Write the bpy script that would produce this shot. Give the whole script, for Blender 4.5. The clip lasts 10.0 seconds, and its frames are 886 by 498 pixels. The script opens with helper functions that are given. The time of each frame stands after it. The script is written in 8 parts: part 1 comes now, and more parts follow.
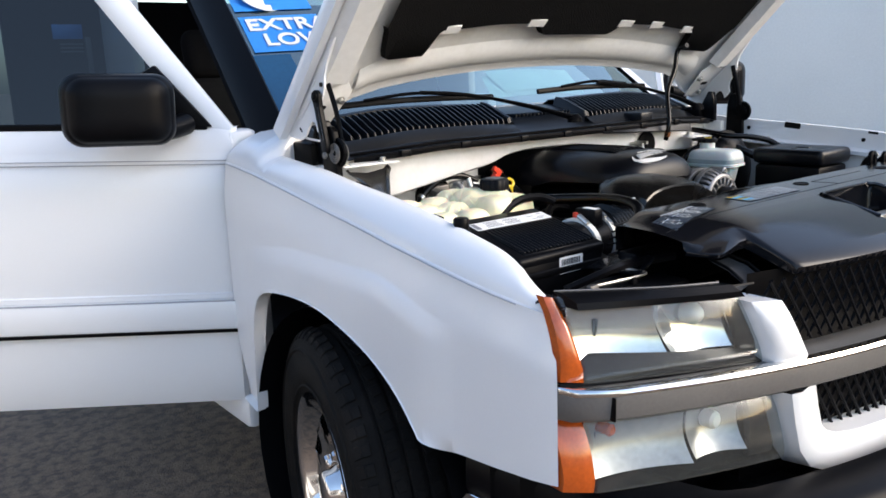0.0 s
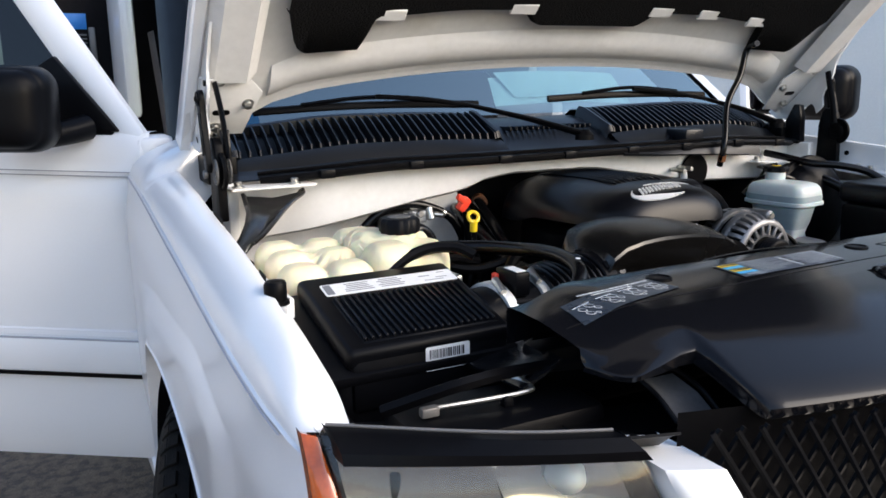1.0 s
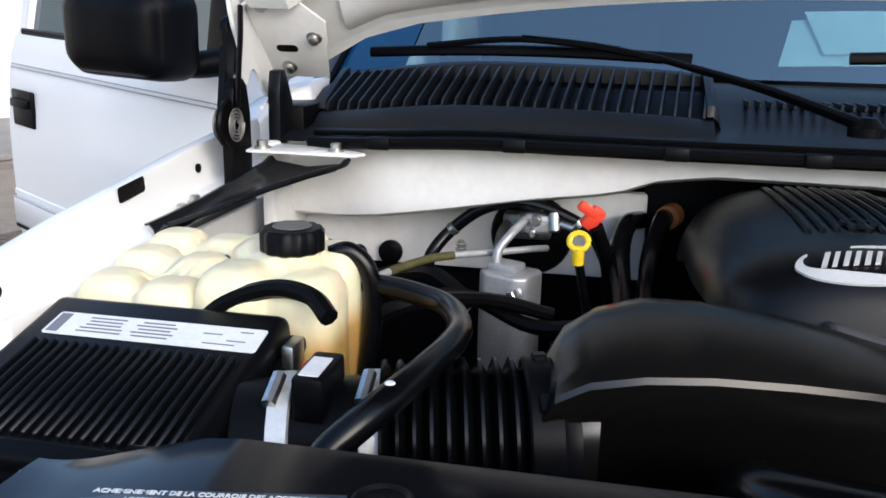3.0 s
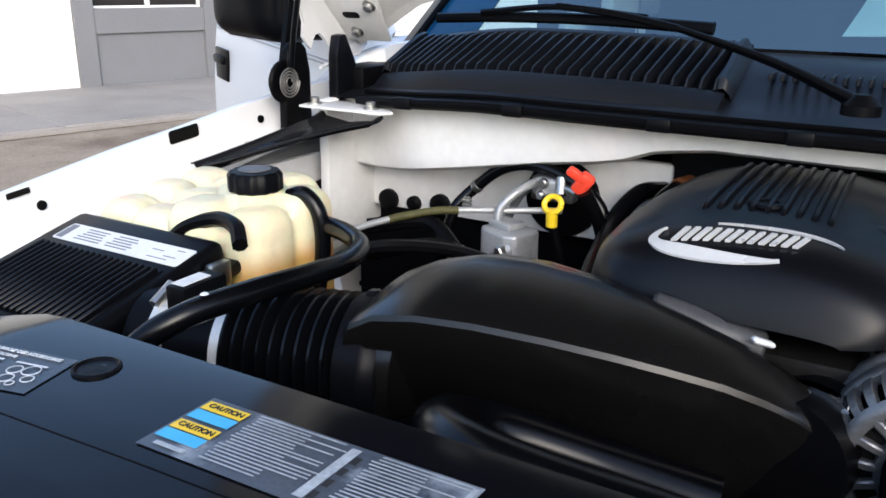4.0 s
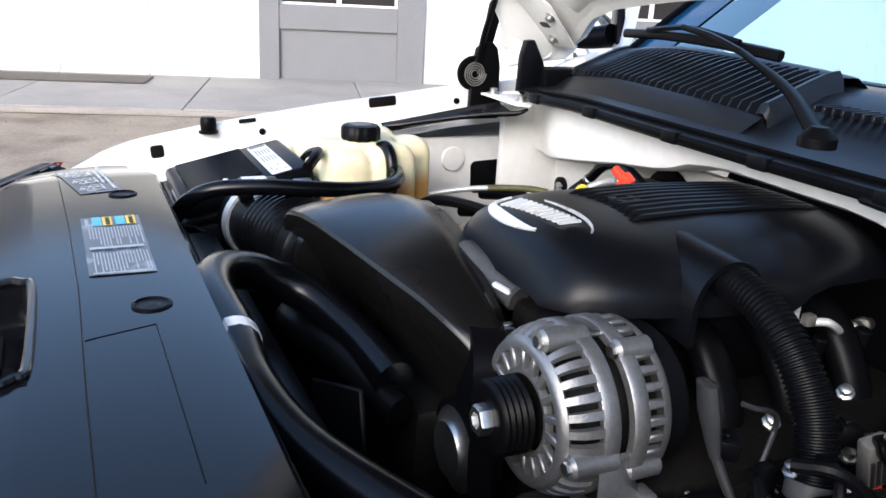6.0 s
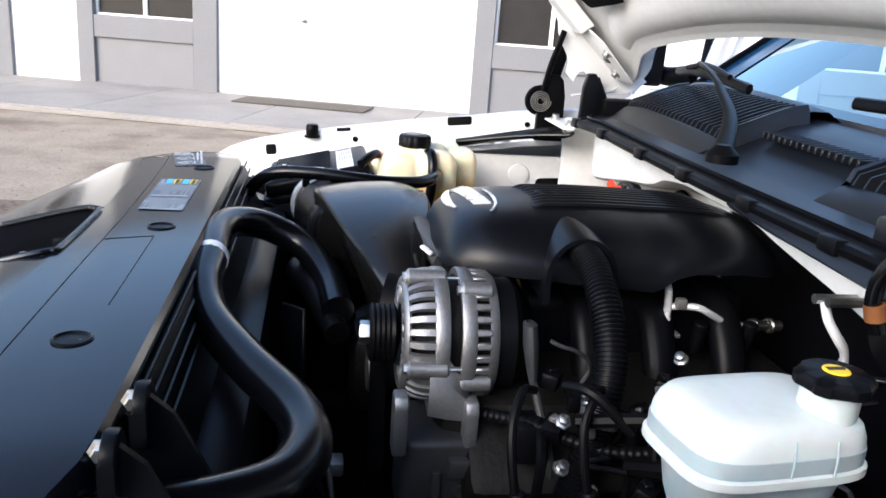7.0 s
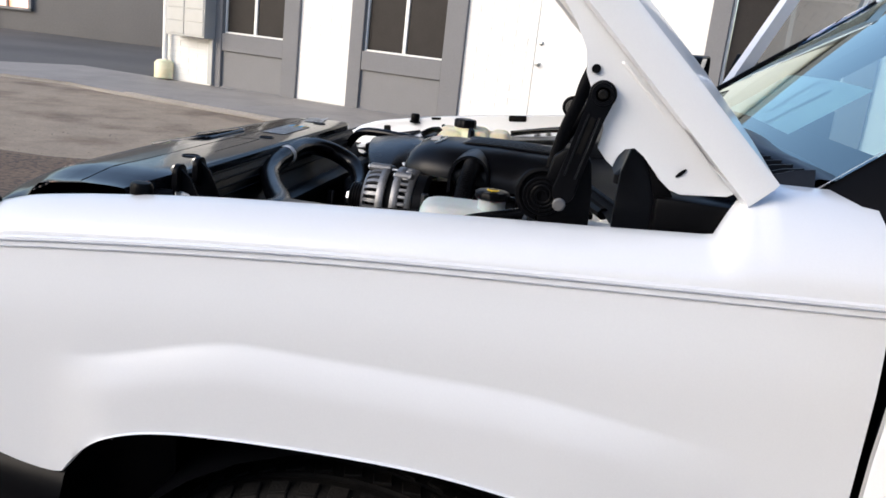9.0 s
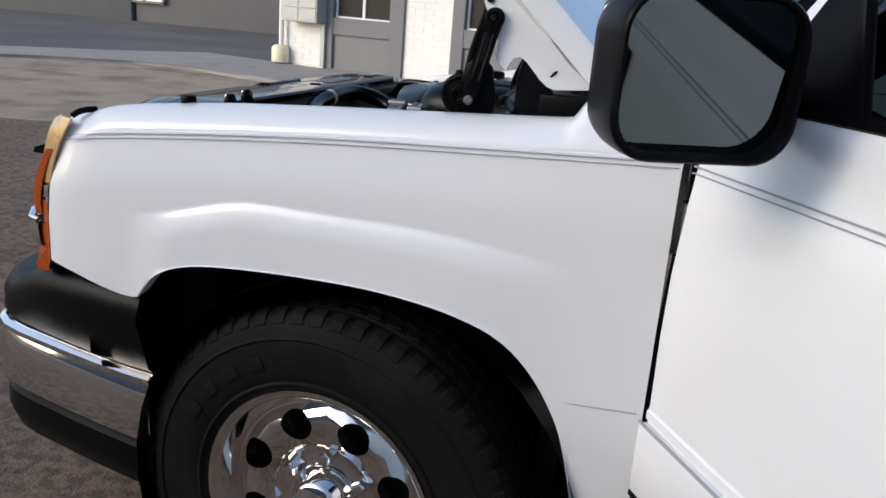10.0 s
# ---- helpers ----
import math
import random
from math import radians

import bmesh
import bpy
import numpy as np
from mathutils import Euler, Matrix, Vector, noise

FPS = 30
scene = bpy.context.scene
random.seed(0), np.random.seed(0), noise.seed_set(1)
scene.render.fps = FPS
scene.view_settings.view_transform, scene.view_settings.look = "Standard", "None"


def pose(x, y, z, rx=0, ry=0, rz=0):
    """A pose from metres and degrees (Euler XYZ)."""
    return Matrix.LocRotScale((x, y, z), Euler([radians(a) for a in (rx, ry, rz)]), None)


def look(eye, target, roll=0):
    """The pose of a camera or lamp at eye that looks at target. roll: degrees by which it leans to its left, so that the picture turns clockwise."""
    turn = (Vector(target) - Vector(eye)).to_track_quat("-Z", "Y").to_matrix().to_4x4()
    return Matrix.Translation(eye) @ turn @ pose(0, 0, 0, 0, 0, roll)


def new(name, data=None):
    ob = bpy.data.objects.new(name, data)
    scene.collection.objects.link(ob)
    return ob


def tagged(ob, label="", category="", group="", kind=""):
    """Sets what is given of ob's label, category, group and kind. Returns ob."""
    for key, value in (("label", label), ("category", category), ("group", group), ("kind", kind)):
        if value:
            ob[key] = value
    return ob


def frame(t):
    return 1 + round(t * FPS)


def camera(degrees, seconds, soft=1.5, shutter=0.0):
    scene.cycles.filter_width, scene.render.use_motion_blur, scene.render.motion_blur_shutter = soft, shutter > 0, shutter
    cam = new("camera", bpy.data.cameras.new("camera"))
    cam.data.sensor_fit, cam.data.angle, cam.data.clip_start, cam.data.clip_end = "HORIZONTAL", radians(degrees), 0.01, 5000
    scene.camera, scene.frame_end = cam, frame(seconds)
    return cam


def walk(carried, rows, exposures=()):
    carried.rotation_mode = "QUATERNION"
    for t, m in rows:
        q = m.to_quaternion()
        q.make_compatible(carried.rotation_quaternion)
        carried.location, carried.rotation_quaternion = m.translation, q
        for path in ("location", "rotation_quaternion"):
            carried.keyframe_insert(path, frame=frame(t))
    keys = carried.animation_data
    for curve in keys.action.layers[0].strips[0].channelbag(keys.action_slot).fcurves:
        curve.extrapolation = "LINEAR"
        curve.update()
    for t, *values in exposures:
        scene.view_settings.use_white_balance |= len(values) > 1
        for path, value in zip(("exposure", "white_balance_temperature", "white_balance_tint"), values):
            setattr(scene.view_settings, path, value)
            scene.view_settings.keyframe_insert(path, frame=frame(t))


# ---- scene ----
# ---- camera ----
cam = camera(56.9, 10.0, soft=1.6)
PATH = [
    (0, (-1.814, 0.848, 1.386), (-0.63, 2.404, 0.966), -2.3),
    (0.5, (-1.447, 0.946, 1.375), (-0.392, 2.594, 0.959), -1.5),
    (1, (-1.146, 1.02, 1.368), (-0.262, 2.768, 0.964), -1.1),
    (1.5, (-0.872, 1.114, 1.366), (-0.225, 2.962, 0.958), -0.4),
    (2, (-0.659, 1.267, 1.351), (-0.316, 3.193, 0.932), 0.8),
    (2.5, (-0.495, 1.397, 1.345), (-0.508, 3.34, 0.872), 1.3),
    (4, (0.06, 1.496, 1.372), (-0.881, 3.146, 0.747), 0.7),
    (4.5, (0.21, 1.534, 1.373), (-0.946, 3.041, 0.744), 1.3),
    (5, (0.364, 1.586, 1.377), (-1.008, 2.898, 0.748), 2.0),
    (5.5, (0.518, 1.663, 1.383), (-1.043, 2.741, 0.748), 2.8),
    (7, (1.034, 2.026, 1.4), (-0.86, 2.336, 0.838), 4.2),
    (7.5, (1.206, 2.128, 1.398), (-0.717, 2.282, 0.871), 5.2),
    (8, (1.375, 2.278, 1.388), (-0.557, 2.246, 0.874), 5.1),
    (8.5, (1.587, 2.431, 1.392), (-0.339, 2.241, 0.886), 5.9),
    (9, (1.841, 2.566, 1.39), (-0.073, 2.279, 0.885), 6.5),
    (9.5, (1.988, 2.738, 1.361), (0.11, 2.303, 0.828), 4.7),
    (10, (2.191, 2.934, 1.356), (0.356, 2.378, 0.786), 4.5),
]
walk(cam, [(t, look(eye, target, roll)) for t, eye, target, roll in PATH],
     exposures=[(0.0, 1.60, 6850, 11), (1.5, 1.38, 6750, 11), (2.5, 1.34, 6300, 10), (4.0, 1.42, 6250, 10), (5.5, 1.65, 6200, 10), (7.0, 1.92, 6300, 11), (8.0, 1.85, 6400, 10), (8.6, 1.30, 6550, 11), (9.5, 0.80, 6550, 11), (10.0, 0.68, 6400, 10)])

# ---- light ----
world = bpy.data.worlds.new("dusk_sky")
scene.world = world
world.use_nodes = True
wt = world.node_tree
sky = wt.nodes.new("ShaderNodeTexSky")
sky.sky_type = "NISHITA"
sky.sun_disc = False
sky.sun_elevation, sky.sun_rotation = radians(26), radians(138)
sky.air_density, sky.dust_density, sky.ozone_density = 1.0, 2.2, 2.0
wt.nodes["Background"].inputs["Strength"].default_value = 0.15
wt.links.new(sky.outputs["Color"], wt.nodes["Background"].inputs["Color"])
sun_data = bpy.data.lights.new("sun", "SUN")
sun_data.energy, sun_data.angle, sun_data.color = 0.6, radians(40), (1.0, 0.975, 0.945)
sun = new("sun", sun_data)
sun.matrix_world = look((7.5, -6.5, 6.33), (0, 2, 0.8))

# ---- materials ----
def shader(name, color, rough=0.5, metal=0.0, vary=0.12, scale=6.0, fine=90.0, bump=0.0, bump_scale=None, coat=0.0,
           second=None, mix_at=(0.45, 0.62), mix_scale=3.0, piece=0.0, trans=0.0, rough_vary=0.12, subsurface=0.0, spec=0.5):
    m = bpy.data.materials.new(name)
    m.use_nodes = True
    nt = m.node_tree
    b = nt.nodes["Principled BSDF"]
    co = nt.nodes.new("ShaderNodeTexCoord")

    def noise_tex(s, detail=4):
        n = nt.nodes.new("ShaderNodeTexNoise")
        n.inputs["Scale"].default_value, n.inputs["Detail"].default_value = s, detail
        nt.links.new(co.outputs["Object"], n.inputs["Vector"])
        return n

    def math_node(op, a, v):
        n = nt.nodes.new("ShaderNodeMath")
        n.operation = op
        nt.links.new(a, n.inputs[0])
        if isinstance(v, (int, float)):
            n.inputs[1].default_value = v
        else:
            nt.links.new(v, n.inputs[1])
        return n.outputs[0]

    big, small = noise_tex(scale), noise_tex(fine, 2)
    both = math_node("ADD", big.outputs["Fac"], small.outputs["Fac"])
    val = math_node("ADD", math_node("MULTIPLY", math_node("SUBTRACT", both, 1.0), vary * 2.2), 1.0)
    if piece:
        info = nt.nodes.new("ShaderNodeObjectInfo")
        val = math_node("ADD", val, math_node("MULTIPLY", math_node("SUBTRACT", info.outputs["Random"], 0.5), piece))
    base = nt.nodes.new("ShaderNodeMix")
    base.data_type = "RGBA"
    base.inputs["A"].default_value = (*color, 1)
    base.inputs["B"].default_value = (*(second or color), 1)
    if second:
        ramp = nt.nodes.new("ShaderNodeMapRange")
        nt.links.new(noise_tex(mix_scale, 6).outputs["Fac"], ramp.inputs["Value"])
        ramp.inputs["From Min"].default_value, ramp.inputs["From Max"].default_value = mix_at
        nt.links.new(ramp.outputs["Result"], base.inputs["Factor"])
    else:
        base.inputs["Factor"].default_value = 0.0
    tint = nt.nodes.new("ShaderNodeMix")
    tint.data_type, tint.blend_type = "RGBA", "MULTIPLY"
    tint.inputs["Factor"].default_value = 1.0
    nt.links.new(base.outputs["Result"], tint.inputs["A"])
    nt.links.new(val, tint.inputs["B"])
    nt.links.new(tint.outputs["Result"], b.inputs["Base Color"])
    nt.links.new(math_node("ADD", math_node("MULTIPLY", math_node("SUBTRACT", big.outputs["Fac"], 0.5), rough_vary), rough), b.inputs["Roughness"])
    b.inputs["Metallic"].default_value = metal
    b.inputs["Specular IOR Level"].default_value = spec
    b.inputs["Coat Weight"].default_value, b.inputs["Coat Roughness"].default_value = coat, 0.06
    b.inputs["Transmission Weight"].default_value = trans
    if subsurface:
        b.inputs["Subsurface Weight"].default_value, b.inputs["Subsurface Scale"].default_value = subsurface, 0.02
    if bump:
        bn = nt.nodes.new("ShaderNodeBump")
        bn.inputs["Strength"].default_value, bn.inputs["Distance"].default_value = bump, 0.01
        nt.links.new(noise_tex(bump_scale or fine, 5).outputs["Fac"], bn.inputs["Height"])
        nt.links.new(bn.outputs["Normal"], b.inputs["Normal"])
    return m


PAINT = shader("white_paint", (0.80, 0.81, 0.82), 0.28, vary=0.02, scale=2.0, fine=400, coat=0.6, rough_vary=0.012)
PAINT_IN = shader("white_primer_paint", (0.77, 0.77, 0.765), 0.42, vary=0.07, scale=5, fine=60, second=(0.69, 0.685, 0.66), mix_at=(0.52, 0.75), mix_scale=7)
PLASTIC = shader("black_plastic", (0.0028, 0.0030, 0.0040), 0.36, spec=0.09, vary=0.25, scale=8, fine=200, bump=0.02, bump_scale=900)
SATIN = shader("satin_black_cover", (0.0032, 0.0036, 0.0052), 0.32, spec=0.2, vary=0.22, scale=5, fine=160, bump=0.008, bump_scale=1200)
COVER = shader("sheened_black_cover", (0.0042, 0.0046, 0.0062), 0.12, spec=0.26, vary=0.3, scale=4, fine=160, bump=0.0, bump_scale=1300, rough_vary=0.06)
GREYPLASTIC = shader("grey_moulded_plastic", (0.050, 0.052, 0.056), 0.42, spec=0.3, vary=0.25, scale=30, fine=200)
BAND = shader("satin_steel_band", (0.72, 0.72, 0.70), 0.42, metal=0.55, vary=0.12, scale=30, fine=200)
DUCTBLACK = shader("moulded_black_duct", (0.0050, 0.0047, 0.0046), 0.27, spec=0.42, vary=0.3, scale=6, fine=160, bump=0.0, bump_scale=1200, rough_vary=0.16)
COWLBLACK = shader("blue_black_cowl_plastic", (0.0070, 0.0085, 0.0120), 0.36, spec=0.29, vary=0.25, scale=9, fine=180, bump=0.012, bump_scale=700)
GLOSSY = shader("glossy_black_plastic", (0.006, 0.0065, 0.008), 0.20, spec=0.5, vary=0.2, scale=6, fine=120)
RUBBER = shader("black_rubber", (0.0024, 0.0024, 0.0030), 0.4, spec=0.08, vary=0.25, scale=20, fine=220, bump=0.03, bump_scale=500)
HOSEBLACK = shader("glossy_black_hose", (0.0018, 0.0020, 0.0028), 0.24, spec=0.26, vary=0.3, scale=18, fine=120, rough_vary=0.14)
TYRE = shader("tyre_rubber", (0.0055, 0.0052, 0.0050), 0.72, spec=0.14, vary=0.35, scale=9, fine=150, bump=0.2, bump_scale=300, second=(0.017, 0.0145, 0.0125), mix_at=(0.5, 0.8), mix_scale=6)
INSUL = shader("hood_insulation_felt", (0.0055, 0.0055, 0.006), 0.95, spec=0.1, vary=0.4, scale=10, fine=300, bump=0.5, bump_scale=260)
GREYLINE = shader("dark_grey_rubber", (0.022, 0.023, 0.025), 0.45, spec=0.3, vary=0.3, scale=30, fine=200)
GRIME = shader("dark_engine_metal", (0.007, 0.0065, 0.006), 0.5, metal=0.1, spec=0.12, vary=0.5, scale=14, fine=120, bump=0.12, bump_scale=120)
DULLALLOY = shader("dull_bare_aluminium", (0.40, 0.41, 0.42), 0.38, metal=0.45, vary=0.2, scale=24, fine=240, bump=0.05, bump_scale=300)
ALLOY = shader("cast_aluminium", (0.24, 0.24, 0.245), 0.44, metal=0.8, vary=0.2, scale=20, fine=220, bump=0.10, bump_scale=400)
CHROME = shader("chrome", (0.78, 0.77, 0.76), 0.07, metal=1.0, vary=0.05, scale=4, fine=60, rough_vary=0.06)
STEEL = shader("zinc_steel", (0.50, 0.50, 0.48), 0.34, metal=1.0, vary=0.2, scale=40, fine=200)
SILVER = shader("silver_badge", (0.72, 0.73, 0.74), 0.28, metal=0.35, vary=0.05, scale=20, fine=200)
TRIM = shader("brushed_grey_trim", (0.15, 0.145, 0.14), 0.38, metal=0.3, vary=0.12, scale=7, fine=180)
REFLECT = shader("lamp_reflector", (0.72, 0.74, 0.74), 0.10, metal=0.92, vary=0.08, scale=20)
DULLREFLECT = shader("clouded_lamp_reflector", (0.42, 0.43, 0.43), 0.22, metal=0.5, vary=0.2, scale=26)
STRIPE = shader("grey_pinstripe", (0.36, 0.37, 0.41), 0.5, vary=0.1)
TANK = shader("cream_translucent_plastic", (0.78, 0.72, 0.50), 0.38, vary=0.10, scale=9, fine=80, subsurface=0.35, second=(0.66, 0.52, 0.26), mix_at=(0.5, 0.8), mix_scale=5)
TANK_FILLED = shader("cream_plastic_with_coolant", (0.78, 0.72, 0.50), 0.38, vary=0.10, scale=9, fine=80, subsurface=0.35, second=(0.56, 0.33, 0.10))
_t = TANK_FILLED.node_tree
_xyz, _level, _co = _t.nodes.new("ShaderNodeSeparateXYZ"), _t.nodes.new("ShaderNodeMapRange"), _t.nodes.new("ShaderNodeTexCoord")
_t.links.new(_co.outputs["Object"], _xyz.inputs[0])
_t.links.new(_xyz.outputs["Z"], _level.inputs["Value"])
_level.inputs["From Min"].default_value, _level.inputs["From Max"].default_value = 1.075, 1.045
_t.links.new(_level.outputs["Result"], next(n for n in _t.nodes if n.bl_idname == "ShaderNodeMix" and n.blend_type == "MIX").inputs["Factor"])
MILK = shader("milky_white_plastic", (0.50, 0.55, 0.55), 0.35, vary=0.06, scale=9, fine=80, subsurface=0.3)
MILKGREY = shader("greyed_milky_plastic", (0.30, 0.36, 0.38), 0.33, vary=0.08, scale=9, fine=80, subsurface=0.3)
LABEL = shader("white_label", (0.70, 0.71, 0.72), 0.4, vary=0.10, scale=30, fine=200)
LABEL_GREY = shader("grey_printed_label", (0.060, 0.075, 0.10), 0.3, vary=0.3, scale=40, fine=400, second=(0.26, 0.30, 0.35), mix_at=(0.54, 0.66), mix_scale=26)
LABEL_PRINT = shader("worn_pale_print", (0.36, 0.40, 0.44), 0.4, vary=0.3, scale=60, fine=300)
INK = shader("black_ink", (0.02, 0.02, 0.022), 0.5, vary=0.1)
INK_WHITE = shader("pale_ink", (0.60, 0.63, 0.66), 0.4, vary=0.1)
YELLOW = shader("yellow_plastic", (0.80, 0.55, 0.02), 0.35, vary=0.1, scale=20)
RED = shader("red_plastic", (0.75, 0.06, 0.03), 0.35, vary=0.1, scale=20)
BLUE = shader("blue_vinyl", (0.02, 0.22, 0.62), 0.35, vary=0.1, scale=12)
EDGEREFLECTION = shader("blue_reflection_paint", (0.006, 0.060, 0.135), 0.18, vary=0.12, scale=8)
SKYBLUE = shader("light_blue_ink", (0.06, 0.42, 0.75), 0.4, vary=0.1)
OLIVE = shader("olive_fabric_wrap", (0.060, 0.056, 0.015), 0.6, vary=0.5, scale=120, fine=400)
AMBERPALE = shader("golden_lens", (0.50, 0.30, 0.11), 0.14, vary=0.3, scale=22, fine=160, coat=0.8)
AMBER = shader("amber_lens", (0.42, 0.075, 0.008), 0.12, vary=0.25, scale=30, fine=160, coat=0.8)
PAPER = shader("pale_blue_paper", (0.80, 0.90, 0.87), 0.7, vary=0.08, scale=14)
CLOTH = shader("dark_seat_cloth", (0.010, 0.009, 0.0095), 0.9, spec=0.1, vary=0.3, scale=10, fine=300, bump=0.4)
SEATBELT = shader("grey_belt", (0.12, 0.11, 0.11), 0.8, vary=0.2)
COPPER = shader("orange_tape", (0.17, 0.060, 0.018), 0.5, vary=0.2, scale=30)
SAND = shader("ground_dirt", (0.31, 0.248, 0.183), 0.95, vary=0.28, scale=2.6, fine=40, bump=0.7, bump_scale=60, second=(0.17, 0.126, 0.090), mix_at=(0.50, 0.68), mix_scale=1.1)
DARKDIRT = shader("darker_dirt", (0.175, 0.120, 0.080), 0.9, vary=0.45, scale=1.6, fine=60, bump=0.7, bump_scale=120, second=(0.085, 0.062, 0.046), mix_at=(0.44, 0.60), mix_scale=22)
ROADWAY = shader("worn_asphalt", (0.088, 0.083, 0.078), 0.9, vary=0.2, scale=0.5, fine=30, bump=0.4, bump_scale=60, second=(0.12, 0.112, 0.105), mix_at=(0.4, 0.7), mix_scale=0.3)
CONCRETE = shader("concrete", (0.30, 0.276, 0.25), 0.85, vary=0.14, scale=1.5, fine=40, bump=0.3, bump_scale=70, second=(0.245, 0.226, 0.205), mix_at=(0.45, 0.7), mix_scale=1.2)
WALLWHITE = shader("white_painted_block", (0.80, 0.79, 0.76), 0.75, vary=0.05, scale=1.2, fine=40, bump=0.25, bump_scale=50, piece=0.05)
MORTAR = shader("painted_mortar", (0.72, 0.71, 0.68), 0.85, vary=0.06, scale=2, fine=60)
GREYWALL = shader("grey_painted_stucco", (0.175, 0.175, 0.181), 0.75, vary=0.10, scale=1.5, fine=50, bump=0.3, bump_scale=90)
GREYFRAME = shader("grey_painted_frame", (0.175, 0.175, 0.181), 0.6, vary=0.07, scale=3, fine=60)
FARWALL = shader("far_grey_block_wall", (0.135, 0.132, 0.132), 0.85, vary=0.12, scale=0.8, fine=20)
STEELBOX = shader("grey_mailbox_metal", (0.40, 0.41, 0.41), 0.45, metal=0.3, vary=0.08, scale=5)
MAT = shader("brown_doormat", (0.10, 0.085, 0.07), 0.95, vary=0.3, scale=10, fine=120, bump=0.6)
DARKGLASS = shader("dark_window_screen", (0.022, 0.019, 0.018), 0.5, spec=0.2, vary=0.3, scale=3, fine=60)
DRY = shader("dry_grass", (0.20, 0.16, 0.09), 0.9, vary=0.3)


def clear_glass(name, tint, rough=0.0, base=0.045, sheen=(1.0, 1.0, 1.0)):
    m = bpy.data.materials.new(name)
    m.use_nodes = True
    nt = m.node_tree
    nt.nodes.clear()
    out, mix = nt.nodes.new("ShaderNodeOutputMaterial"), nt.nodes.new("ShaderNodeMixShader")
    clear, gloss, lw = nt.nodes.new("ShaderNodeBsdfTransparent"), nt.nodes.new("ShaderNodeBsdfGlossy"), nt.nodes.new("ShaderNodeLayerWeight")
    power, scaled = nt.nodes.new("ShaderNodeMath"), nt.nodes.new("ShaderNodeMath")
    power.operation, scaled.operation = "POWER", "MULTIPLY_ADD"
    power.inputs[1].default_value, scaled.inputs[1].default_value, scaled.inputs[2].default_value = 4.5, 0.92 - base, base
    clear.inputs["Color"].default_value = (*tint, 1)
    gloss.inputs["Color"].default_value = (*sheen, 1)
    gloss.inputs["Roughness"].default_value, lw.inputs["Blend"].default_value = rough, 0.5
    nt.links.new(lw.outputs["Facing"], power.inputs[0])
    nt.links.new(power.outputs[0], scaled.inputs[0])
    nt.links.new(scaled.outputs[0], mix.inputs["Fac"])
    nt.links.new(clear.outputs["BSDF"], mix.inputs[1])
    nt.links.new(gloss.outputs["BSDF"], mix.inputs[2])
    nt.links.new(mix.outputs["Shader"], out.inputs["Surface"])
    return m


GLASS = clear_glass("windscreen_glass", (0.46, 0.66, 0.68), 0.02, 0.33, (0.86, 0.98, 0.94))
TINTED = clear_glass("tinted_door_glass", (0.07, 0.10, 0.12), 0.02)
LENS = clear_glass("headlamp_lens", (0.80, 0.83, 0.83), 0.08)
_t = LENS.node_tree
_haze, _blend = _t.nodes.new("ShaderNodeBsdfDiffuse"), _t.nodes.new("ShaderNodeMixShader")
_haze.inputs["Color"].default_value, _blend.inputs["Fac"].default_value = (0.62, 0.64, 0.63, 1), 0.04
_t.links.new(_t.nodes["Mix Shader"].outputs["Shader"], _blend.inputs[1])
_t.links.new(_haze.outputs["BSDF"], _blend.inputs[2])
_t.links.new(_blend.outputs["Shader"], _t.nodes["Material Output"].inputs["Surface"])
MIRROR = shader("mirror_glass", (0.10, 0.115, 0.12), 0.03, metal=1.0, vary=0.03, rough_vary=0.0)
LAMPLIT = bpy.data.materials.new("lit_shop_window")
LAMPLIT.use_nodes = True
LAMPLIT.node_tree.nodes["Principled BSDF"].inputs["Emission Color"].default_value = (1.0, 0.36, 0.05, 1)
LAMPLIT.node_tree.nodes["Principled BSDF"].inputs["Emission Strength"].default_value = 0.55

# ---- mesh helpers ----
def join(bm, other, m=None):
    if m is not None:
        bmesh.ops.transform(other, matrix=m, verts=other.verts)
    vs = [bm.verts.new(v.co) for v in other.verts]
    other.verts.index_update()
    for f in other.faces:
        try:
            bm.faces.new([vs[v.index] for v in f.verts])
        except ValueError:
            pass
    other.free()
    return bm


def part(name, bm, material, parent=None, label="", smooth=40, m=None):
    if m is not None:
        bmesh.ops.transform(bm, matrix=m, verts=bm.verts)
    bmesh.ops.recalc_face_normals(bm, faces=bm.faces)
    me = bpy.data.meshes.new(name)
    bm.to_mesh(me)
    bm.free()
    me.materials.append(material)
    if smooth:
        me.polygons.foreach_set("use_smooth", [True] * len(me.polygons))
        me.set_sharp_from_angle(angle=radians(smooth))
    ob = new(name, me)
    if parent is not None:
        ob.parent = parent
    return tagged(ob, label=label)


def thing(name, label, category, group="", kind=""):
    return tagged(new(name), label, category, group, kind)


def box(cx, cy, cz, sx, sy, sz, bev=0.0, seg=2, m=None, bm=None):
    b = bmesh.new()
    bmesh.ops.create_cube(b, size=1.0)
    bmesh.ops.scale(b, vec=(sx, sy, sz), verts=b.verts)
    if bev:
        bmesh.ops.bevel(b, geom=b.edges[:], offset=bev, segments=seg, profile=0.5, affect="EDGES", clamp_overlap=True)
    bmesh.ops.translate(b, vec=(cx, cy, cz), verts=b.verts)
    if m is not None:
        bmesh.ops.transform(b, matrix=m, verts=b.verts)
    return join(bm, b) if bm is not None else b


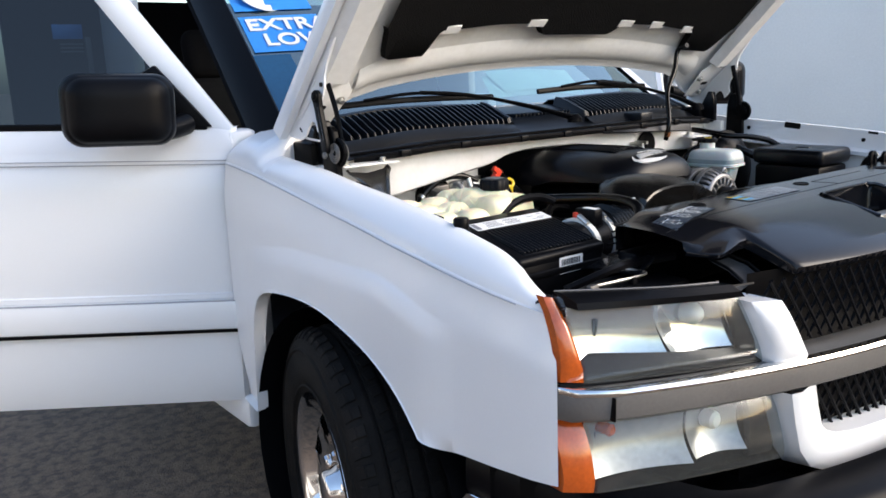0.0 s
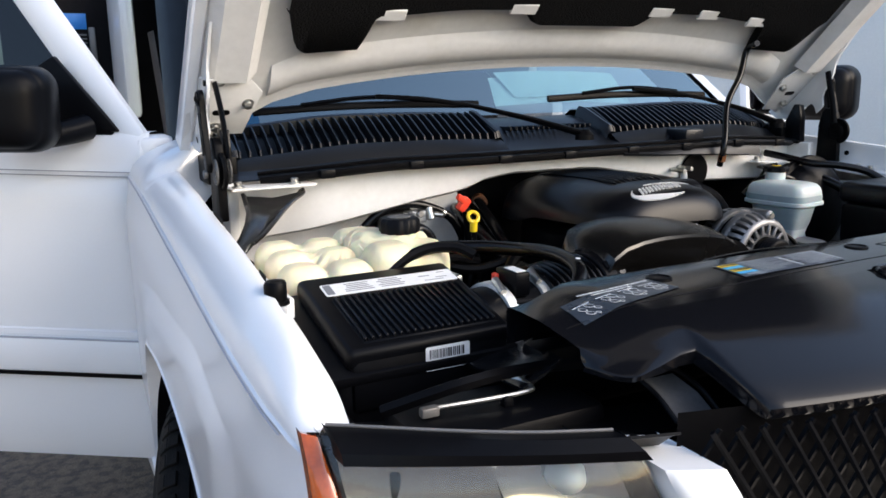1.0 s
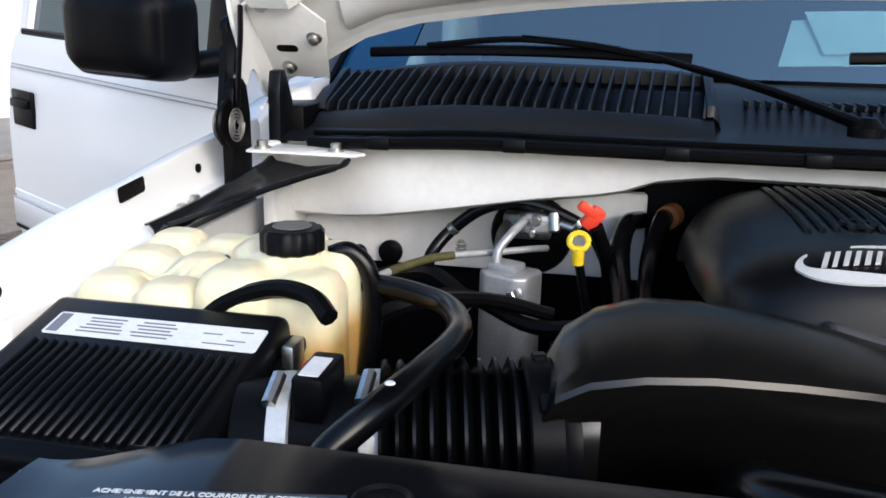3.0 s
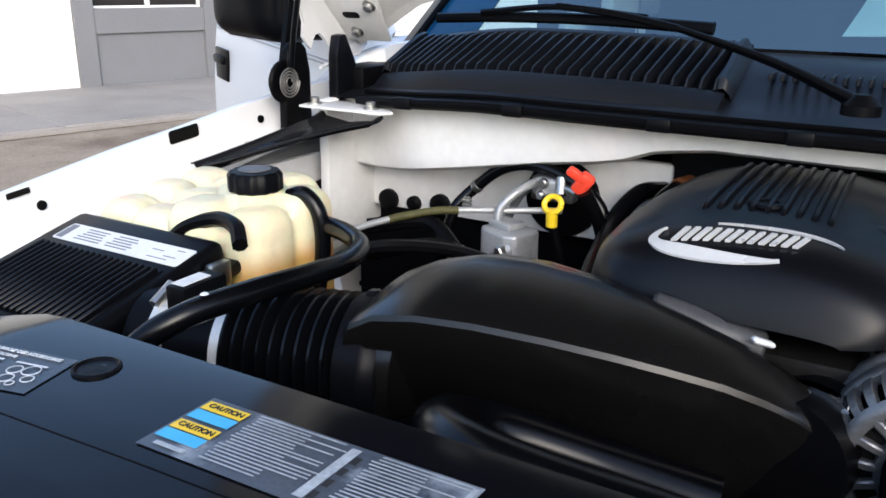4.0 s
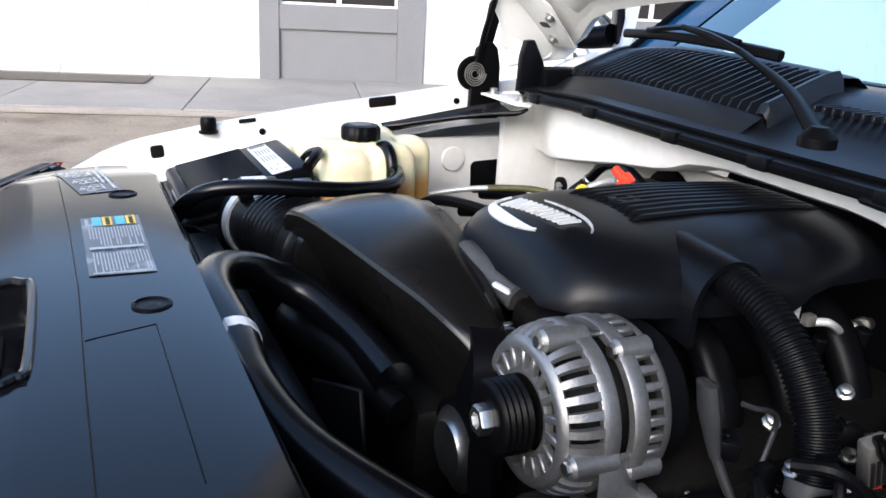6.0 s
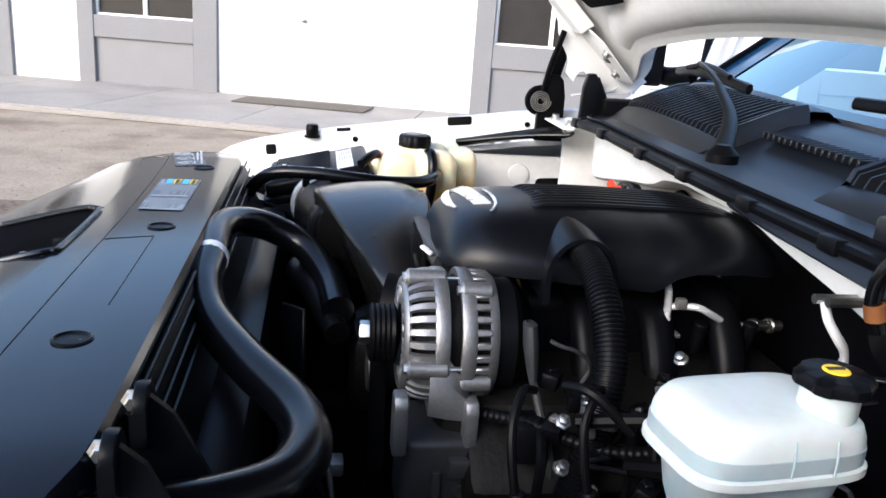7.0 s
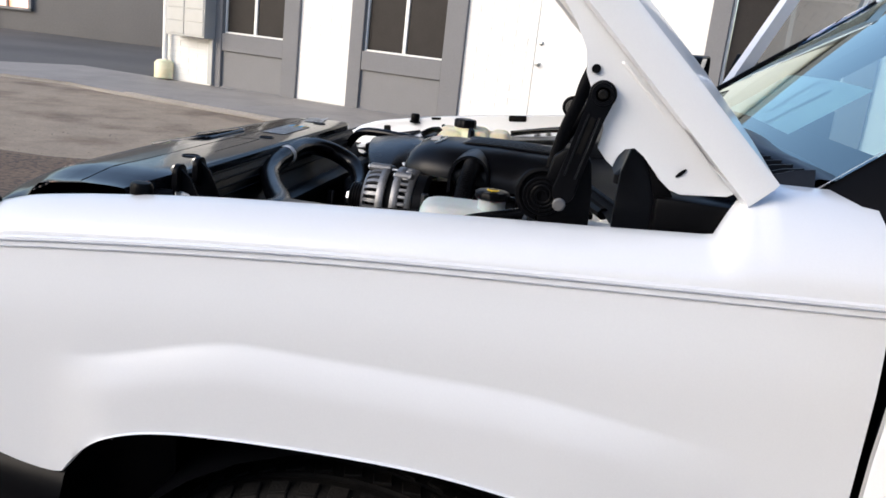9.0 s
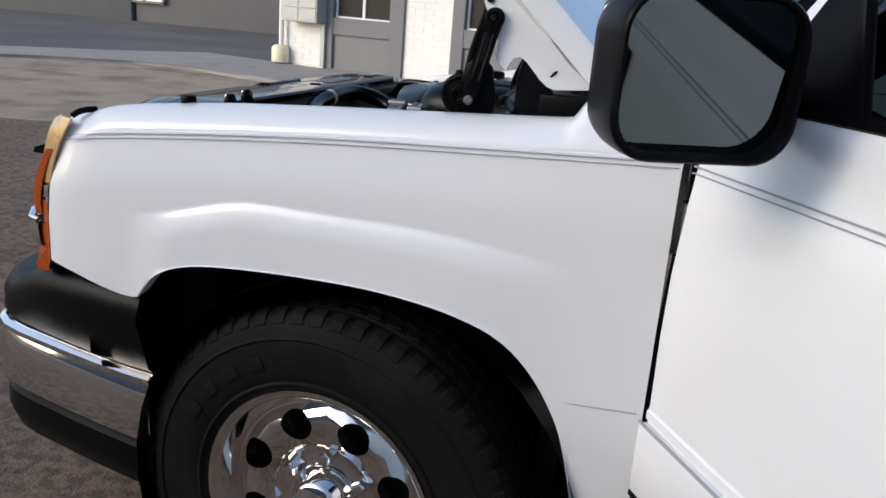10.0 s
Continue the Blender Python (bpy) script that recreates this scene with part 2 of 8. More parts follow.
def along(p0, p1):
    p0, p1 = Vector(p0), Vector(p1)
    return Matrix.Translation(p0) @ (p1 - p0).to_track_quat("Z", "Y").to_matrix().to_4x4()


def lathe(profile, n=24, m=None, bm=None, caps=True):
    """Turns (radius, height) pairs about z."""
    b = bmesh.new()
    rings = []
    for r, h in profile:
        rings.append([b.verts.new((r * math.cos(2 * math.pi * k / n), r * math.sin(2 * math.pi * k / n), h)) for k in range(n)])
    for a, c in zip(rings, rings[1:]):
        for k in range(n):
            b.faces.new((a[k], a[(k + 1) % n], c[(k + 1) % n], c[k]))
    for ring, r in ((rings[0], profile[0][0]), (rings[-1], profile[-1][0])):
        if caps and r > 1e-6:
            b.faces.new(ring)
    bmesh.ops.remove_doubles(b, verts=b.verts, dist=1e-6)
    if m is not None:
        bmesh.ops.transform(b, matrix=m, verts=b.verts)
    return join(bm, b) if bm is not None else b


def rod(p0, p1, r0, r1=None, n=14, bm=None, bev=0.0):
    h = (Vector(p1) - Vector(p0)).length
    r1 = r0 if r1 is None else r1
    prof = [(r0, 0), (r1, h)] if not bev else [(r0 - bev, 0), (r0, bev), (r1, h - bev), (r1 - bev, h)]
    return lathe(prof, n, along(p0, p1), bm)


def smooth_line(pts, step=6):
    pts = [Vector(p) for p in pts]
    ext = [pts[0] * 2 - pts[1], *pts, pts[-1] * 2 - pts[-2]]
    out = []
    for i in range(1, len(ext) - 2):
        a, b, c, d = ext[i - 1 : i + 3]
        for k in range(step):
            t = k / step
            out.append(0.5 * ((2 * b) + (c - a) * t + (2 * a - 5 * b + 4 * c - d) * t * t + (3 * b - a - 3 * c + d) * t ** 3))
    return out + [pts[-1]]


def tube(pts, r, n=10, step=6, bm=None, ribs=0.0, pitch=0.012, flat=1.0, straight=False):
    """A hose along the points; ribs: depth of corrugation."""
    line = [Vector(p) for p in pts] if straight else smooth_line(pts, step)
    if ribs:
        total = sum((b - a).length for a, b in zip(line, line[1:]))
        count = max(8, int(total / pitch) * 4)
        acc = [0.0]
        for a, b in zip(line, line[1:]):
            acc.append(acc[-1] + (b - a).length)
        fine = []
        for k in range(count + 1):
            s = total * k / count
            j = min(max(0, int(np.searchsorted(acc, s)) - 1), len(line) - 2)
            t = (s - acc[j]) / max(1e-9, acc[j + 1] - acc[j])
            fine.append(line[j].lerp(line[j + 1], t))
        line = fine
    b = bmesh.new()
    rings = []
    up = Vector((0.13, 0.21, 1)).normalized()
    for i, p in enumerate(line):
        d = (line[min(i + 1, len(line) - 1)] - line[max(i - 1, 0)]).normalized()
        side = d.cross(up)
        side = side.normalized() if side.length > 1e-4 else Vector((1, 0, 0))
        up = side.cross(d).normalized()
        rr = r[0] + (r[1] - r[0]) * i / (len(line) - 1) if isinstance(r, tuple) else r
        rr += ribs * (0.5 if i % 4 in (0, 1) else -0.5) if ribs else 0
        rings.append([b.verts.new(p + side * rr * math.cos(2 * math.pi * k / n) + up * rr * flat * math.sin(2 * math.pi * k / n)) for k in range(n)])
    for a, c in zip(rings, rings[1:]):
        for k in range(n):
            b.faces.new((a[k], a[(k + 1) % n], c[(k + 1) % n], c[k]))
    b.faces.new(rings[0])
    b.faces.new(rings[-1])
    return join(bm, b) if bm is not None else b


def sheet(rows, bm=None, closed=False):
    """A quad surface over rows of points."""
    b = bm if bm is not None else bmesh.new()
    vs = [[b.verts.new(p) for p in row] for row in rows]
    for a, c in zip(vs, vs[1:]):
        n = len(a)
        for k in range(n if closed else n - 1):
            b.faces.new((a[k], a[(k + 1) % n], c[(k + 1) % n], c[k]))
    return b


def shell(rows, thick):
    """A sheet with thickness, built along its vertex normals."""
    b = sheet(rows)
    bmesh.ops.recalc_face_normals(b, faces=b.faces)
    bmesh.ops.solidify(b, geom=b.faces[:], thickness=thick)
    return b


def prism(poly, depth, m=None, bev=0.0, bm=None, seg=2):
    """A flat outline in x and y, raised by depth along z."""
    b = bmesh.new()
    lo = [b.verts.new((x, y, 0)) for x, y in poly]
    hi = [b.verts.new((x, y, depth)) for x, y in poly]
    b.faces.new(lo[::-1])
    b.faces.new(hi)
    n = len(poly)
    for k in range(n):
        b.faces.new((lo[k], lo[(k + 1) % n], hi[(k + 1) % n], hi[k]))
    if bev:
        bmesh.ops.bevel(b, geom=b.edges[:], offset=bev, segments=seg, profile=0.5, affect="EDGES", clamp_overlap=True)
    if m is not None:
        bmesh.ops.transform(b, matrix=m, verts=b.verts)
    return join(bm, b) if bm is not None else b


def rounded(w, h, r, n=5):
    """A rounded rectangle about the origin."""
    out = []
    for cx, cy, a in ((w / 2 - r, h / 2 - r, 0), (-w / 2 + r, h / 2 - r, 90), (-w / 2 + r, -h / 2 + r, 180), (w / 2 - r, -h / 2 + r, 270)):
        out += [(cx + r * math.cos(radians(a + 90 * k / n)), cy + r * math.sin(radians(a + 90 * k / n))) for k in range(n + 1)]
    return out


def frame_of(origin, xdir, ydir):
    """A pose with its x and y along two directions."""
    x = Vector(xdir).normalized()
    z = x.cross(Vector(ydir)).normalized()
    y = z.cross(x)
    m = Matrix((x, y, z)).transposed().to_4x4()
    m.translation = Vector(origin)
    return m


def words(text, size, m, material, parent, name="lettering", depth=0.0015, stretch=1.0):
    c = bpy.data.curves.new(name, "FONT")
    c.offset = 0.022 * size
    c.body, c.size, c.extrude, c.align_x, c.align_y = text, size, depth, "CENTER", "CENTER"
    tmp = new(name + "_tmp", c)
    me = bpy.data.meshes.new_from_object(tmp.evaluated_get(bpy.context.evaluated_depsgraph_get()))
    bpy.data.objects.remove(tmp)
    me.transform(m @ Matrix.Diagonal((stretch, 1, 1, 1)))
    me.materials.clear()
    me.materials.append(material)
    ob = new(name, me)
    ob.parent = parent
    return ob


def ip(x, table):
    return float(np.interp(x, [a for a, _ in table], [b for _, b in table]))


def ease(x, a, b):
    t = min(1.0, max(0.0, (x - a) / (b - a)))
    return t * t * (3 - 2 * t)

# ---- setting: ground, walkway, buildings ----
def ground_sheet():
    xs = sorted({*np.linspace(-14, 8, 45), -400, -150, -60, -30, 20, 50, 150, 400})
    ys = sorted({*np.linspace(-10, 14, 49), -400, -150, -60, -25, 30, 60, 150, 400})
    rows = []
    for y in ys:
        rows.append([(x, y, 0.012 * noise.noise((x * 0.9, y * 0.9, 0)) - 0.012 if abs(x) < 15 and abs(y) < 15 else -0.012) for x in xs])
    return sheet(rows)


tagged(part("ground", ground_sheet(), SAND), "bare sandy dirt ground with darker scuffed patches", "ground", kind="structure")


def darker_patch():
    """Darker dirt round the truck, with a ragged rim."""
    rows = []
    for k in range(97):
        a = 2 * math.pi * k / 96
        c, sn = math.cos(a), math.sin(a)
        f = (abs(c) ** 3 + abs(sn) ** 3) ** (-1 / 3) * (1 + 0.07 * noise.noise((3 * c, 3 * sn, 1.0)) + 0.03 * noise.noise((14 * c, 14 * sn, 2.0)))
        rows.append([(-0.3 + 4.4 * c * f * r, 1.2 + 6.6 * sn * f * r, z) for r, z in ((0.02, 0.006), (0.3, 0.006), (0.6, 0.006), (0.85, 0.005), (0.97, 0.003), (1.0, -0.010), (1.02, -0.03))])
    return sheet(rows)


tagged(part("worn_ground", darker_patch(), DARKDIRT), "darker dirt patch where the truck stands", "ground", kind="structure")


def pebbles():
    rng = random.Random(4)
    b = bmesh.new()
    for k in range(2600):
        x, y = (rng.uniform(-7.5, 3.2), rng.uniform(-3.5, 5.5)) if k < 900 else (rng.uniform(-3.2, 2.2), rng.uniform(-0.5, 4.2))
        r = rng.uniform(0.003, 0.012)
        s = bmesh.new()
        bmesh.ops.create_icosphere(s, subdivisions=1, radius=r)
        bmesh.ops.scale(s, vec=(1, rng.uniform(0.6, 1.0), 0.55), verts=s.verts)
        join(b, s, pose(x, y, 0.002 + 0.012 * noise.noise((x * 0.9, y * 0.9, 0)) - 0.012, 0, 0, rng.uniform(0, 360)))
    return b


GRIT = shader("brown_grit", (0.21, 0.165, 0.125), 0.9, vary=0.5, scale=40, fine=200)
tagged(part("gravel", pebbles(), GRIT), "loose pebbles scattered over the dirt", "gravel", kind="stuff")


def litter():
    rng = random.Random(9)
    b = bmesh.new()
    for _ in range(260):
        x, y = rng.uniform(-7.5, -1.2), rng.uniform(-3, 5)
        p = Vector((x, y, 0.0))
        d = Vector((rng.uniform(-1, 1), rng.uniform(-1, 1), 0)).normalized()
        rod(p, p + d * rng.uniform(0.01, 0.05) + Vector((0, 0, 0.006)), 0.0018, n=4, bm=b)
    return b


tagged(part("dry_litter", litter(), DRY), "dry twigs and bits on the dirt", "litter", kind="stuff")

FACADE = Matrix.Translation((-11.1, 0, 0)) @ frame_of((0, 0, 0), (0.2607, 0.9654, 0), (0, 0, 1))  # x along the wall, y up, z towards the truck
G0 = 0.07

pavement = tagged(part("pavement", prism([(-5.6, 0.0), (16, 0.0), (16, 2.68), (-3.6, 2.68), (-4.9, 2.55), (-6.0, 2.9), (-7.0, 3.9), (-8.2, 5.9), (-10.5, 8.6), (-12.0, 7.6), (-9.5, 4.6), (-8.0, 2.0), (-7.4, 0.0)], 0.05,
                  FACADE @ Matrix(((1, 0, 0, 0), (0, 0, 1, -0.01), (0, 1, 0, 0), (0, 0, 0, 1))), bev=0.01), CONCRETE),
                  "pale concrete walkway that bends round the corner", "pavement", kind="structure")
slab_bm = box(0, 0, 0, 1.79, 0.028, 2.62, bev=0.006, seg=1)
bmesh.ops.transform(slab_bm, matrix=FACADE, verts=slab_bm.verts)
slab_mesh = None
for k in range(11):
    ob = None
    if slab_mesh is None:
        ob = part("slab", slab_bm, CONCRETE, pavement)
        slab_mesh = ob.data
    else:
        ob = new("slab", slab_mesh)
        ob.parent = pavement
    ob.location = (FACADE.to_3x3() @ Vector((-2.7 + 1.8 * k, 0.045, 1.33)))

tagged(part("road", prism([(-60, -70), (-12.6, -70), (-12.6, -30), (-7.5, -12), (-11.4, -7.0), (-13.2, -5.4), (-24, -4), (-60, -4)], 0.02, pose(0, 0, -0.005)), ROADWAY),
       "worn grey asphalt yard beyond the walkway", "road", kind="structure")

building = thing("building", "long single-storey building with white block walls and grey framed window bays", "building", kind="structure")
UNITS = [(-4.2, -2.37), (-1.37, 0.66), (4.2, 6.31), (8.42, 10.5)]
WALLS = [(-5.35, -4.2), (-2.37, -1.37), (0.66, 4.2), (6.31, 8.42), (10.5, 30.0)]
WALL_H = 3.9


def fbox(s0, s1, z0, z1, w0, w1, bev=0.0, bm=None):
    return box((s0 + s1) / 2, (z0 + z1) / 2, (w0 + w1) / 2, s1 - s0, z1 - z0, w1 - w0, bev, 1, FACADE, bm)


BLOCKS = {}


def lay_blocks(s0, s1, parent):
    """Running bond: courses near the ground are single blocks, those above are joined."""
    rng = random.Random(int(s0 * 10))
    upper = bmesh.new()
    z, row = G0, 0
    while z < 2.7:
        at = s0 - (0.2 if row % 2 else 0.0)
        while at < s1 - 0.01:
            a, c = max(at, s0), min(at + 0.4, s1)
            if c - a > 0.03 and not (s0 < 1.7 < s1 and a < 2.86 and c > 1.74 and z < 2.2):
                proud = rng.uniform(-0.0025, 0.0025)
                if z < 1.28 and s0 < 8:
                    key = round(c - a, 3)
                    if key not in BLOCKS:
                        ob = part("block", box(0, 0, 0, key - 0.006, 0.094, 0.05, 0.0015, 1), WALLWHITE, parent, smooth=0)
                        BLOCKS[key] = ob.data
                    else:
                        ob = new("block", BLOCKS[key])
                        ob.parent = parent
                    ob.matrix_local = FACADE @ pose((a + c) / 2, z + 0.05, -0.019 + proud)
                else:
                    fbox(a + 0.003, c - 0.003, z + 0.003, z + 0.097, -0.05, 0.006 + proud, bm=upper)
            at += 0.4
        z += 0.10
        row += 1
    tagged(part("block_courses", upper, WALLWHITE, parent, "thin white painted block courses"), kind="stuff")


for s0, s1 in WALLS:
    w = part("wall", fbox(s0, s1, -0.1, WALL_H, -0.3, 0.0), MORTAR, building)
    lay_blocks(s0, min(s1, 14.0), w)
for s0, s1 in UNITS:
    wd = s1 - s0
    bay = part("window_bay", fbox(s0, s0 + 0.12 * wd, 0, WALL_H, -0.3, 0.06, 0.008), GREYWALL, building, "grey painted window bay")
    join_bm = bmesh.new()
    fbox(s1 - 0.17 * wd, s1, 0, WALL_H, -0.3, 0.06, 0.008, join_bm)
    fbox(s0 + 0.12 * wd, s1 - 0.17 * wd, 0.69, 0.99, -0.3, 0.05, 0.006, join_bm)
    fbox(s0 + 0.12 * wd, s1 - 0.17 * wd, 2.35, WALL_H, -0.3, 0.05, 0.006, join_bm)
    fbox(s0 + 0.12 * wd, s1 - 0.17 * wd, 0, 0.07, -0.3, 0.045, 0.004, join_bm)
    part("surround", join_bm, GREYWALL, bay)
    part("lower_panel", fbox(s0 + 0.12 * wd, s1 - 0.17 * wd, 0.07, 0.69, -0.3, 0.005), GREYFRAME, bay)
    part("pane", fbox(s0 + 0.14 * wd, s1 - 0.19 * wd, 1.01, 2.33, -0.3, -0.06), DARKGLASS, bay, "dark screened window pane")
    fr = bmesh.new()
    a, c = s0 + 0.12 * wd, s1 - 0.17 * wd
    for q0, q1, h0, h1 in ((a, c, 0.99, 1.02), (a, c, 2.32, 2.35), (a, a + 0.03, 1.02, 2.32), (c - 0.03, c, 1.02, 2.32), ((a + c) / 2 - 0.03, (a + c) / 2 + 0.03, 1.02, 2.32)):
        fbox(q0, q1, h0, h1, -0.09, -0.03, 0.004, fr)
    part("window_frame", fr, WALLWHITE, bay, "white window frame with a middle post")
door = part("door", fbox(1.80, 2.80, 0.09, 2.14, -0.05, 0.015, 0.006), WALLWHITE, building, "plain white painted entrance door")
dfr = bmesh.new()
fbox(1.74, 1.795, 0.07, 2.2, -0.06, 0.02, 0.004, dfr)
fbox(2.805, 2.86, 0.07, 2.2, -0.06, 0.02, 0.004, dfr)
fbox(1.795, 2.805, 2.145, 2.2, -0.06, 0.02, 0.004, dfr)
part("door_frame", dfr, WALLWHITE, door)
kb = bmesh.new()
lathe([(0.035, 0), (0.035, 0.012), (0.012, 0.016), (0.012, 0.045), (0.03, 0.055), (0.03, 0.075), (0.012, 0.085)], 14, FACADE @ pose(1.87, 1.12, 0.015), kb)
lathe([(0.032, 0), (0.032, 0.02), (0.02, 0.028)], 14, FACADE @ pose(1.88, 1.42, 0.015), kb)
part("door_handle", kb, STEEL, door, "steel knob and deadbolt")
part("roof", box(12.3, WALL_H + 0.12, -2.0, 35.9, 0.24, 4.6, 0.03, 2, FACADE), GREYWALL, building, "flat grey roof edge")
part("wall", box(-5.25, WALL_H / 2, -2.3, 0.2, WALL_H, 4.0, 0, 1, FACADE), WALLWHITE, building, "white end wall")

mail = thing("mailbox_cluster", "grey metal wall mailboxes with small doors", "mailbox")
part("cabinet", fbox(-5.0, -4.12, 0.86, 2.05, 0.008, 0.34, 0.012), STEELBOX, mail)
for i in range(2):
    for j in range(5):
        part("mailbox_door", fbox(-4.97 + 0.43 * i, -4.58 + 0.43 * i, 0.9 + 0.225 * j, 1.11 + 0.225 * j, 0.34, 0.352, 0.004), STEELBOX, mail)
part("post", fbox(-4.22, -4.12, G0, 0.86, 0.02, 0.12, 0.006), STEELBOX, mail)
pipe = thing("downpipe", "white painted downpipe with a cream concrete foot", "pipe")
part("tube", rod(FACADE @ Vector((-5.2, 0.3, 0.12)), FACADE @ Vector((-5.2, 3.6, 0.12)), 0.05, n=14), WALLWHITE, pipe)
part("foot", lathe([(0.17, 0), (0.17, 0.26), (0.13, 0.31), (0.06, 0.33)], 18, Matrix.Translation(FACADE @ Vector((-5.2, G0, 0.14)))), TANK, pipe, "cream painted round foot")
tagged(part("doormat", fbox(1.2, 2.95, G0 - 0.005, G0 + 0.012, 0.35, 0.95, 0.004), MAT), "dark brown doormat on the walkway", "doormat")

tagged(part("wall_far", box(-22.8, -26.2, 1.8, 0.3, 19.2, 3.6, 0.02), FARWALL), "far grey block wall across the yard", "wall", kind="structure")
tagged(part("wall_far_side", box(-34, -6.0, 2.2, 22, 0.3, 4.4, 0.02), FARWALL), "far grey wall beyond the yard", "wall", kind="structure")
shop = thing("far_shop", "far shop front with a warmly lit window", "shop", kind="structure")
part("wall", box(-26.5, -11.4, 2.2, 7.4, 10.2, 4.4, 0.03), FARWALL, shop)
part("window", box(-22.78, -16.1, 1.12, 0.06, 1.5, 0.8), LAMPLIT, shop, "orange glowing window")
sfr = bmesh.new()
for dy, dz, sy, sz in ((0, 0.43, 1.7, 0.08), (0, -0.43, 1.7, 0.08), (-0.8, 0, 0.1, 0.9), (0.8, 0, 0.1, 0.9), (0, 0, 0.06, 0.8)):
    box(-22.74, -16.1 + dy, 1.12 + dz, 0.12, sy, sz, bm=sfr)
part("window_frame", sfr, GREYFRAME, shop)

tagged(part("wall_east", box(7.2, 9.9, 2.6, 0.3, 14.6, 5.2, 0.01), WALLWHITE), "plain white painted wall facing the truck", "wall", kind="structure")
tagged(part("wall_east_grey", box(8.4, -4.0, 1.9, 0.3, 16.8, 3.8, 0.01), GREYWALL), "plain grey wall beside the lot", "wall", kind="structure")

# ---- pickup truck: body ----
truck = thing("pickup_truck", "white full-size pickup truck with raised hood and open passenger door", "truck")

def soften(tb, times=2):
    """Cuts the corners of a table, keeping its ends."""
    for _ in range(times):
        out = [tb[0]]
        for (a, b), (c, d) in zip(tb, tb[1:]):
            out += [(0.75 * a + 0.25 * c, 0.75 * b + 0.25 * d), (0.25 * a + 0.75 * c, 0.25 * b + 0.75 * d)]
        tb = out + [tb[-1]]
    return tb


ARCH = soften([(1.712, 0.812), (1.80, 0.80), (1.955, 0.770), (1.975, 0.800), (2.005, 0.835), (2.05, 0.860), (2.12, 0.876), (2.25, 0.886), (2.40, 0.890), (2.49, 0.886), (2.59, 0.873),
        (2.67, 0.846), (2.73, 0.792), (2.78, 0.712), (2.80, 0.65), (2.817, 0.582), (2.83, 0.51), (2.835, 0.50), (2.915, 0.52)])
ARCH_P = soften([(1.712, 0.722), (1.9, 0.706), (2.046, 0.692), (2.062, 0.715), (2.125, 0.780), (2.225, 0.836), (2.37, 0.878), (2.46, 0.890), (2.554, 0.890), (2.65, 0.880), (2.73, 0.860), (2.775, 0.820), (2.805, 0.74), (2.825, 0.618), (2.83, 0.51), (2.835, 0.50), (2.915, 0.52)])
CREASE = [(1.712, 1.050), (1.74, 1.058), (1.86, 1.085), (2.27, 1.127), (2.56, 1.145), (2.915, 1.165)]
CREASE = soften(CREASE)
CREASE_P = soften([(1.712, 1.003), (1.75, 1.010), (1.9, 1.027), (2.0, 1.043), (2.155, 1.066), (2.26, 1.085), (2.44, 1.112), (2.675, 1.150), (2.845, 1.172), (2.915, 1.178)])
TOP = [(1.66, 1.088), (1.712, 1.103), (1.75, 1.111), (1.80, 1.118), (1.87, 1.128), (1.95, 1.139), (2.04, 1.149), (2.13, 1.158), (2.32, 1.172), (2.6, 1.19), (2.735, 1.20), (2.75, 1.225), (2.77, 1.25), (2.80, 1.26), (2.92, 1.262)]
TOP_P = [(1.66, 1.00), (1.72, 1.030), (1.79, 1.060), (1.907, 1.088), (2.01, 1.109), (2.11, 1.126), (2.24, 1.146), (2.36, 1.160), (2.5, 1.180), (2.65, 1.193), (2.735, 1.20), (2.75, 1.225), (2.77, 1.25), (2.80, 1.26), (2.92, 1.262)]
WIDTH = [(1.712, 0.941), (1.72, 0.944), (1.76, 0.952), (1.85, 0.959), (2.0, 0.963), (2.915, 0.965)]
FLANGE_P = [(1.70, 0.900), (1.80, 0.896), (1.92, 0.890), (2.1, 0.884), (2.4, 0.882), (2.735, 0.876), (2.755, 0.84), (2.775, 0.80), (2.92, 0.79)]
FLANGE = [(1.70, 0.884), (1.80, 0.882), (1.90, 0.876), (2.05, 0.866), (2.2, 0.862), (2.735, 0.862), (2.755, 0.835), (2.775, 0.80), (2.92, 0.79)]


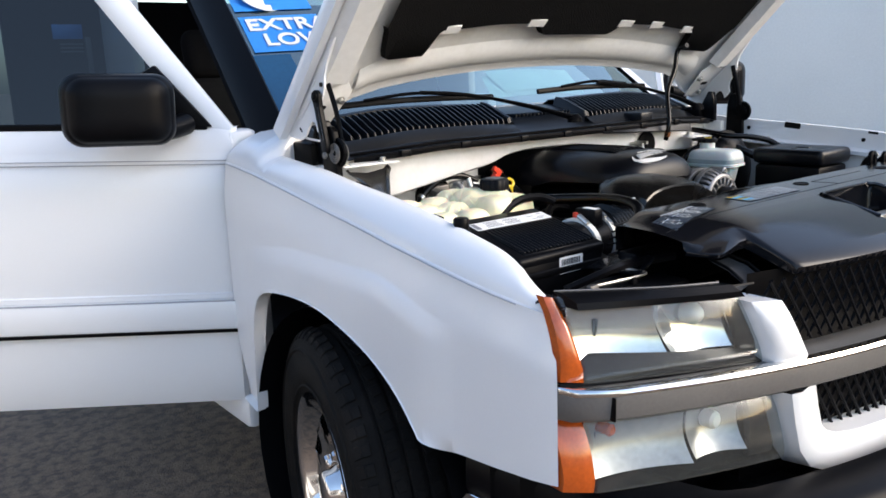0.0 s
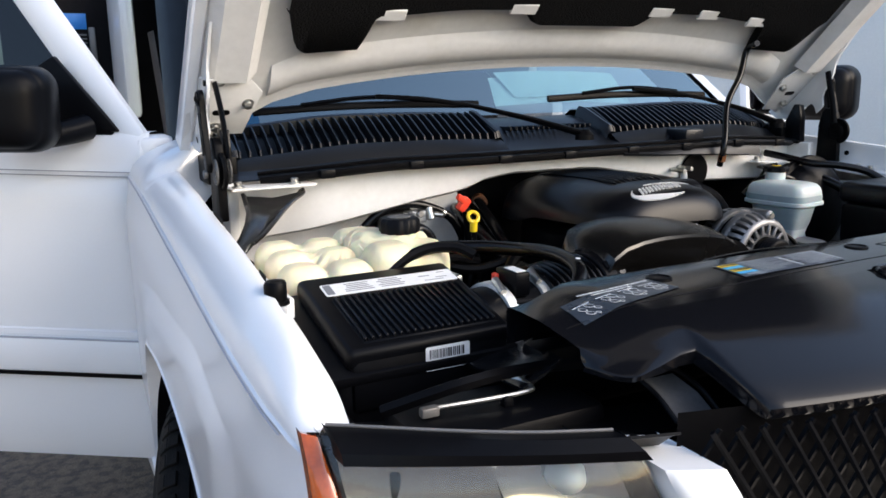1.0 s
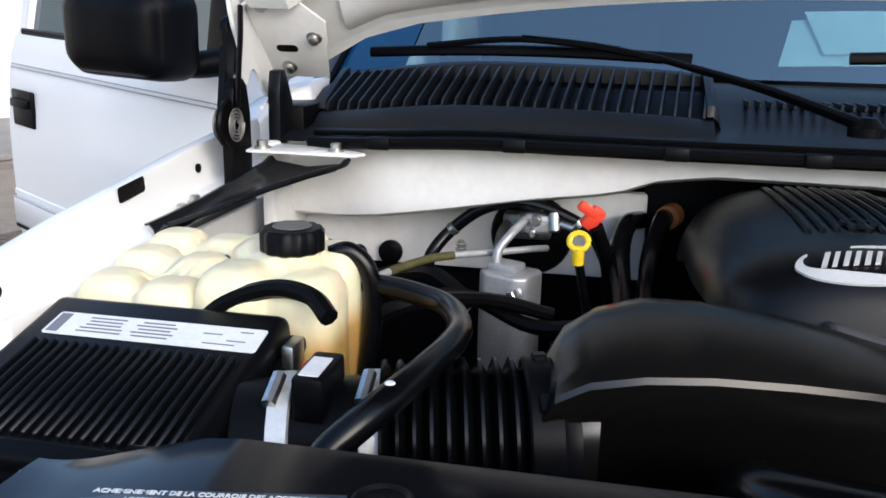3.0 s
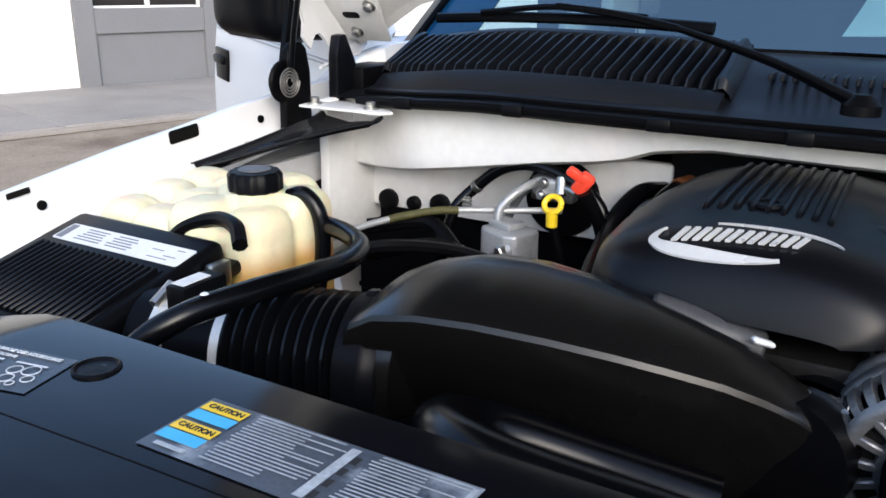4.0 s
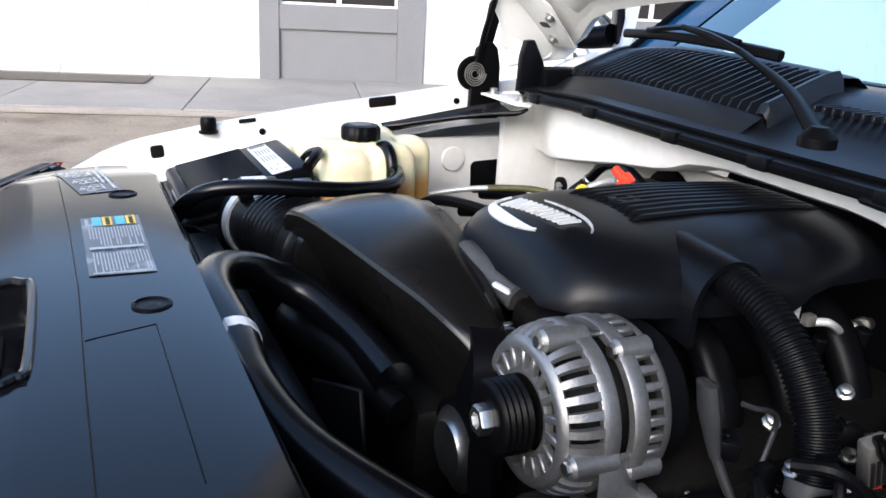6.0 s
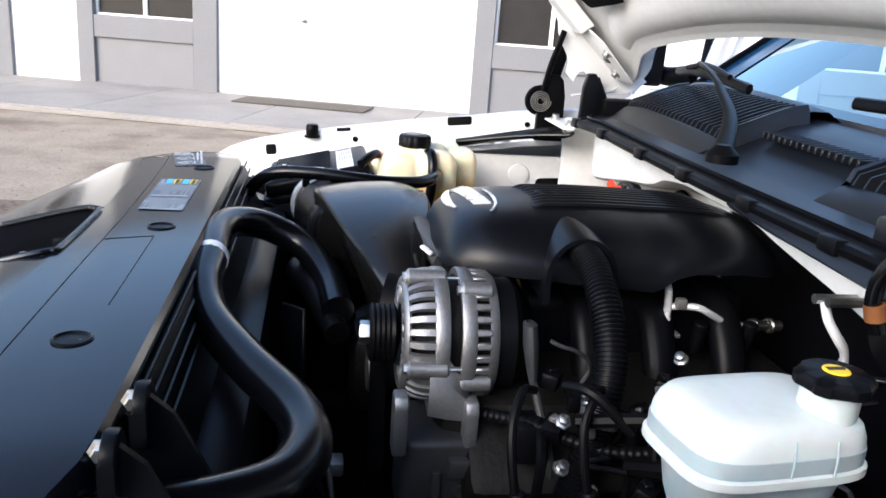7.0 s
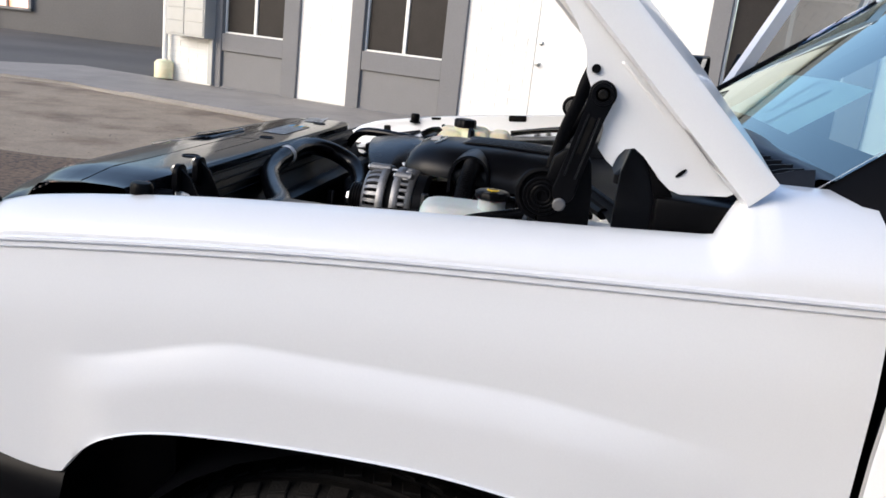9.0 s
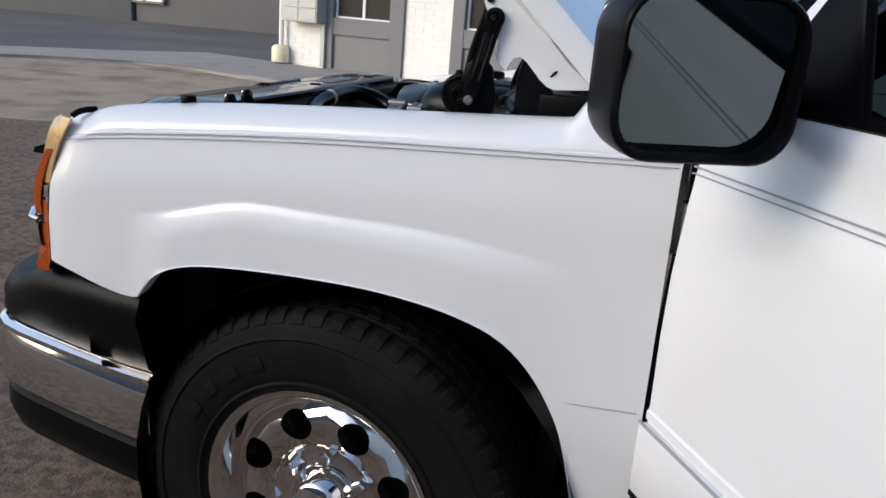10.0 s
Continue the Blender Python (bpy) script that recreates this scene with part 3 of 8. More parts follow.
def fender_skin(s):
    low, crease, top, flange = (ARCH, CREASE, TOP, FLANGE) if s > 0 else (ARCH_P, CREASE_P, TOP_P, FLANGE_P)
    ys = sorted({*[a for a, _ in low], *np.linspace(1.712, 2.91, 46), 2.745, 2.762, 1.962, 2.06, 2.7, 2.76, 2.79, 2.808})
    rows = []
    for y in ys:
        zb, zc, zt, xo, xf = (ip(y, tb) for tb in (low, crease, top, WIDTH, flange))
        near = ease(y, 1.93, 2.05) * (1 - ease(y, 2.58, 2.84))
        row = [(s * (xo - 0.035), y, zb + 0.004), (s * (xo - 0.004 + 0.02 * near), y, zb - 0.002)]
        line = 0.945 + 0.055 * ease(y, 1.95, 2.22) - 0.03 * ease(y, 2.5, 2.85)
        for z in [zb + (line - 0.050 - zb) * k / 6 for k in range(7)] + [line - 0.042, line - 0.034, line - 0.024, line - 0.014, line - 0.006, line - 0.001, line + 0.003] + [line + 0.006 + (zc - line - 0.006) * k / 6 for k in range(7)]:
            x = xo + 0.013 * near * (1 - min(1.0, max(0.0, (z - line + 0.046) / 0.048)) ** 1.6) - 0.03 * (1 - ease(z, 0.45, 0.75)) * ease(y, 2.7, 2.83)
            x -= 0.012 * ease(z, zc - 0.10, zc)
            row.append((s * x, y, z))
        row.append((s * (xo - 0.016), y, zc + 0.002))
        row.append((s * (xo - 0.0165), y, zc + 0.006))
        for k in range(1, 7):
            a = radians(90 * k / 6)
            f = k / 6
            row.append((s * (xf + 0.008 + (xo - 0.017 - xf - 0.008) * (0.45 * math.cos(a) + 0.55 * (1 - f ** 1.6))), y, zc + 0.006 + (zt - zc - 0.006) * (0.45 * math.sin(a) + 0.55 * f)))
        row += [(s * xf, y, zt - 0.002), (s * (xf - 0.003), y, zt - 0.012), (s * (xf - 0.005), y, zt - 0.052), (s * (xf - 0.010), y, zt - 0.060), (s * (xf - 0.026), y, zt - 0.062), (s * (xf - 0.040), y, zt - 0.066), (s * (xf - 0.042), y, zt - 0.078)]
        back = 1 - ease(y, 1.70, 1.90)
        side = [ease(abs(px), 0.905, 0.935) if s > 0 else 0.0 for px, _, _ in row]
        lip = [ip(pz, [(0.70, 0.030), (0.90, 0.031), (0.975, 0.039), (1.02, 0.053), (1.06, 0.069), (1.10, 0.095), (1.12, 0.105)]) for _, _, pz in row]
        rows.append([(px, py + back * (e * g + (1 - e) * (0.028 * ease(pz, 0.90, 1.04) + 0.055 * min(1, max(0, (0.935 - abs(px)) / 0.05)) * ease(pz, 0.97, 1.0))), pz) for (px, py, pz), e, g in zip(row, side, lip)])
    return sheet(rows)


def pinstripe(s, dz, parent):
    ys = np.linspace(1.80, 2.91, 40)
    rows = []
    for y in ys:
        zc, xo = ip(y, CREASE if s > 0 else CREASE_P) - 0.004 + dz, ip(y, WIDTH) - 0.010
        w = 1.7 if s < 0 else 1.0
        rows.append([(s * xo, y, zc), (s * (xo + 0.0012), y, zc + 0.0006 * w), (s * (xo - 0.001), y, zc + 0.0012 * w)])
    part("pinstripe", sheet(rows), STRIPE, parent, "thin grey pinstripe")


def fender(s):
    f = part("fender", fender_skin(s), PAINT, truck, "white painted front fender", smooth=50)
    pinstripe(s, 0.0, f)
    if s > 0:
        # The crease's shade is drawn as a grey thread laid on the skin.
        part("fender_crease", tube([(0.9645, 2.785, 0.749), (0.9645, 2.84, 0.752), (0.9640, 2.905, 0.756)], 0.0016, 6), STRIPE, f, "fine crease above the sill, its shade drawn in grey")
        pinstripe(s, -0.008, f)
    # rubber stops, slots and bolts along the flange
    top, flange = (TOP, FLANGE) if s > 0 else (TOP_P, FLANGE_P)
    for y, dx, dz in ((2.013, 0.004, 0.002), (1.845, 0.018, -0.030))[: 2 if s > 0 else 1]:
        x, z = ip(y, flange) - dx, ip(y, top)
        st = part("rubber_stop", lathe([(0.0145, -0.014), (0.0150, -0.004), (0.0150, 0.008), (0.0125, 0.012), (0.006, 0.013)], 10, pose(s * x, y, z + dz)), RUBBER, f, "black rubber hood stop")
        part("stop_foot", lathe([(0.018, -0.018), (0.018, -0.013), (0.010, -0.012)], 12, pose(s * x, y, z + dz)), RUBBER, st)
    for y, w, h, dz in ((2.356, 0.058, 0.020, -0.010), (2.085, 0.032, 0.008, -0.006), (1.920, 0.024, 0.024, -0.030)):
        x, z = ip(y, flange) - 0.004, ip(y, top)
        part("slot", prism(rounded(w, h, min(w, h) * 0.2, 2), 0.0012, frame_of((s * (x + 0.0005), y, z + dz), (0, s, 0.10 * s), (0, 0, 1)) @ pose(0, 0, -0.0015 if s < 0 else 0.0), 0.0003), GRIME, f, "dark open slot")
    for y in (2.113, 2.52):
        x, z = ip(y, flange) - 0.0055, ip(y, top) - 0.032
        part("hole", rod((s * (x + 0.002), y, z), (s * (x - 0.0015), y, z), 0.0065, n=12), RUBBER, f, "dark drilled hole")
    for y in (1.795, 2.43, 2.465):
        x, z = ip(y, flange) - 0.028, ip(y, top) - 0.0635
        part("bolt", lathe([(0.011, 0), (0.011, 0.003), (0.007, 0.004), (0.007, 0.010), (0.005, 0.012)], 12, pose(s * x, y, z)), STEEL, f, "zinc flange bolt")
    # inner panel and wheel house
    part("inner_panel", box(s * 0.845, 2.405, 0.985, 0.012, 0.65, 0.19, 0.004), PAINT_IN, f, "pale painted inner fender panel")
    arc = [(s * 1, 2.395 + 0.455 * math.cos(radians(a)), 0.42 + 0.46 * math.sin(radians(a))) for a in range(-25, 206, 10)]
    part("wheel_liner", sheet([[(s * x, y, z) for x in (0.955, 0.90, 0.75, 0.52)] for _, y, z in arc]), PLASTIC, f, "black wheel arch liner")
    part("splash_panel", box(s * 0.852, 1.89, 0.73, 0.015, 0.36, 0.52, 0.004), RUBBER, f, "black inner splash panel")
    part("splash_panel", box(s * 0.66, 1.955, 0.70, 0.30, 0.012, 0.56, 0.004), RUBBER, f)
    b = bmesh.new()
    b.faces.new([b.verts.new((s * 0.52, y, z)) for _, y, z in arc])
    part("liner_wall", b, PLASTIC, f)
    return f


fender(1)
fender(-1)


def tyre_mesh():
    prof = [(0.222, -0.095), (0.236, -0.112), (0.272, -0.122), (0.315, -0.124), (0.345, -0.119), (0.362, -0.110), (0.371, -0.098), (0.3745, -0.085)]
    prof += [(0.3755, -0.064), (0.368, -0.062), (0.368, -0.056), (0.3765, -0.054), (0.377, -0.024), (0.369, -0.022), (0.369, -0.016), (0.377, -0.014), (0.3775, 0.0)]
    prof += [(r, -h) for r, h in prof[:16][::-1]]
    b = lathe(prof, 72, caps=False)
    for k in range(60):
        a = 6 * k
        for sd in (-1, 1):
            for r, h, tilt in ((0.3745, 0.092, -22), (0.3635, 0.107, -52)):
                box(0, 0, 0, 0.006, 0.0255, 0.020, 0.0015, 1, pose(0, 0, 0, 0, 0, a + 1.5 * sd) @ pose(r, 0, sd * h, 0, sd * tilt, 0), b)
        for h, tw in ((-0.039, 16), (0.0, -12), (0.039, 16)):
            box(0.3775, 0, h, 0.004, 0.024, 0.024, 0.001, 1, pose(0, 0, 0, 0, 0, a + 3) @ pose(0, 0, 0, tw, 0, 0), b)
    for sd in (-1, 1):
        lathe([(0.243, sd * 0.116), (0.247, sd * 0.121), (0.252, sd * 0.119)], 48, None, b, False)
        lathe([(0.328, sd * 0.1215), (0.332, sd * 0.1255), (0.337, sd * 0.1205)], 48, None, b, False)
    return b


def rim_depth(r):
    return ip(r, [(0.0, 0.085), (0.045, 0.085), (0.06, 0.06), (0.09, 0.055), (0.11, 0.072), (0.16, 0.078), (0.185, 0.06), (0.198, 0.085), (0.21, 0.105), (0.222, 0.108)])


def rim_face():
    b = bmesh.new()
    n = 8
    for k in range(n):
        a0, a1 = 2 * math.pi * k / n, 2 * math.pi * (k + 1) / n
        mid = (a0 + a1) / 2
        outer, inner = [], []
        r0, r1 = 0.105, 0.182
        for i in range(24):
            th = 2 * math.pi * i / 24
            c, sn = math.cos(th), math.sin(th)
            m = max(abs(c), abs(sn))
            u, v = c / m, sn / m
            r = r0 + (r1 - r0) * (u + 1) / 2
            a = mid + (a1 - a0) / 2 * v
            outer.append((r, a))
            rh, ah = 0.146 + 0.029 * c, mid + 0.215 * sn
            inner.append((rh, ah))
        o = [b.verts.new((r * math.cos(a), r * math.sin(a), rim_depth(r))) for r, a in outer]
        h = [b.verts.new((r * math.cos(a), r * math.sin(a), rim_depth(r) + 0.002)) for r, a in inner]
        h2 = [b.verts.new(((r - 0.003) * math.cos(a), (r - 0.003) * math.sin(a), rim_depth(r) - 0.03)) for r, a in inner]
        for i in range(24):
            j = (i + 1) % 24
            b.faces.new((o[i], o[j], h[j], h[i]))
            b.faces.new((h[i], h[j], h2[j], h2[i]))
    lathe([(r, rim_depth(r)) for r in (0.182, 0.186, 0.19, 0.198, 0.205, 0.21, 0.216, 0.222)] + [(0.224, 0.100), (0.216, 0.085), (0.20, 0.03), (0.198, -0.09)], 64, None, b, False)
    lathe([(0.105, rim_depth(0.105)), (0.10, 0.058), (0.09, 0.055), (0.066, 0.058), (0.06, 0.06)], 48, None, b, False)
    return b


def wheel(s, y, steer):
    m = pose(s * (0.836 if s > 0 else 0.862), y, 0.411, 0, 0, steer) @ pose(0, 0, 0, 0, 90 * s, 0) @ Matrix.Diagonal((1.05, 1.05, 1.0, 1))
    w = part("wheel", lathe([(0.17, -0.08), (0.19, -0.06), (0.19, 0.02), (0.17, 0.02)], 32, m), GRIME, truck, "front wheel, dark brake drum behind")
    t = part("tyre", tyre_mesh(), TYRE, w, "dusty black all-terrain tyre", smooth=35, m=m)
    part("rim", rim_face(), CHROME, w, "chrome steel rim with eight oval holes", smooth=62, m=m @ Matrix.Diagonal((1.04, 1.04, 1.04, 1)))
    part("hub_cap", lathe([(0.066, 0.058), (0.064, 0.075), (0.052, 0.088), (0.048, 0.105), (0.040, 0.112), (0.012, 0.114), (0.0, 0.114)], 32, m), CHROME, w, "chrome centre cap")
    for k in range(6):
        a = radians(60 * k)
        part("lug_nut", lathe([(0.014, 0.055), (0.014, 0.078), (0.010, 0.084), (0.0, 0.085)], 6, m @ pose(0.083 * math.cos(a), 0.083 * math.sin(a), 0)), CHROME, w)
    for k in range(4):
        part("raised_mark", prism([(-0.012, -0.018), (0.012, -0.018), (0.012, 0.018), (-0.012, 0.018)], 0.003, m @ pose(0, 0, 0, 0, 0, 205 + 12 * k) @ pose(0.29, 0, 0.1225), bev=0.001), TYRE, w)


wheel(1, 2.345, -3)
wheel(-1, 2.445, -14)


# front end
def front_y(x):
    return 1.475 + 0.232 * (abs(x) / 0.95) ** 2.2


def patch(bl, br, tr, tl, off, bulge=0.0, depth=0.05, n=12, k=6, s=1):
    """A lamp or trim piece on the curved front, between four (x, z) corners, with returns."""
    rows = []
    for i in range(n + 1):
        u = i / n
        row = []
        for j in range(k + 1):
            v = j / k
            x = (bl[0] * (1 - u) + br[0] * u) * (1 - v) + (tl[0] * (1 - u) + tr[0] * u) * v
            z = (bl[1] * (1 - u) + br[1] * u) * (1 - v) + (tl[1] * (1 - u) + tr[1] * u) * v
            row.append(Vector((s * x, front_y(x) + off + (0.010 + 0.026 * ease(abs(x), 0.72, 0.95)) * v * v - bulge * (1 - (2 * u - 1) ** 4) * (1 - (2 * v - 1) ** 4), z)))
        back = Vector((0, depth, 0))
        row = [row[0] + back, row[0] + Vector((0, 0.004, -0.002)), *row[1:-1], row[-1] + Vector((0, 0.004, 0.002)), row[-1] + back]
        if i in (0, n):
            row = [p + (back if 0 < q < len(row) - 1 else Vector()) for q, p in enumerate(row)]
        rows.append(row)
        if i in (0, n):
            edge_row = [p - (back if 0 < q < len(row) - 1 else Vector()) for q, p in enumerate(row)]
            if i == 0:
                rows.append(edge_row)
            else:
                rows.insert(-1, edge_row)
    return sheet(rows)


def bowl(x0, x1, z0, z1, near, deep, s, slope=0.0):
    """A reflector cell: its rim lies close behind the lens, its middle deep."""
    rows = []
    for u in np.linspace(-1, 1, 13):
        x = (x0 + x1) / 2 + u * (x1 - x0) / 2
        rows.append([(s * (x + slope * v), front_y(x) + near + deep * (1 - 0.5 * u * u - 0.5 * v * v) + 0.02 * (1 + v) / 2, (z0 + z1) / 2 + v * (z1 - z0) / 2) for v in np.linspace(-1, 1, 11)])
    return sheet(rows)


def headlamps(s):
    h = part("headlamp", patch((0.905, 0.890), (0.600, 0.886), (0.650, 0.990), (0.920, 1.000), 0.100, depth=0.03, s=s), PLASTIC, truck, "clouded clear headlamp with chrome reflectors")
    part("lens", patch((0.901, 0.898), (0.602, 0.893), (0.655, 1.022), (0.922, 1.033), 0.0, 0.012, 0.024, s=s), LENS, h, "clear plastic lens").visible_shadow = False
    part("top_cap", patch((0.915, 1.021), (0.645, 1.012), (0.662, 1.029), (0.915, 1.038), -0.003, 0.0, 0.028, k=2, s=s), PLASTIC, h, "dark upper lamp rim")
    back = []
    for x in np.linspace(0.60, 0.93, 12):
        y = front_y(x) + 0.010 + 0.026 * ease(x, 0.72, 0.95)
        z = ip(x, [(0.662, 1.024), (0.915, 1.033)])
        back.append([(s * x, y + 0.018, z), (s * x, y + 0.030, z - 0.006), (s * x, y + 0.050, z - 0.024), (s * x, y + 0.105, z - 0.032), (s * x, y + 0.112, z - 0.060)])
    part("lamp_back", shell(back, 0.003), PLASTIC, h, "black sloping back of the lamp")
    part("cap_ridge", tube([(s * x, front_y(x) + 0.032 + 0.026 * ease(x, 0.72, 0.95), ip(x, [(0.662, 1.0305), (0.915, 1.0395)])) for x in np.linspace(0.664, 0.913, 9)], 0.0020, 6), TRIM, h, "pale ridge on the lamp rim")
    part("turn_lens", patch((0.938, 0.904), (0.903, 0.899), (0.924, 1.030), (0.938, 1.034), 0.004, 0.004, 0.016, n=5, s=s), AMBER, h, "amber side marker lens")
    part("lower_rim", patch((0.936, 0.893), (0.600, 0.888), (0.602, 0.895), (0.936, 0.903), 0.004, 0.0, 0.06, k=2, s=s), RUBBER, h)
    part("reflector", bowl(0.765, 0.902, 0.916, 1.022, 0.018, 0.026, s, 0.010), REFLECT, h, "bright curved reflector")
    part("reflector", bowl(0.640, 0.763, 0.918, 1.020, 0.018, 0.030, s, 0.016), REFLECT, h, "bright curved reflector")
    part("lower_shelf", patch((0.902, 0.896), (0.605, 0.892), (0.622, 0.914), (0.903, 0.936), 0.006, 0.0, 0.012, k=2, s=s), GLOSSY, h, "dark strip under the reflectors")
    part("side_bezel", patch((0.636, 0.914), (0.606, 0.910), (0.648, 1.012), (0.668, 1.012), 0.010, 0.0, 0.012, n=4, s=s), GLOSSY, h, "dark inner bezel")
    part("bulb", lathe([(0.018, 0), (0.018, 0.02), (0.012, 0.03), (0.004, 0.034)], 16, pose(s * 0.70, front_y(0.70) + 0.058, 0.980, 90)), MILK, h, "bulb cap")
    if s > 0:
        def corner_lens(table):
            return shell([[(0.895, y0 - 0.016, z), (0.915, y0 - 0.004, z), (0.928, y0 + 0.010, z), (0.936, y1 - 0.012, z), (0.940, y1 + 0.002, z)] for z, y0, y1 in table], 0.004)

        part("side_lens", corner_lens(((0.968, 1.708, 1.748), (0.99, 1.712, 1.752), (1.02, 1.718, 1.762), (1.05, 1.727, 1.775), (1.075, 1.738, 1.788), (1.094, 1.752, 1.802), (1.101, 1.768, 1.806))), AMBERPALE, h, "golden clear lens wrapped round the corner")
        part("corner_clip", corner_lens(((0.938, 1.694, 1.738), (0.942, 1.690, 1.740), (0.958, 1.692, 1.742), (0.962, 1.698, 1.744))), CHROME, h, "bright clip between the lenses")
        part("side_lens", corner_lens(((0.805, 1.690, 1.736), (0.84, 1.691, 1.737), (0.88, 1.692, 1.738), (0.92, 1.694, 1.739), (0.932, 1.698, 1.740))), AMBER, h, "amber lens wrapped round the corner")
        part("corner_seal", tube([(0.930, 1.802, 1.104), (0.924, 1.812, 1.112), (0.912, 1.822, 1.116), (0.895, 1.828, 1.116)], 0.006, 8), RUBBER, h, "black seal at the lamp corner")
    lo = part("lower_lamp", patch((0.885, 0.712), (0.556, 0.712), (0.578, 0.822), (0.885, 0.826), 0.085, depth=0.03, s=s), PLASTIC, truck, "lower clear turn lamp")
    part("lens", patch((0.888, 0.708), (0.552, 0.708), (0.575, 0.824), (0.888, 0.828), -0.004, 0.008, 0.07, s=s), LENS, lo).visible_shadow = False
    part("turn_lens", patch((0.938, 0.716 if s < 0 else 0.786), (0.891, 0.708 if s < 0 else 0.780), (0.891, 0.828), (0.938, 0.836), 0.0, 0.003, 0.03, n=5, s=s), AMBER, lo, "amber corner lens")
    part("reflector", bowl(0.712, 0.882, 0.722, 0.818, 0.018, 0.028, s), DULLREFLECT, lo, "bright curved reflector")
    part("reflector", bowl(0.610, 0.708, 0.728, 0.815, 0.018, 0.026, s), DULLREFLECT, lo)
    part("side_bezel", patch((0.607, 0.716), (0.558, 0.716), (0.580, 0.818), (0.608, 0.818), 0.014, 0.0, 0.012, n=4, s=s), GLOSSY, lo, "dark inner bezel")
    part("bulb", rod((s * 0.845, front_y(0.845) + 0.06, 0.800), (s * 0.845, front_y(0.845) + 0.026, 0.800), 0.011, n=12, bev=0.004), AMBER, lo, "orange bulb")
    part("bulb", rod((s * 0.66, front_y(0.66) + 0.06, 0.785), (s * 0.66, front_y(0.66) + 0.030, 0.785), 0.016, n=12, bev=0.005), MILK, lo)
    part("grille_post", patch((0.594, 0.878), (0.522, 0.878), (0.575, 0.992), (0.636, 0.998), -0.016, 0.012, 0.10, n=8, s=s), PAINT, truck, "white grille end post")
    bk = []
    for x in np.linspace(s * 0.93, s * 0.455, 8):
        bk.append([(x, front_y(x) + 0.12, 0.985), (x, front_y(x) + 0.2, 0.985), (x, front_y(x) + 0.2, 0.62), (x, front_y(x) + 0.12, 0.62), (x, front_y(x) + 0.12, 0.985)])
    part("lamp_housing", sheet(bk), PLASTIC, truck, "black lamp backing")


headlamps(1)
headlamps(-1)
bar, edge = [], []
for x in [-0.940, -0.937, *np.linspace(-0.928, 0.928, 40), 0.937, 0.940]:
    y = front_y(x) + 0.04 * ease(abs(x), 0.92, 0.940)
    bar.append([(x, y + 0.06, 0.886), (x, y - 0.018, 0.890), (x, y - 0.025, 0.886), (x, y - 0.028, 0.878), (x, y - 0.024, 0.842), (x, y - 0.016, 0.836), (x, y + 0.06, 0.836)])
    edge.append([(x, y - 0.014, 0.8935), (x, y - 0.021, 0.8945), (x, y - 0.029, 0.8925), (x, y - 0.0325, 0.887), (x, y - 0.031, 0.882), (x, y - 0.026, 0.880)])
gb = part("grille_bar", sheet(bar), TRIM, truck, "grey brushed bar across the grille")
part("chrome_edge", sheet(edge), CHROME, gb, "bright chrome upper edge")
for s in (-1, 1):
    part("end_seam", box(s * 0.884, front_y(0.884) - 0.026, 0.860, 0.003, 0.012, 0.040, 0.001), RUBBER, gb, "dark seam before the bar's end cap")


def grille_mesh(z0, z1):
    b = bmesh.new()
    step, half = 0.026, 0.575 if z1 > 0.9 else 0.47
    n = int(2 * half / step)
    for sgn in (-1, 1):
        k = -14
        while k < n + 14:
            x0 = -half + k * step
            pts = []
            for t in np.linspace(0, 1, 9):
                x = x0 + sgn * t * (z1 - z0) * 0.62
                if -half <= x <= half:
                    pts.append((x, front_y(x) + 0.03 + (0.003 if sgn > 0 else -0.003), z0 + (z1 - z0) * t))
            if len(pts) > 1:
                tube(pts, 0.0032, n=5, bm=b, straight=True)
            k += 1
    return b


gr = part("grille", grille_mesh(0.905, 1.02), PLASTIC, truck, "black diamond mesh grille")
part("lower_mesh", grille_mesh(0.665, 0.835), PLASTIC, gr)
bk = [[(x, front_y(x) + 0.06, 0.64), (x, front_y(x) + 0.06, 1.03)] for x in np.linspace(-0.58, 0.58, 14)]
part("backing", sheet(bk), RUBBER, gr)
# white lower surround with rounded corners
sur = bmesh.new()
pts = [(-0.530, 0.838), (-0.518, 0.78), (-0.506, 0.735), (-0.488, 0.712), (-0.455, 0.697), (-0.40, 0.69), (-0.2, 0.684), (0, 0.682), (0.2, 0.684), (0.40, 0.69), (0.455, 0.697), (0.488, 0.712), (0.506, 0.735), (0.518, 0.78), (0.530, 0.838)]
prev = None
rows = []
for i, (x, z) in enumerate(pts):
    a, c = pts[max(0, i - 1)], pts[min(len(pts) - 1, i + 1)]
    d = Vector((c[0] - a[0], 0, c[1] - a[1])).normalized()
    nrm = Vector((d.z, 0, -d.x))
    p = Vector((x, front_y(x), z))
    rows.append([p - nrm * 0.040 + Vector((0, 0.04, 0)), p - nrm * 0.036 + Vector((0, -0.012, 0)), p - nrm * 0.02 + Vector((0, -0.020, 0)), p + nrm * 0.02 + Vector((0, -0.02, 0)), p + nrm * 0.036 + Vector((0, -0.01, 0)), p + nrm * 0.042 + Vector((0, 0.04, 0))])
part("grille_surround", sheet(rows), PAINT, truck, "white lower grille surround")


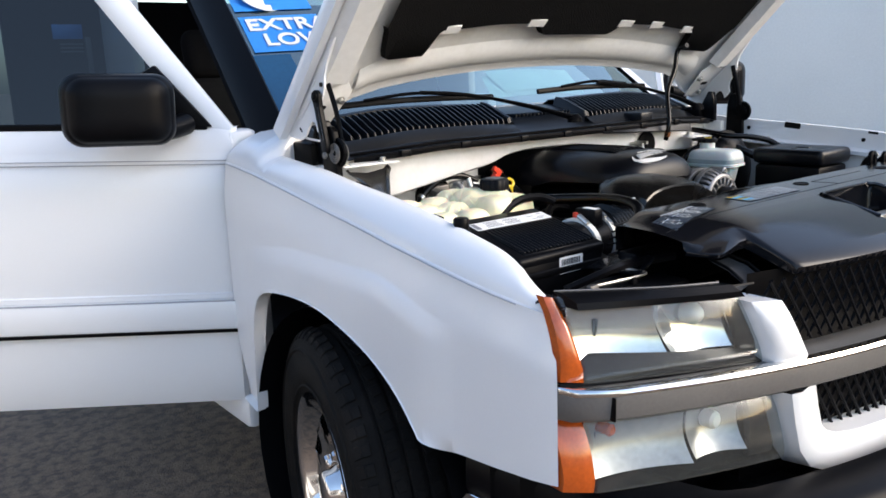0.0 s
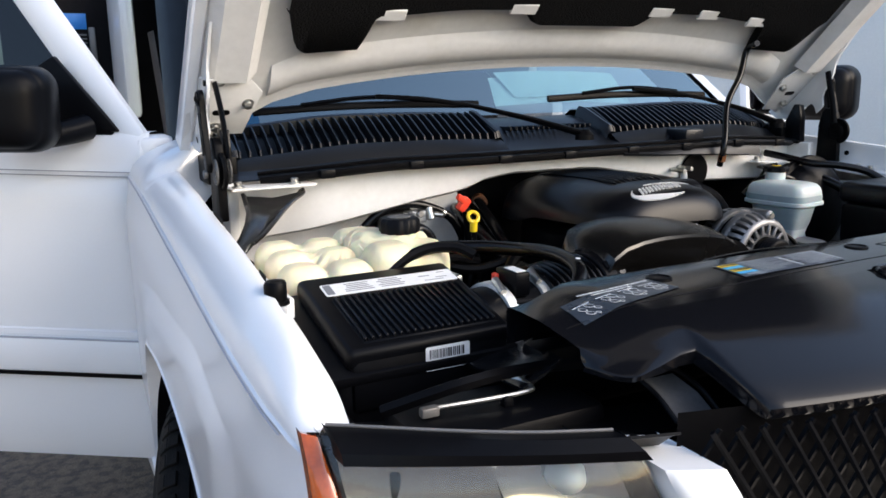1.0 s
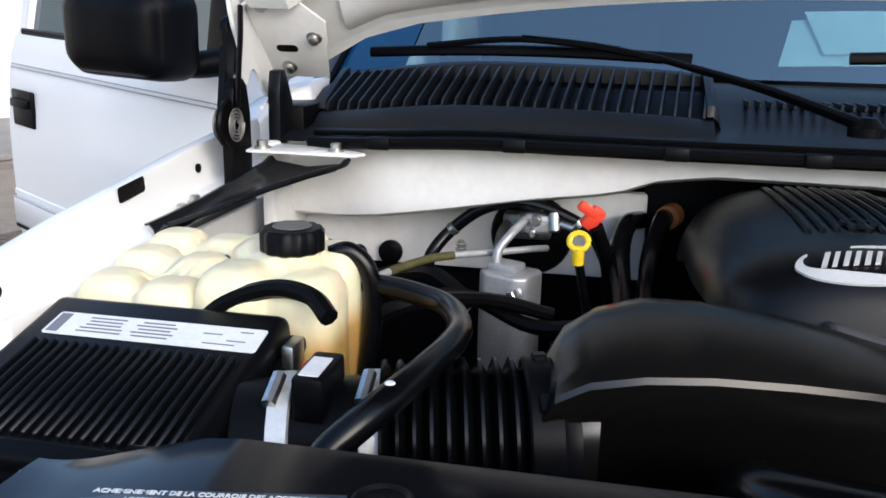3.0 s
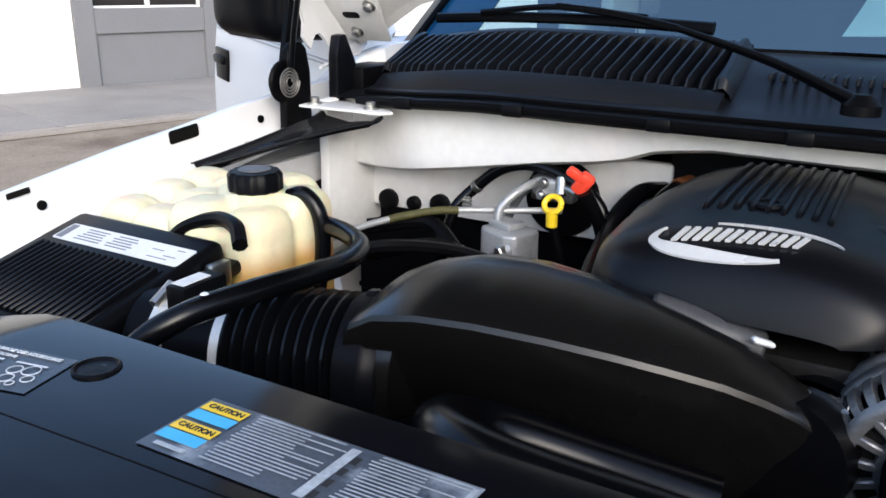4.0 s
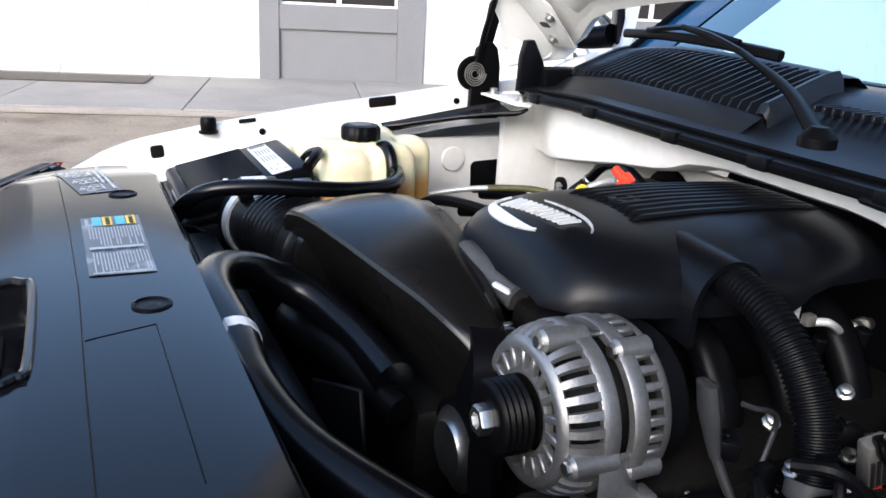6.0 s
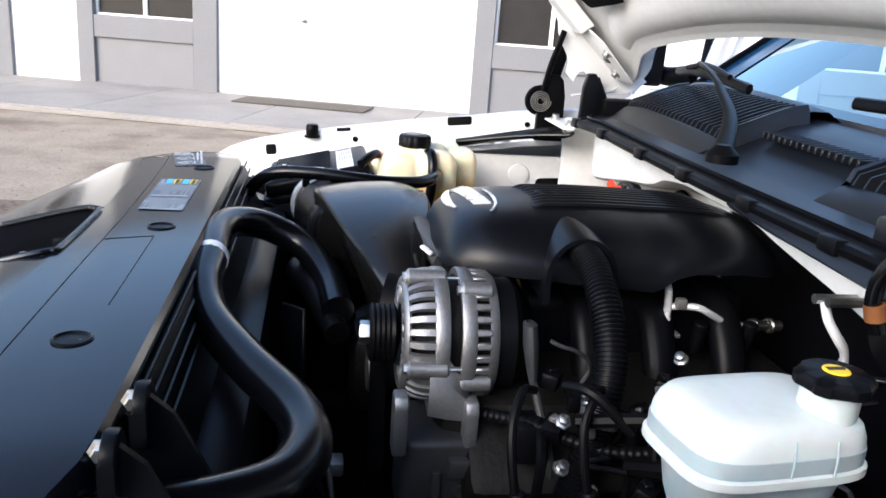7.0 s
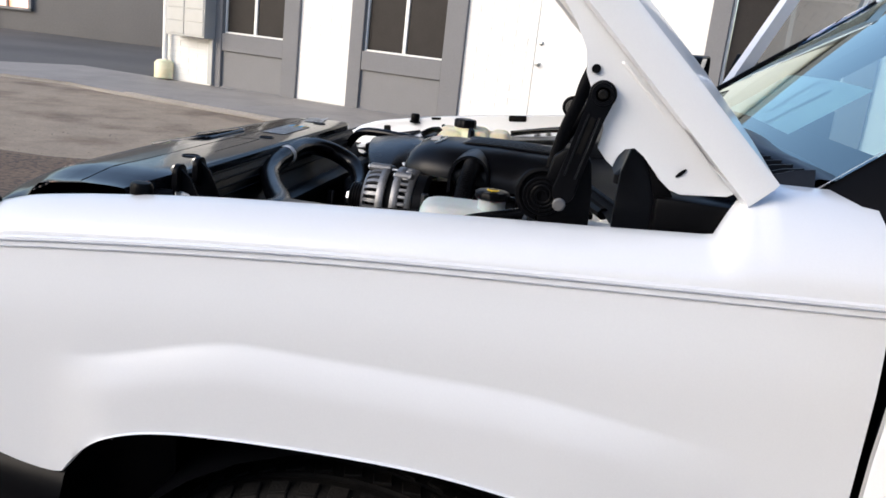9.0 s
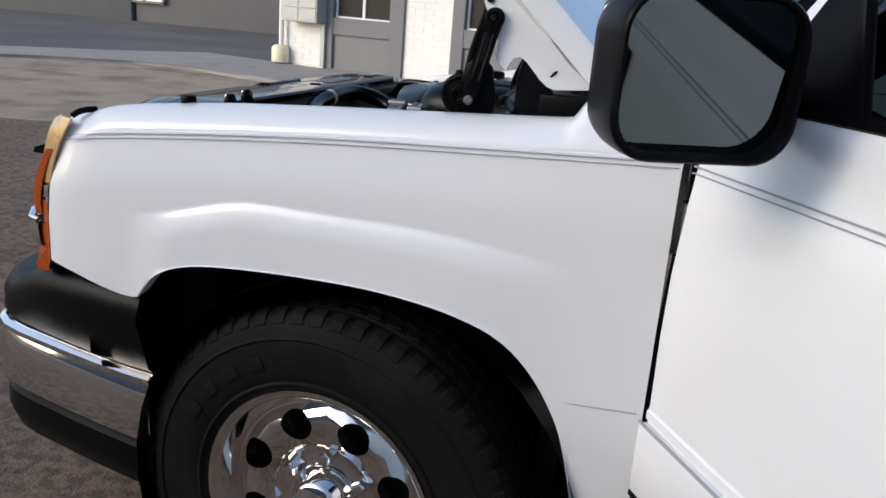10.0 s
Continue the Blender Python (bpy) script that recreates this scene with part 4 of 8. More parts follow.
def bumper_sweep(profile, lift=0.0):
    """Sweeps (depth, height) pairs round the front and its two rounded ends."""
    plan = [(0.936, 1.965), (0.930, 1.905), (0.915, 1.82), (0.897, 1.73), (0.878, 1.645), (0.862, 1.575), (0.842, 1.515), (0.815, 1.475), (0.78, 1.447)]
    plan += [(x, 1.31 + 0.128 * (x / 0.78) ** 2.4) for x in np.linspace(0.73, 0.0, 12)]
    line = plan + [(-x, y) for x, y in plan[-2::-1]]
    rows = []
    for k, (x, y) in enumerate(line):
        a, b = Vector(line[max(0, k - 1)]), Vector(line[min(len(line) - 1, k + 1)])
        d = (b - a).normalized()
        inward = Vector((d.y, -d.x))
        if inward.y < 0 and abs(x) < 0.8:
            inward = -inward
        if inward.x * x > 0 and abs(x) >= 0.8:
            inward = -inward
        up = lift * ease(x, 0.84, 0.90)
        rows.append([(x + inward.x * (dy - 0.5 * up * ease(z, 0.604, 0.65)), y + inward.y * (dy - 0.5 * up * ease(z, 0.604, 0.65)), z + up * ease(z, 0.61, 0.70)) for dy, z in profile])
    return sheet(rows)


bump = part("bumper", bumper_sweep([(0.02, 0.445), (0.0, 0.450), (-0.006, 0.475), (-0.008, 0.54), (0.0, 0.588), (0.012, 0.600)]), CHROME, truck, "chrome front bumper with black pads")
part("upper_pad", bumper_sweep([(0.010, 0.604), (0.004, 0.618), (0.006, 0.67), (0.018, 0.690), (0.036, 0.702), (0.11, 0.706), (0.13, 0.68)], 0.085), PLASTIC, bump, "black rounded upper pad")
part("lower_valance", bumper_sweep([(0.05, 0.31), (0.015, 0.335), (-0.002, 0.38), (0.0, 0.43), (0.015, 0.443)]), PLASTIC, bump, "black lower valance")
part("bright_edge", bumper_sweep([(-0.006, 0.583), (-0.008, 0.596), (0.004, 0.604)]), CHROME, bump)

# ---- cab ----
HX = 2.93


def door_skin(length, low=0.0):
    """Outer skin in door space: x along the door, y outward, z up."""
    rows = []
    for u in [0, 0.004, 0.012, *np.linspace(0.05, length - 0.02, 14), length]:
        e = 0.012 * (1 - ease(u, 0, 0.014))
        row = []
        for z, o in ((0.485, -0.055), (0.49, -0.03), (0.52, -0.018), (0.60, -0.006), (0.705, 0.002), (0.708, 0.012), (0.725, 0.014), (0.735, 0.006), (0.738, 0.002), (0.80, 0.004), (0.802, 0.008), (0.815, 0.008), (0.818, 0.004), (0.90, 0.006), (1.0, 0.004), (1.10, -0.004), (1.165, -0.012), (1.168, -0.014), (1.20, -0.018), (1.25, -0.035), (1.262, -0.045), (1.262, -0.09)):
            row.append((u, o - e, z - low * (1 - ease(abs(z - 0.76), 0.06, 0.14))))
        rows.append(row)
    return sheet(rows)


def door(m, label, low=0.0, stripe=1.161, handle=True):
    d = part("door", door_skin(1.22, low), PAINT, truck, label, m=m)
    part("inner_trim", box(0.61, -0.095, 0.86, 1.18, 0.03, 0.72, 0.012, 2, m), CLOTH, d, "dark inner door trim")
    fr = bmesh.new()
    # window frame: slanted front post, header, rear post
    lean = -0.030
    def post(p0, p1, w):
        rows = []
        p0, p1 = Vector(p0), Vector(p1)
        ax = (p1 - p0).normalized()
        side = Vector((ax.z, 0, -ax.x))
        for p in (p0, p1):
            rows.append([p + side * w + Vector((0, -0.02, 0)), p + side * w + Vector((0, 0.004, 0)), p + side * (w * 0.8) + Vector((0, 0.008, 0)), p - side * (w * 0.8) + Vector((0, 0.006, 0)), p - side * w + Vector((0, 0.0, 0)), p - side * w + Vector((0, -0.02, 0))])
        sheet(rows, fr, closed=True)
    post((0.035, -0.045, 1.24), (0.47, -0.16, 1.79), 0.035)
    post((0.45, -0.16, 1.80), (1.19, -0.17, 1.815), 0.030)
    post((1.18, -0.045, 1.25), (1.19, -0.17, 1.82), 0.030)
    part("window_frame", fr, PAINT, d, "white window frame", m=m)
    gl = [[(0.08 + 0.0, -0.055, 1.255), (1.16, -0.055, 1.255)], [(0.30, -0.11, 1.52), (1.16, -0.115, 1.53)], [(0.50, -0.16, 1.775), (1.16, -0.165, 1.79)]]
    g = part("glass", sheet(gl), TINTED, d, "tinted side window", m=m)
    g.visible_shadow = False
    part("belt_seal", box(0.63, -0.043, 1.263, 1.11, 0.014, 0.018, 0.004, 1, m), RUBBER, d)
    if handle:
        part("handle_cup", box(1.11, 0.004, 1.06, 0.13, 0.012, 0.10, 0.005, 2, m), PLASTIC, d, "black door handle recess")
        part("handle", box(1.11, 0.014, 1.075, 0.10, 0.018, 0.026, 0.007, 2, m), PLASTIC, d, "black pull handle")
    part("body_moulding", box(0.61, 0.010, 0.757 - 1.5 * low, 1.20, 0.02, 0.08 + low, 0.007, 2, m), PAINT, d, "white side moulding")
    part("moulding_gap", box(0.61, 0.012, 0.7115 - 2 * low, 1.20, 0.010, 0.009, m=m), RUBBER, d, "dark gap under the moulding")
    for dz in (0.0, -0.010):
        part("pinstripe", box(0.605, -0.0105, stripe + dz, 1.2, 0.0035, 0.0022, m=m), STRIPE, d)
    part("moulding_line", box(0.61, 0.0175, 0.797 - low, 1.20, 0.005, 0.003, m=m), STRIPE, d, "fine grey line above the moulding")
    sail = bmesh.new()
    prism([(0.06, 1.262), (0.27, 1.262), (0.24, 1.40), (0.20, 1.425)], 0.02, m @ Matrix(((1, 0, 0, 0), (0, 0, -1, -0.035), (0, 1, 0, 0), (0, 0, 0, 1))), 0.006, sail)
    part("mirror_sail", sail, PLASTIC, d, "black mirror mounting plate")
    return d


def mirror_head(m, d, w, h, deep):
    """Housing in its own space: x across, y depth with the glass at +y, z up."""
    rows = []
    for y, k in ((-1.0, 0.25), (-0.985, 0.48), (-0.93, 0.66), (-0.82, 0.79), (-0.66, 0.872), (-0.60, 0.884), (-0.575, 0.905), (-0.50, 0.945), (-0.25, 0.985), (0.1, 1.0), (0.34, 1.0), (0.40, 0.99), (0.425, 0.965), (0.42, 0.93), (0.12, 0.900)):
        rows.append([(px * k, y * deep, pz * k + 0.008 * (1 - k)) for px, pz in rounded(w, h, 0.27 * h, 7)])
    b = sheet(rows, closed=True)
    b.verts.ensure_lookup_table()
    b.faces.new(list(b.verts)[0:len(rows[0])])
    hs = part("mirror", b, PLASTIC, d, "black plastic door mirror", m=m)
    rows = [[(px * k, 0.25 * deep + pz * k * 0.12, pz * k) for px, pz in rounded(w * 0.90, h * 0.90, 0.22 * h, 7)] for k in (1.0, 0.5, 0.0005)]
    part("mirror_glass", sheet(rows, closed=True), MIRROR, hs, "mirror glass", m=m)
    return hs


def hung(s, angle):
    """Door space on its hinge: x along the door, y outward, z up."""
    a = radians(angle)
    u, n = Vector((s * math.sin(a), math.cos(a), 0)), Vector((s * math.cos(a), -math.sin(a), 0))
    lift = 2.2 if s < 0 else 0.0
    return Matrix(((u.x, n.x, 0, s * 0.965), (u.y, n.y, 0, HX - (0.010 if s > 0 else 0.0)), (0, 0, 1, 0.006 if s < 0 else 0.0), (0, 0, 0, 1))) @ pose(0, 0, 0, 0, -lift, 0)


for s, angle, label in ((1, 56, "white driver door standing wide open"), (-1, 59.5, "white passenger door standing wide open")):
    m = hung(s, angle)
    d = door(m, label, 0.042 if s > 0 else 0.0, 1.161 if s > 0 else 1.176)
    if s > 0:
        mirror_head(m @ pose(0.232, 0.160, 1.303, 0, 0, -84), d, 0.212, 0.180, 0.100)
    else:
        mirror_head(m @ pose(0.255, 0.128, 1.314, 0, 0, -164), d, 0.262, 0.175, 0.085)
    part("mirror_arm", tube([m @ Vector(p) for p in ((0.13, -0.03, 1.272), (0.155, 0.01, 1.262), (0.185, 0.05, 1.256), (0.215, 0.10, 1.262))], (0.036, 0.030), 14, flat=0.8), PLASTIC, d, "black mirror arm")
    # The driver pillar's shade is put into its colour: black, not white paint.
    part("hinge_pillar", box(s * 0.885, 2.985, 0.88, 0.09, 0.10, 0.76, 0.02), PAINT if s < 0 else RUBBER, truck, "white door pillar, the driver side coloured black for its shade")

# windscreen, pillars, roof
def ws(x, t):
    """A place on the windscreen: t from the base to the roof."""
    c = 1 - (x / 0.80) ** 2
    half = 1 - 0.13 * t
    return Vector((x * half, 2.90 - 0.075 * c + 0.70 * t, 1.27 + 0.01 * c + 0.555 * t - 0.03 * t * t * (1 - c)))


g = part("windscreen", sheet([[ws(x, t) for x in np.linspace(-0.78, 0.78, 17)] for t in np.linspace(0, 1, 9)]), GLASS, truck, "laminated windscreen reflecting the sky")
g.visible_shadow = False
for s in (-1, 1):
    rows = []
    for t in np.linspace(-0.08, 1.02, 8):
        p, q2 = ws(s * 0.78, t), ws(s * 0.80, t)
        rows.append([p + Vector((s * 0.006, -0.002, 0.012)), p + Vector((s * 0.012, -0.004, 0.014)), p + Vector((s * 0.055, 0.03, 0.004)), p + Vector((s * 0.075, 0.075, -0.02)), p + Vector((s * 0.05, 0.10, -0.05)), p + Vector((-s * 0.005, 0.06, -0.04))])
    pl = part("pillar", sheet(rows, closed=True), RUBBER, truck, "windscreen pillar with black door seal")
    if s > 0:
        part("outer_strip", sheet([[r[0] + Vector((-s * 0.016, -0.003, -0.004)), r[0] + Vector((0, -0.004, 0.003)), r[1] + Vector((s * 0.004, -0.003, 0.002))] for r in rows]), PAINT, pl, "white outer strip")
    rows = [[p + Vector((-s * 0.008, 0.02, -0.01)) for p in (ws(s * 0.775, t), ws(s * 0.775, t) + Vector((-s * 0.02, 0.06, -0.03)), ws(s * 0.775, t) + Vector((s * 0.05, 0.13, -0.06)))] for t in np.linspace(0, 1, 6)]
    part("pillar_trim", sheet(rows), CLOTH, truck, "dark inner pillar trim")
roof = []
for y in (3.58, 3.62, 3.75, 4.2, 4.7):
    roof.append([(x, y, 1.80 + 0.055 * (1 - (x / 0.72) ** 2) + 0.02 * ease(y, 3.58, 3.8)) for x in np.linspace(-0.70, 0.70, 11)])
part("roof", shell(roof, 0.04), PAINT, truck, "white cab roof")
part("cab_floor", box(0, 3.8, 0.5, 1.8, 1.8, 0.06), CLOTH, truck)
part("cab_back", box(0, 4.7, 1.1, 1.75, 0.06, 1.3), CLOTH, truck, "dark cab rear wall")
part("sill", box(-0.90, 3.8, 0.46, 0.10, 1.75, 0.10, 0.02), PAINT, truck, "white door sill")
for s in (-1, 1):
    part("rear_side", box(s * 0.93, 4.45, 0.87, 0.07, 0.92, 0.82, 0.03), PAINT, truck, "white rear cab side")
    part("rear_quarter", box(s * 0.80, 4.45, 1.52, 0.05, 0.92, 0.52, 0.02), PAINT, truck)
rd = part("rear_access_door", box(-1.00, 4.35, 1.25, 0.36, 0.05, 1.30, 0.015), CLOTH, truck, "dark rear access door standing open")
part("sticker", box(-0.955, 4.323, 1.60, 0.11, 0.004, 0.055, 0.001), BLUE, rd, "blue door sticker")
for k in range(3):
    part("sticker_line", box(-0.945, 4.323, 1.553 - 0.014 * k, 0.085, 0.004, 0.006, 0.001), TRIM, rd, "pale printed strip")
part("belt_guide", box(-0.885, 4.318, 1.50, 0.022, 0.014, 0.16, 0.004), TRIM, rd, "grey belt guide")
dash = [[(x, y, z) for x in np.linspace(-0.80, 0.80, 9)] for y, z in ((2.86, 1.235), (3.0, 1.245), (3.15, 1.25), (3.25, 1.22), (3.28, 1.12), (3.20, 0.9))]
part("dashboard", sheet(dash), CLOTH, truck, "dark grey dashboard")


def seat(x):
    st = part("seat", box(x, 3.75, 0.80, 0.52, 0.52, 0.18, 0.05, 3), CLOTH, truck, "dark cloth front seat")
    part("backrest", box(0, 0, 0.30, 0.50, 0.15, 0.64, 0.06, 3, pose(x, 4.0, 0.80, -14)), CLOTH, st)
    part("headrest", box(0, 0, 0, 0.27, 0.10, 0.20, 0.045, 3, pose(x, 4.19, 1.50, -10)), CLOTH, st)


seat(-0.42)
seat(0.42)
part("seat_belt", tube([(-0.72, 4.05, 1.55), (-0.70, 4.0, 1.2), (-0.68, 3.95, 0.85)], 0.022, 8, flat=0.12), SEATBELT, truck, "grey hanging seat belt")

# banner on the passenger side of the windscreen
def strip(x0, x1, t0, t1, lift, n=6):
    out = []
    for t in np.linspace(t0, t1, n):
        out.append([ws(x, t) + Vector((0, -0.6, 0.75)).normalized() * lift for x in np.linspace(x0, x1, 5)])
    return sheet(out)


bn = part("windscreen_banner", strip(-0.77, -0.50, 0.355, 0.565, 0.003, 6), BLUE, truck, "blue price banner stuck on the windscreen")
part("upper_block", strip(-0.77, -0.50, 0.60, 0.98, 0.003, 8), BLUE, bn)
for txt, tt, size in (("EXTRA", 0.505, 0.085), ("LOW", 0.415, 0.085)):
    o = ws(-0.62, tt)
    words(txt, size, frame_of(o + Vector((0, -0.6, 0.75)).normalized() * 0.006, ws(-0.66, tt) - ws(-0.76, tt), ws(-0.71, tt + 0.1) - ws(-0.71, tt)), LABEL, bn, "white_lettering")
part("white_ring", lathe([(0.045, 0.0), (0.075, 0.0), (0.075, 0.003), (0.045, 0.003), (0.045, 0.0)], 24, frame_of(ws(-0.66, 0.68) + Vector((0, -0.0025, 0.003)), (1, 0.05, 0), (0, 0.7, 0.55))), LABEL, bn, "white round mark")
# Painted blue strip stands in for the sky's reflection along the passenger edge.
part("edge_band", strip(-0.797, -0.665, -0.02, 0.34, 0.0022, 10), EDGEREFLECTION, g, "dark blue reflection painted along the glass edge")
papers = thing("papers", "pale blue papers lying on the dashboard", "paper")
inside = Vector((0, 0.62, -0.78)) * 0.012
for x0, x1, t0, t1, sk, k in ((-0.05, 0.30, 0.055, 0.185, 0.03, 1.0), (0.05, 0.42, 0.060, 0.215, 0.02, 1.5), (0.02, 0.26, 0.08, 0.20, -0.02, 0.6)):
    rows = [[ws(x + sk * v, t0 + (t1 - t0) * v) + inside * k + Vector((0, 0, 0.004 * math.sin(9 * x))) for v in np.linspace(0, 1, 5)] for x in np.linspace(x0, x1, 9)]
    part("sheet_of_paper", sheet(rows), PAPER, papers)

# ---- hood ----
HA = radians(44)
HD, HN = Vector((0, -math.cos(HA), math.sin(HA))), Vector((0, math.sin(HA), math.cos(HA)))


def hd(x, s, h):
    """A place on the raised hood: x across, s from its rear tips towards its front edge, h outward."""
    return Vector((x, 2.79, 1.258)) + HD * s + HN * h


def hood_rear(x):
    return 0.168 - 0.10 * x * x - 0.08 * ease(abs(x), 0.62, 0.86)


def hood_rows(h0, crown, xmax, s_from, s_to, n=12, m=21):
    rows = []
    for i in range(n + 1):
        row = []
        for k in range(m):
            x = xmax * (2 * k / (m - 1) - 1)
            a = hood_rear(x) + s_from
            s = a + (s_to - 0.10 * (x / 0.86) ** 2 - a) * i / n
            row.append(hd(x, s, h0 + crown * (1 - abs(x / xmax) ** 2.4) - 0.05 * ease(s, 0.9, 1.25)))
        rows.append(row)
    return rows


hood = part("hood", sheet(hood_rows(0.012, 0.055, 0.862, 0.0, 1.22)), PAINT, truck, "white hood propped fully open")
inner = sheet(hood_rows(-0.030, 0.055, 0.850, 0.004, 1.205))
part("inner_panel", inner, PAINT_IN, hood, "pale painted inner hood frame")
for s in (-1, 1):
    rows = []
    for k in range(15):
        t = k / 14 * 1.12
        rows.append([hd(s * 0.862, t, 0.012 - 0.05 * ease(t, 0.9, 1.25)), hd(s * 0.866, t, 0.004 - 0.05 * ease(t, 0.9, 1.25)), hd(s * 0.862, t, -0.030 - 0.05 * ease(t, 0.9, 1.25)), hd(s * 0.845, t, -0.034 - 0.05 * ease(t, 0.9, 1.25))])
    part("side_edge", sheet(rows), PAINT, hood)
    rows = []
    for k in range(14):
        t = 0.22 + k / 13 * 0.9
        rows.append([hd(s * 0.84, t, -0.030), hd(s * 0.82, t, -0.055), hd(s * 0.76, t, -0.058), hd(s * 0.735, t, -0.030)])
    part("side_rib", sheet(rows), PAINT_IN, hood)
rear = []
for k in range(25):
    x = 0.86 * (2 * k / 24 - 1)
    c = 0.055 * (1 - abs(x / 0.862) ** 2.4)
    r = hood_rear(x)
    rear.append([hd(x, r, 0.012 + c), hd(x, r - 0.004, c), hd(x, r + 0.004, -0.028 + c), hd(x, r + 0.05, -0.036 + c), hd(x, r + 0.10, -0.034 + c)])
part("rear_edge", sheet(rear), PAINT_IN, hood)
# swelling of the inner frame ahead of the rear edge
rib = []
for k in range(25):
    x = 0.70 * (2 * k / 24 - 1)
    c = 0.055 * (1 - abs(x / 0.862) ** 2.4)
    r = hood_rear(x) + 0.03
    rib.append([hd(x, r + 0.015 * k, -0.031 + c - 0.013 * math.sin(math.pi * k / 6) ** 0.8) for k in range(7)])
part("cross_rib", sheet(rib), PAINT_IN, hood)


def pad_edge(x):
    a = abs(x)
    base = 0.315 + 0.042 * ease(a, 0.125, 0.185)
    if a > 0.185:
        base -= 0.012 * ease(a, 0.3, 0.5)
    if a > 0.50:
        base -= 0.085 * ease(a, 0.515, 0.54) - 0.11 * ease(a, 0.64, 0.70) ** 2
    return base


pad = []
for k in range(141):
    x = 0.70 * (2 * k / 140 - 1)
    c = 0.055 * (1 - abs(x / 0.862) ** 2.4)
    a = pad_edge(x)
    pad.append([hd(x, a + (1.04 - a) * j / 8, -0.040 + c - (0.020 if 0 < j < 8 else 0.0)) for j in (0, 0.12, 1, 2, 3, 4, 5, 6, 7, 7.9, 8)])
part("insulation_pad", sheet(pad), INSUL, hood, "black felt insulation pad", smooth=60)
for x in (-0.49, -0.185, 0.185, 0.33, 0.49):
    c = 0.055 * (1 - abs(x / 0.862) ** 2.4)
    part("pad_tab", box(0, 0, 0, 0.065, 0.028, 0.006, 0.002, 1, frame_of(hd(x, pad_edge(x) + 0.012, -0.058 + c), (1, 0, 0), HD)), PAINT_IN, hood, "pale metal tab over the pad")


def hinge(s):
    """Hood hinge: body bracket, coil spring, lifting arm and the hood-side plate."""
    x = s * 0.84
    side = lambda y, z, dx=0.0: Vector((x + s * dx, y, z))
    yz = lambda dx: Matrix(((0, 0, s, x + s * dx), (1, 0, 0, 0), (0, 1, 0, 0), (0, 0, 0, 1)))
    h = part("hinge", prism([(2.526, 1.12), (2.594, 1.12), (2.590, 1.225), (2.584, 1.262), (2.572, 1.274), (2.552, 1.274), (2.538, 1.262), (2.530, 1.22)], 0.016, yz(-0.016), 0.003), RUBBER, truck, "black hood hinge with spiral spring")
    low, top = Vector((2.556, 1.222)), Vector((2.585, 1.343))
    d = (top - low).normalized()
    n = Vector((-d.y, d.x))
    cap = [top + n * (0.0165 * math.cos(a)) + d * (0.0165 * math.sin(a)) for a in np.linspace(math.radians(-25), math.radians(205), 13)]
    foot = [low + n * (0.014 * math.cos(a)) + d * (0.014 * math.sin(a)) for a in np.linspace(math.radians(180), math.radians(360), 9)]
    neck = [top - d * 0.028 - n * 0.011, top - d * 0.028 + n * 0.011]
    part("arm", prism([tuple(p) for p in foot + [neck[1]] + cap + [neck[0]]], 0.010, yz(0.004), 0.002), PLASTIC, h, "black lifting arm")
    for k in (-1, 1):
        part("arm_ridge", tube([side(*(low + d * 0.02 + n * 0.0065 * k), 0.0145), side(*(top - d * 0.026 + n * 0.0065 * k), 0.0145)], 0.0018, 6, straight=True), GLOSSY, h)
    part("arm_slot", prism([tuple(low + d * 0.050 - n * 0.003), tuple(low + d * 0.095 - n * 0.003), tuple(low + d * 0.095 + n * 0.003), tuple(low + d * 0.050 + n * 0.003)], 0.001, yz(0.0142)), GRIME, h, "slot in the arm")
    part("pivot_ring", lathe([(0.0085, 0), (0.0085, 0.003), (0.013, 0.003), (0.0135, 0)], 24, frame_of(side(*top, 0.014), (0, 1, 0), (0, 0, 1)) if s > 0 else frame_of(side(*top, 0.014), (0, -1, 0), (0, 0, 1))), PLASTIC, h)
    part("link", tube([side(2.536, 1.235, -0.022), side(2.546, 1.29, -0.022), side(2.560, 1.335, -0.020), side(2.572, 1.372, -0.016)], 0.008, 8, flat=0.5), PLASTIC, h, "thin black hinge link")
    part("link_bolt", rod(side(2.573, 1.371, -0.002), side(2.573, 1.371, 0.004), 0.0055, n=12), RUBBER, h)
    for k, dx in enumerate((0.002, -0.022)):
        part("spiral_spring", tube([side(2.531 + r * math.cos(a), 1.213 + r * math.sin(a), dx) for a, r in zip(np.linspace(0, 8 * math.pi, 97), np.linspace(0.006, 0.025, 97))], 0.0015, 6, straight=True), RUBBER if s > 0 else TRIM, h, "flat spiral spring")
    # Dark disc added behind the coil so that its gaps look black.
    part("spring_plate", lathe([(0.029, 0), (0.029, 0.003), (0.0, 0.003)], 28, frame_of(side(2.531, 1.213, -0.012), (0, 1, 0), (0, 0, 1))), RUBBER, h)
    part("spring_guard", tube([side(2.531 + 0.030 * math.cos(a), 1.213 + 0.030 * math.sin(a), -0.010) for a in np.linspace(math.radians(80), math.radians(260), 13)], 0.005, 8, straight=True), RUBBER, h)
    for (y, z), r in (((2.553, 1.207), 0.008), (tuple(top), 0.006)):
        part("pivot", rod(side(y, z, 0.012), side(y, z, 0.020), r, n=12, bev=0.002), TRIM if r > 0.007 else GRIME, h, "round hinge pivot")
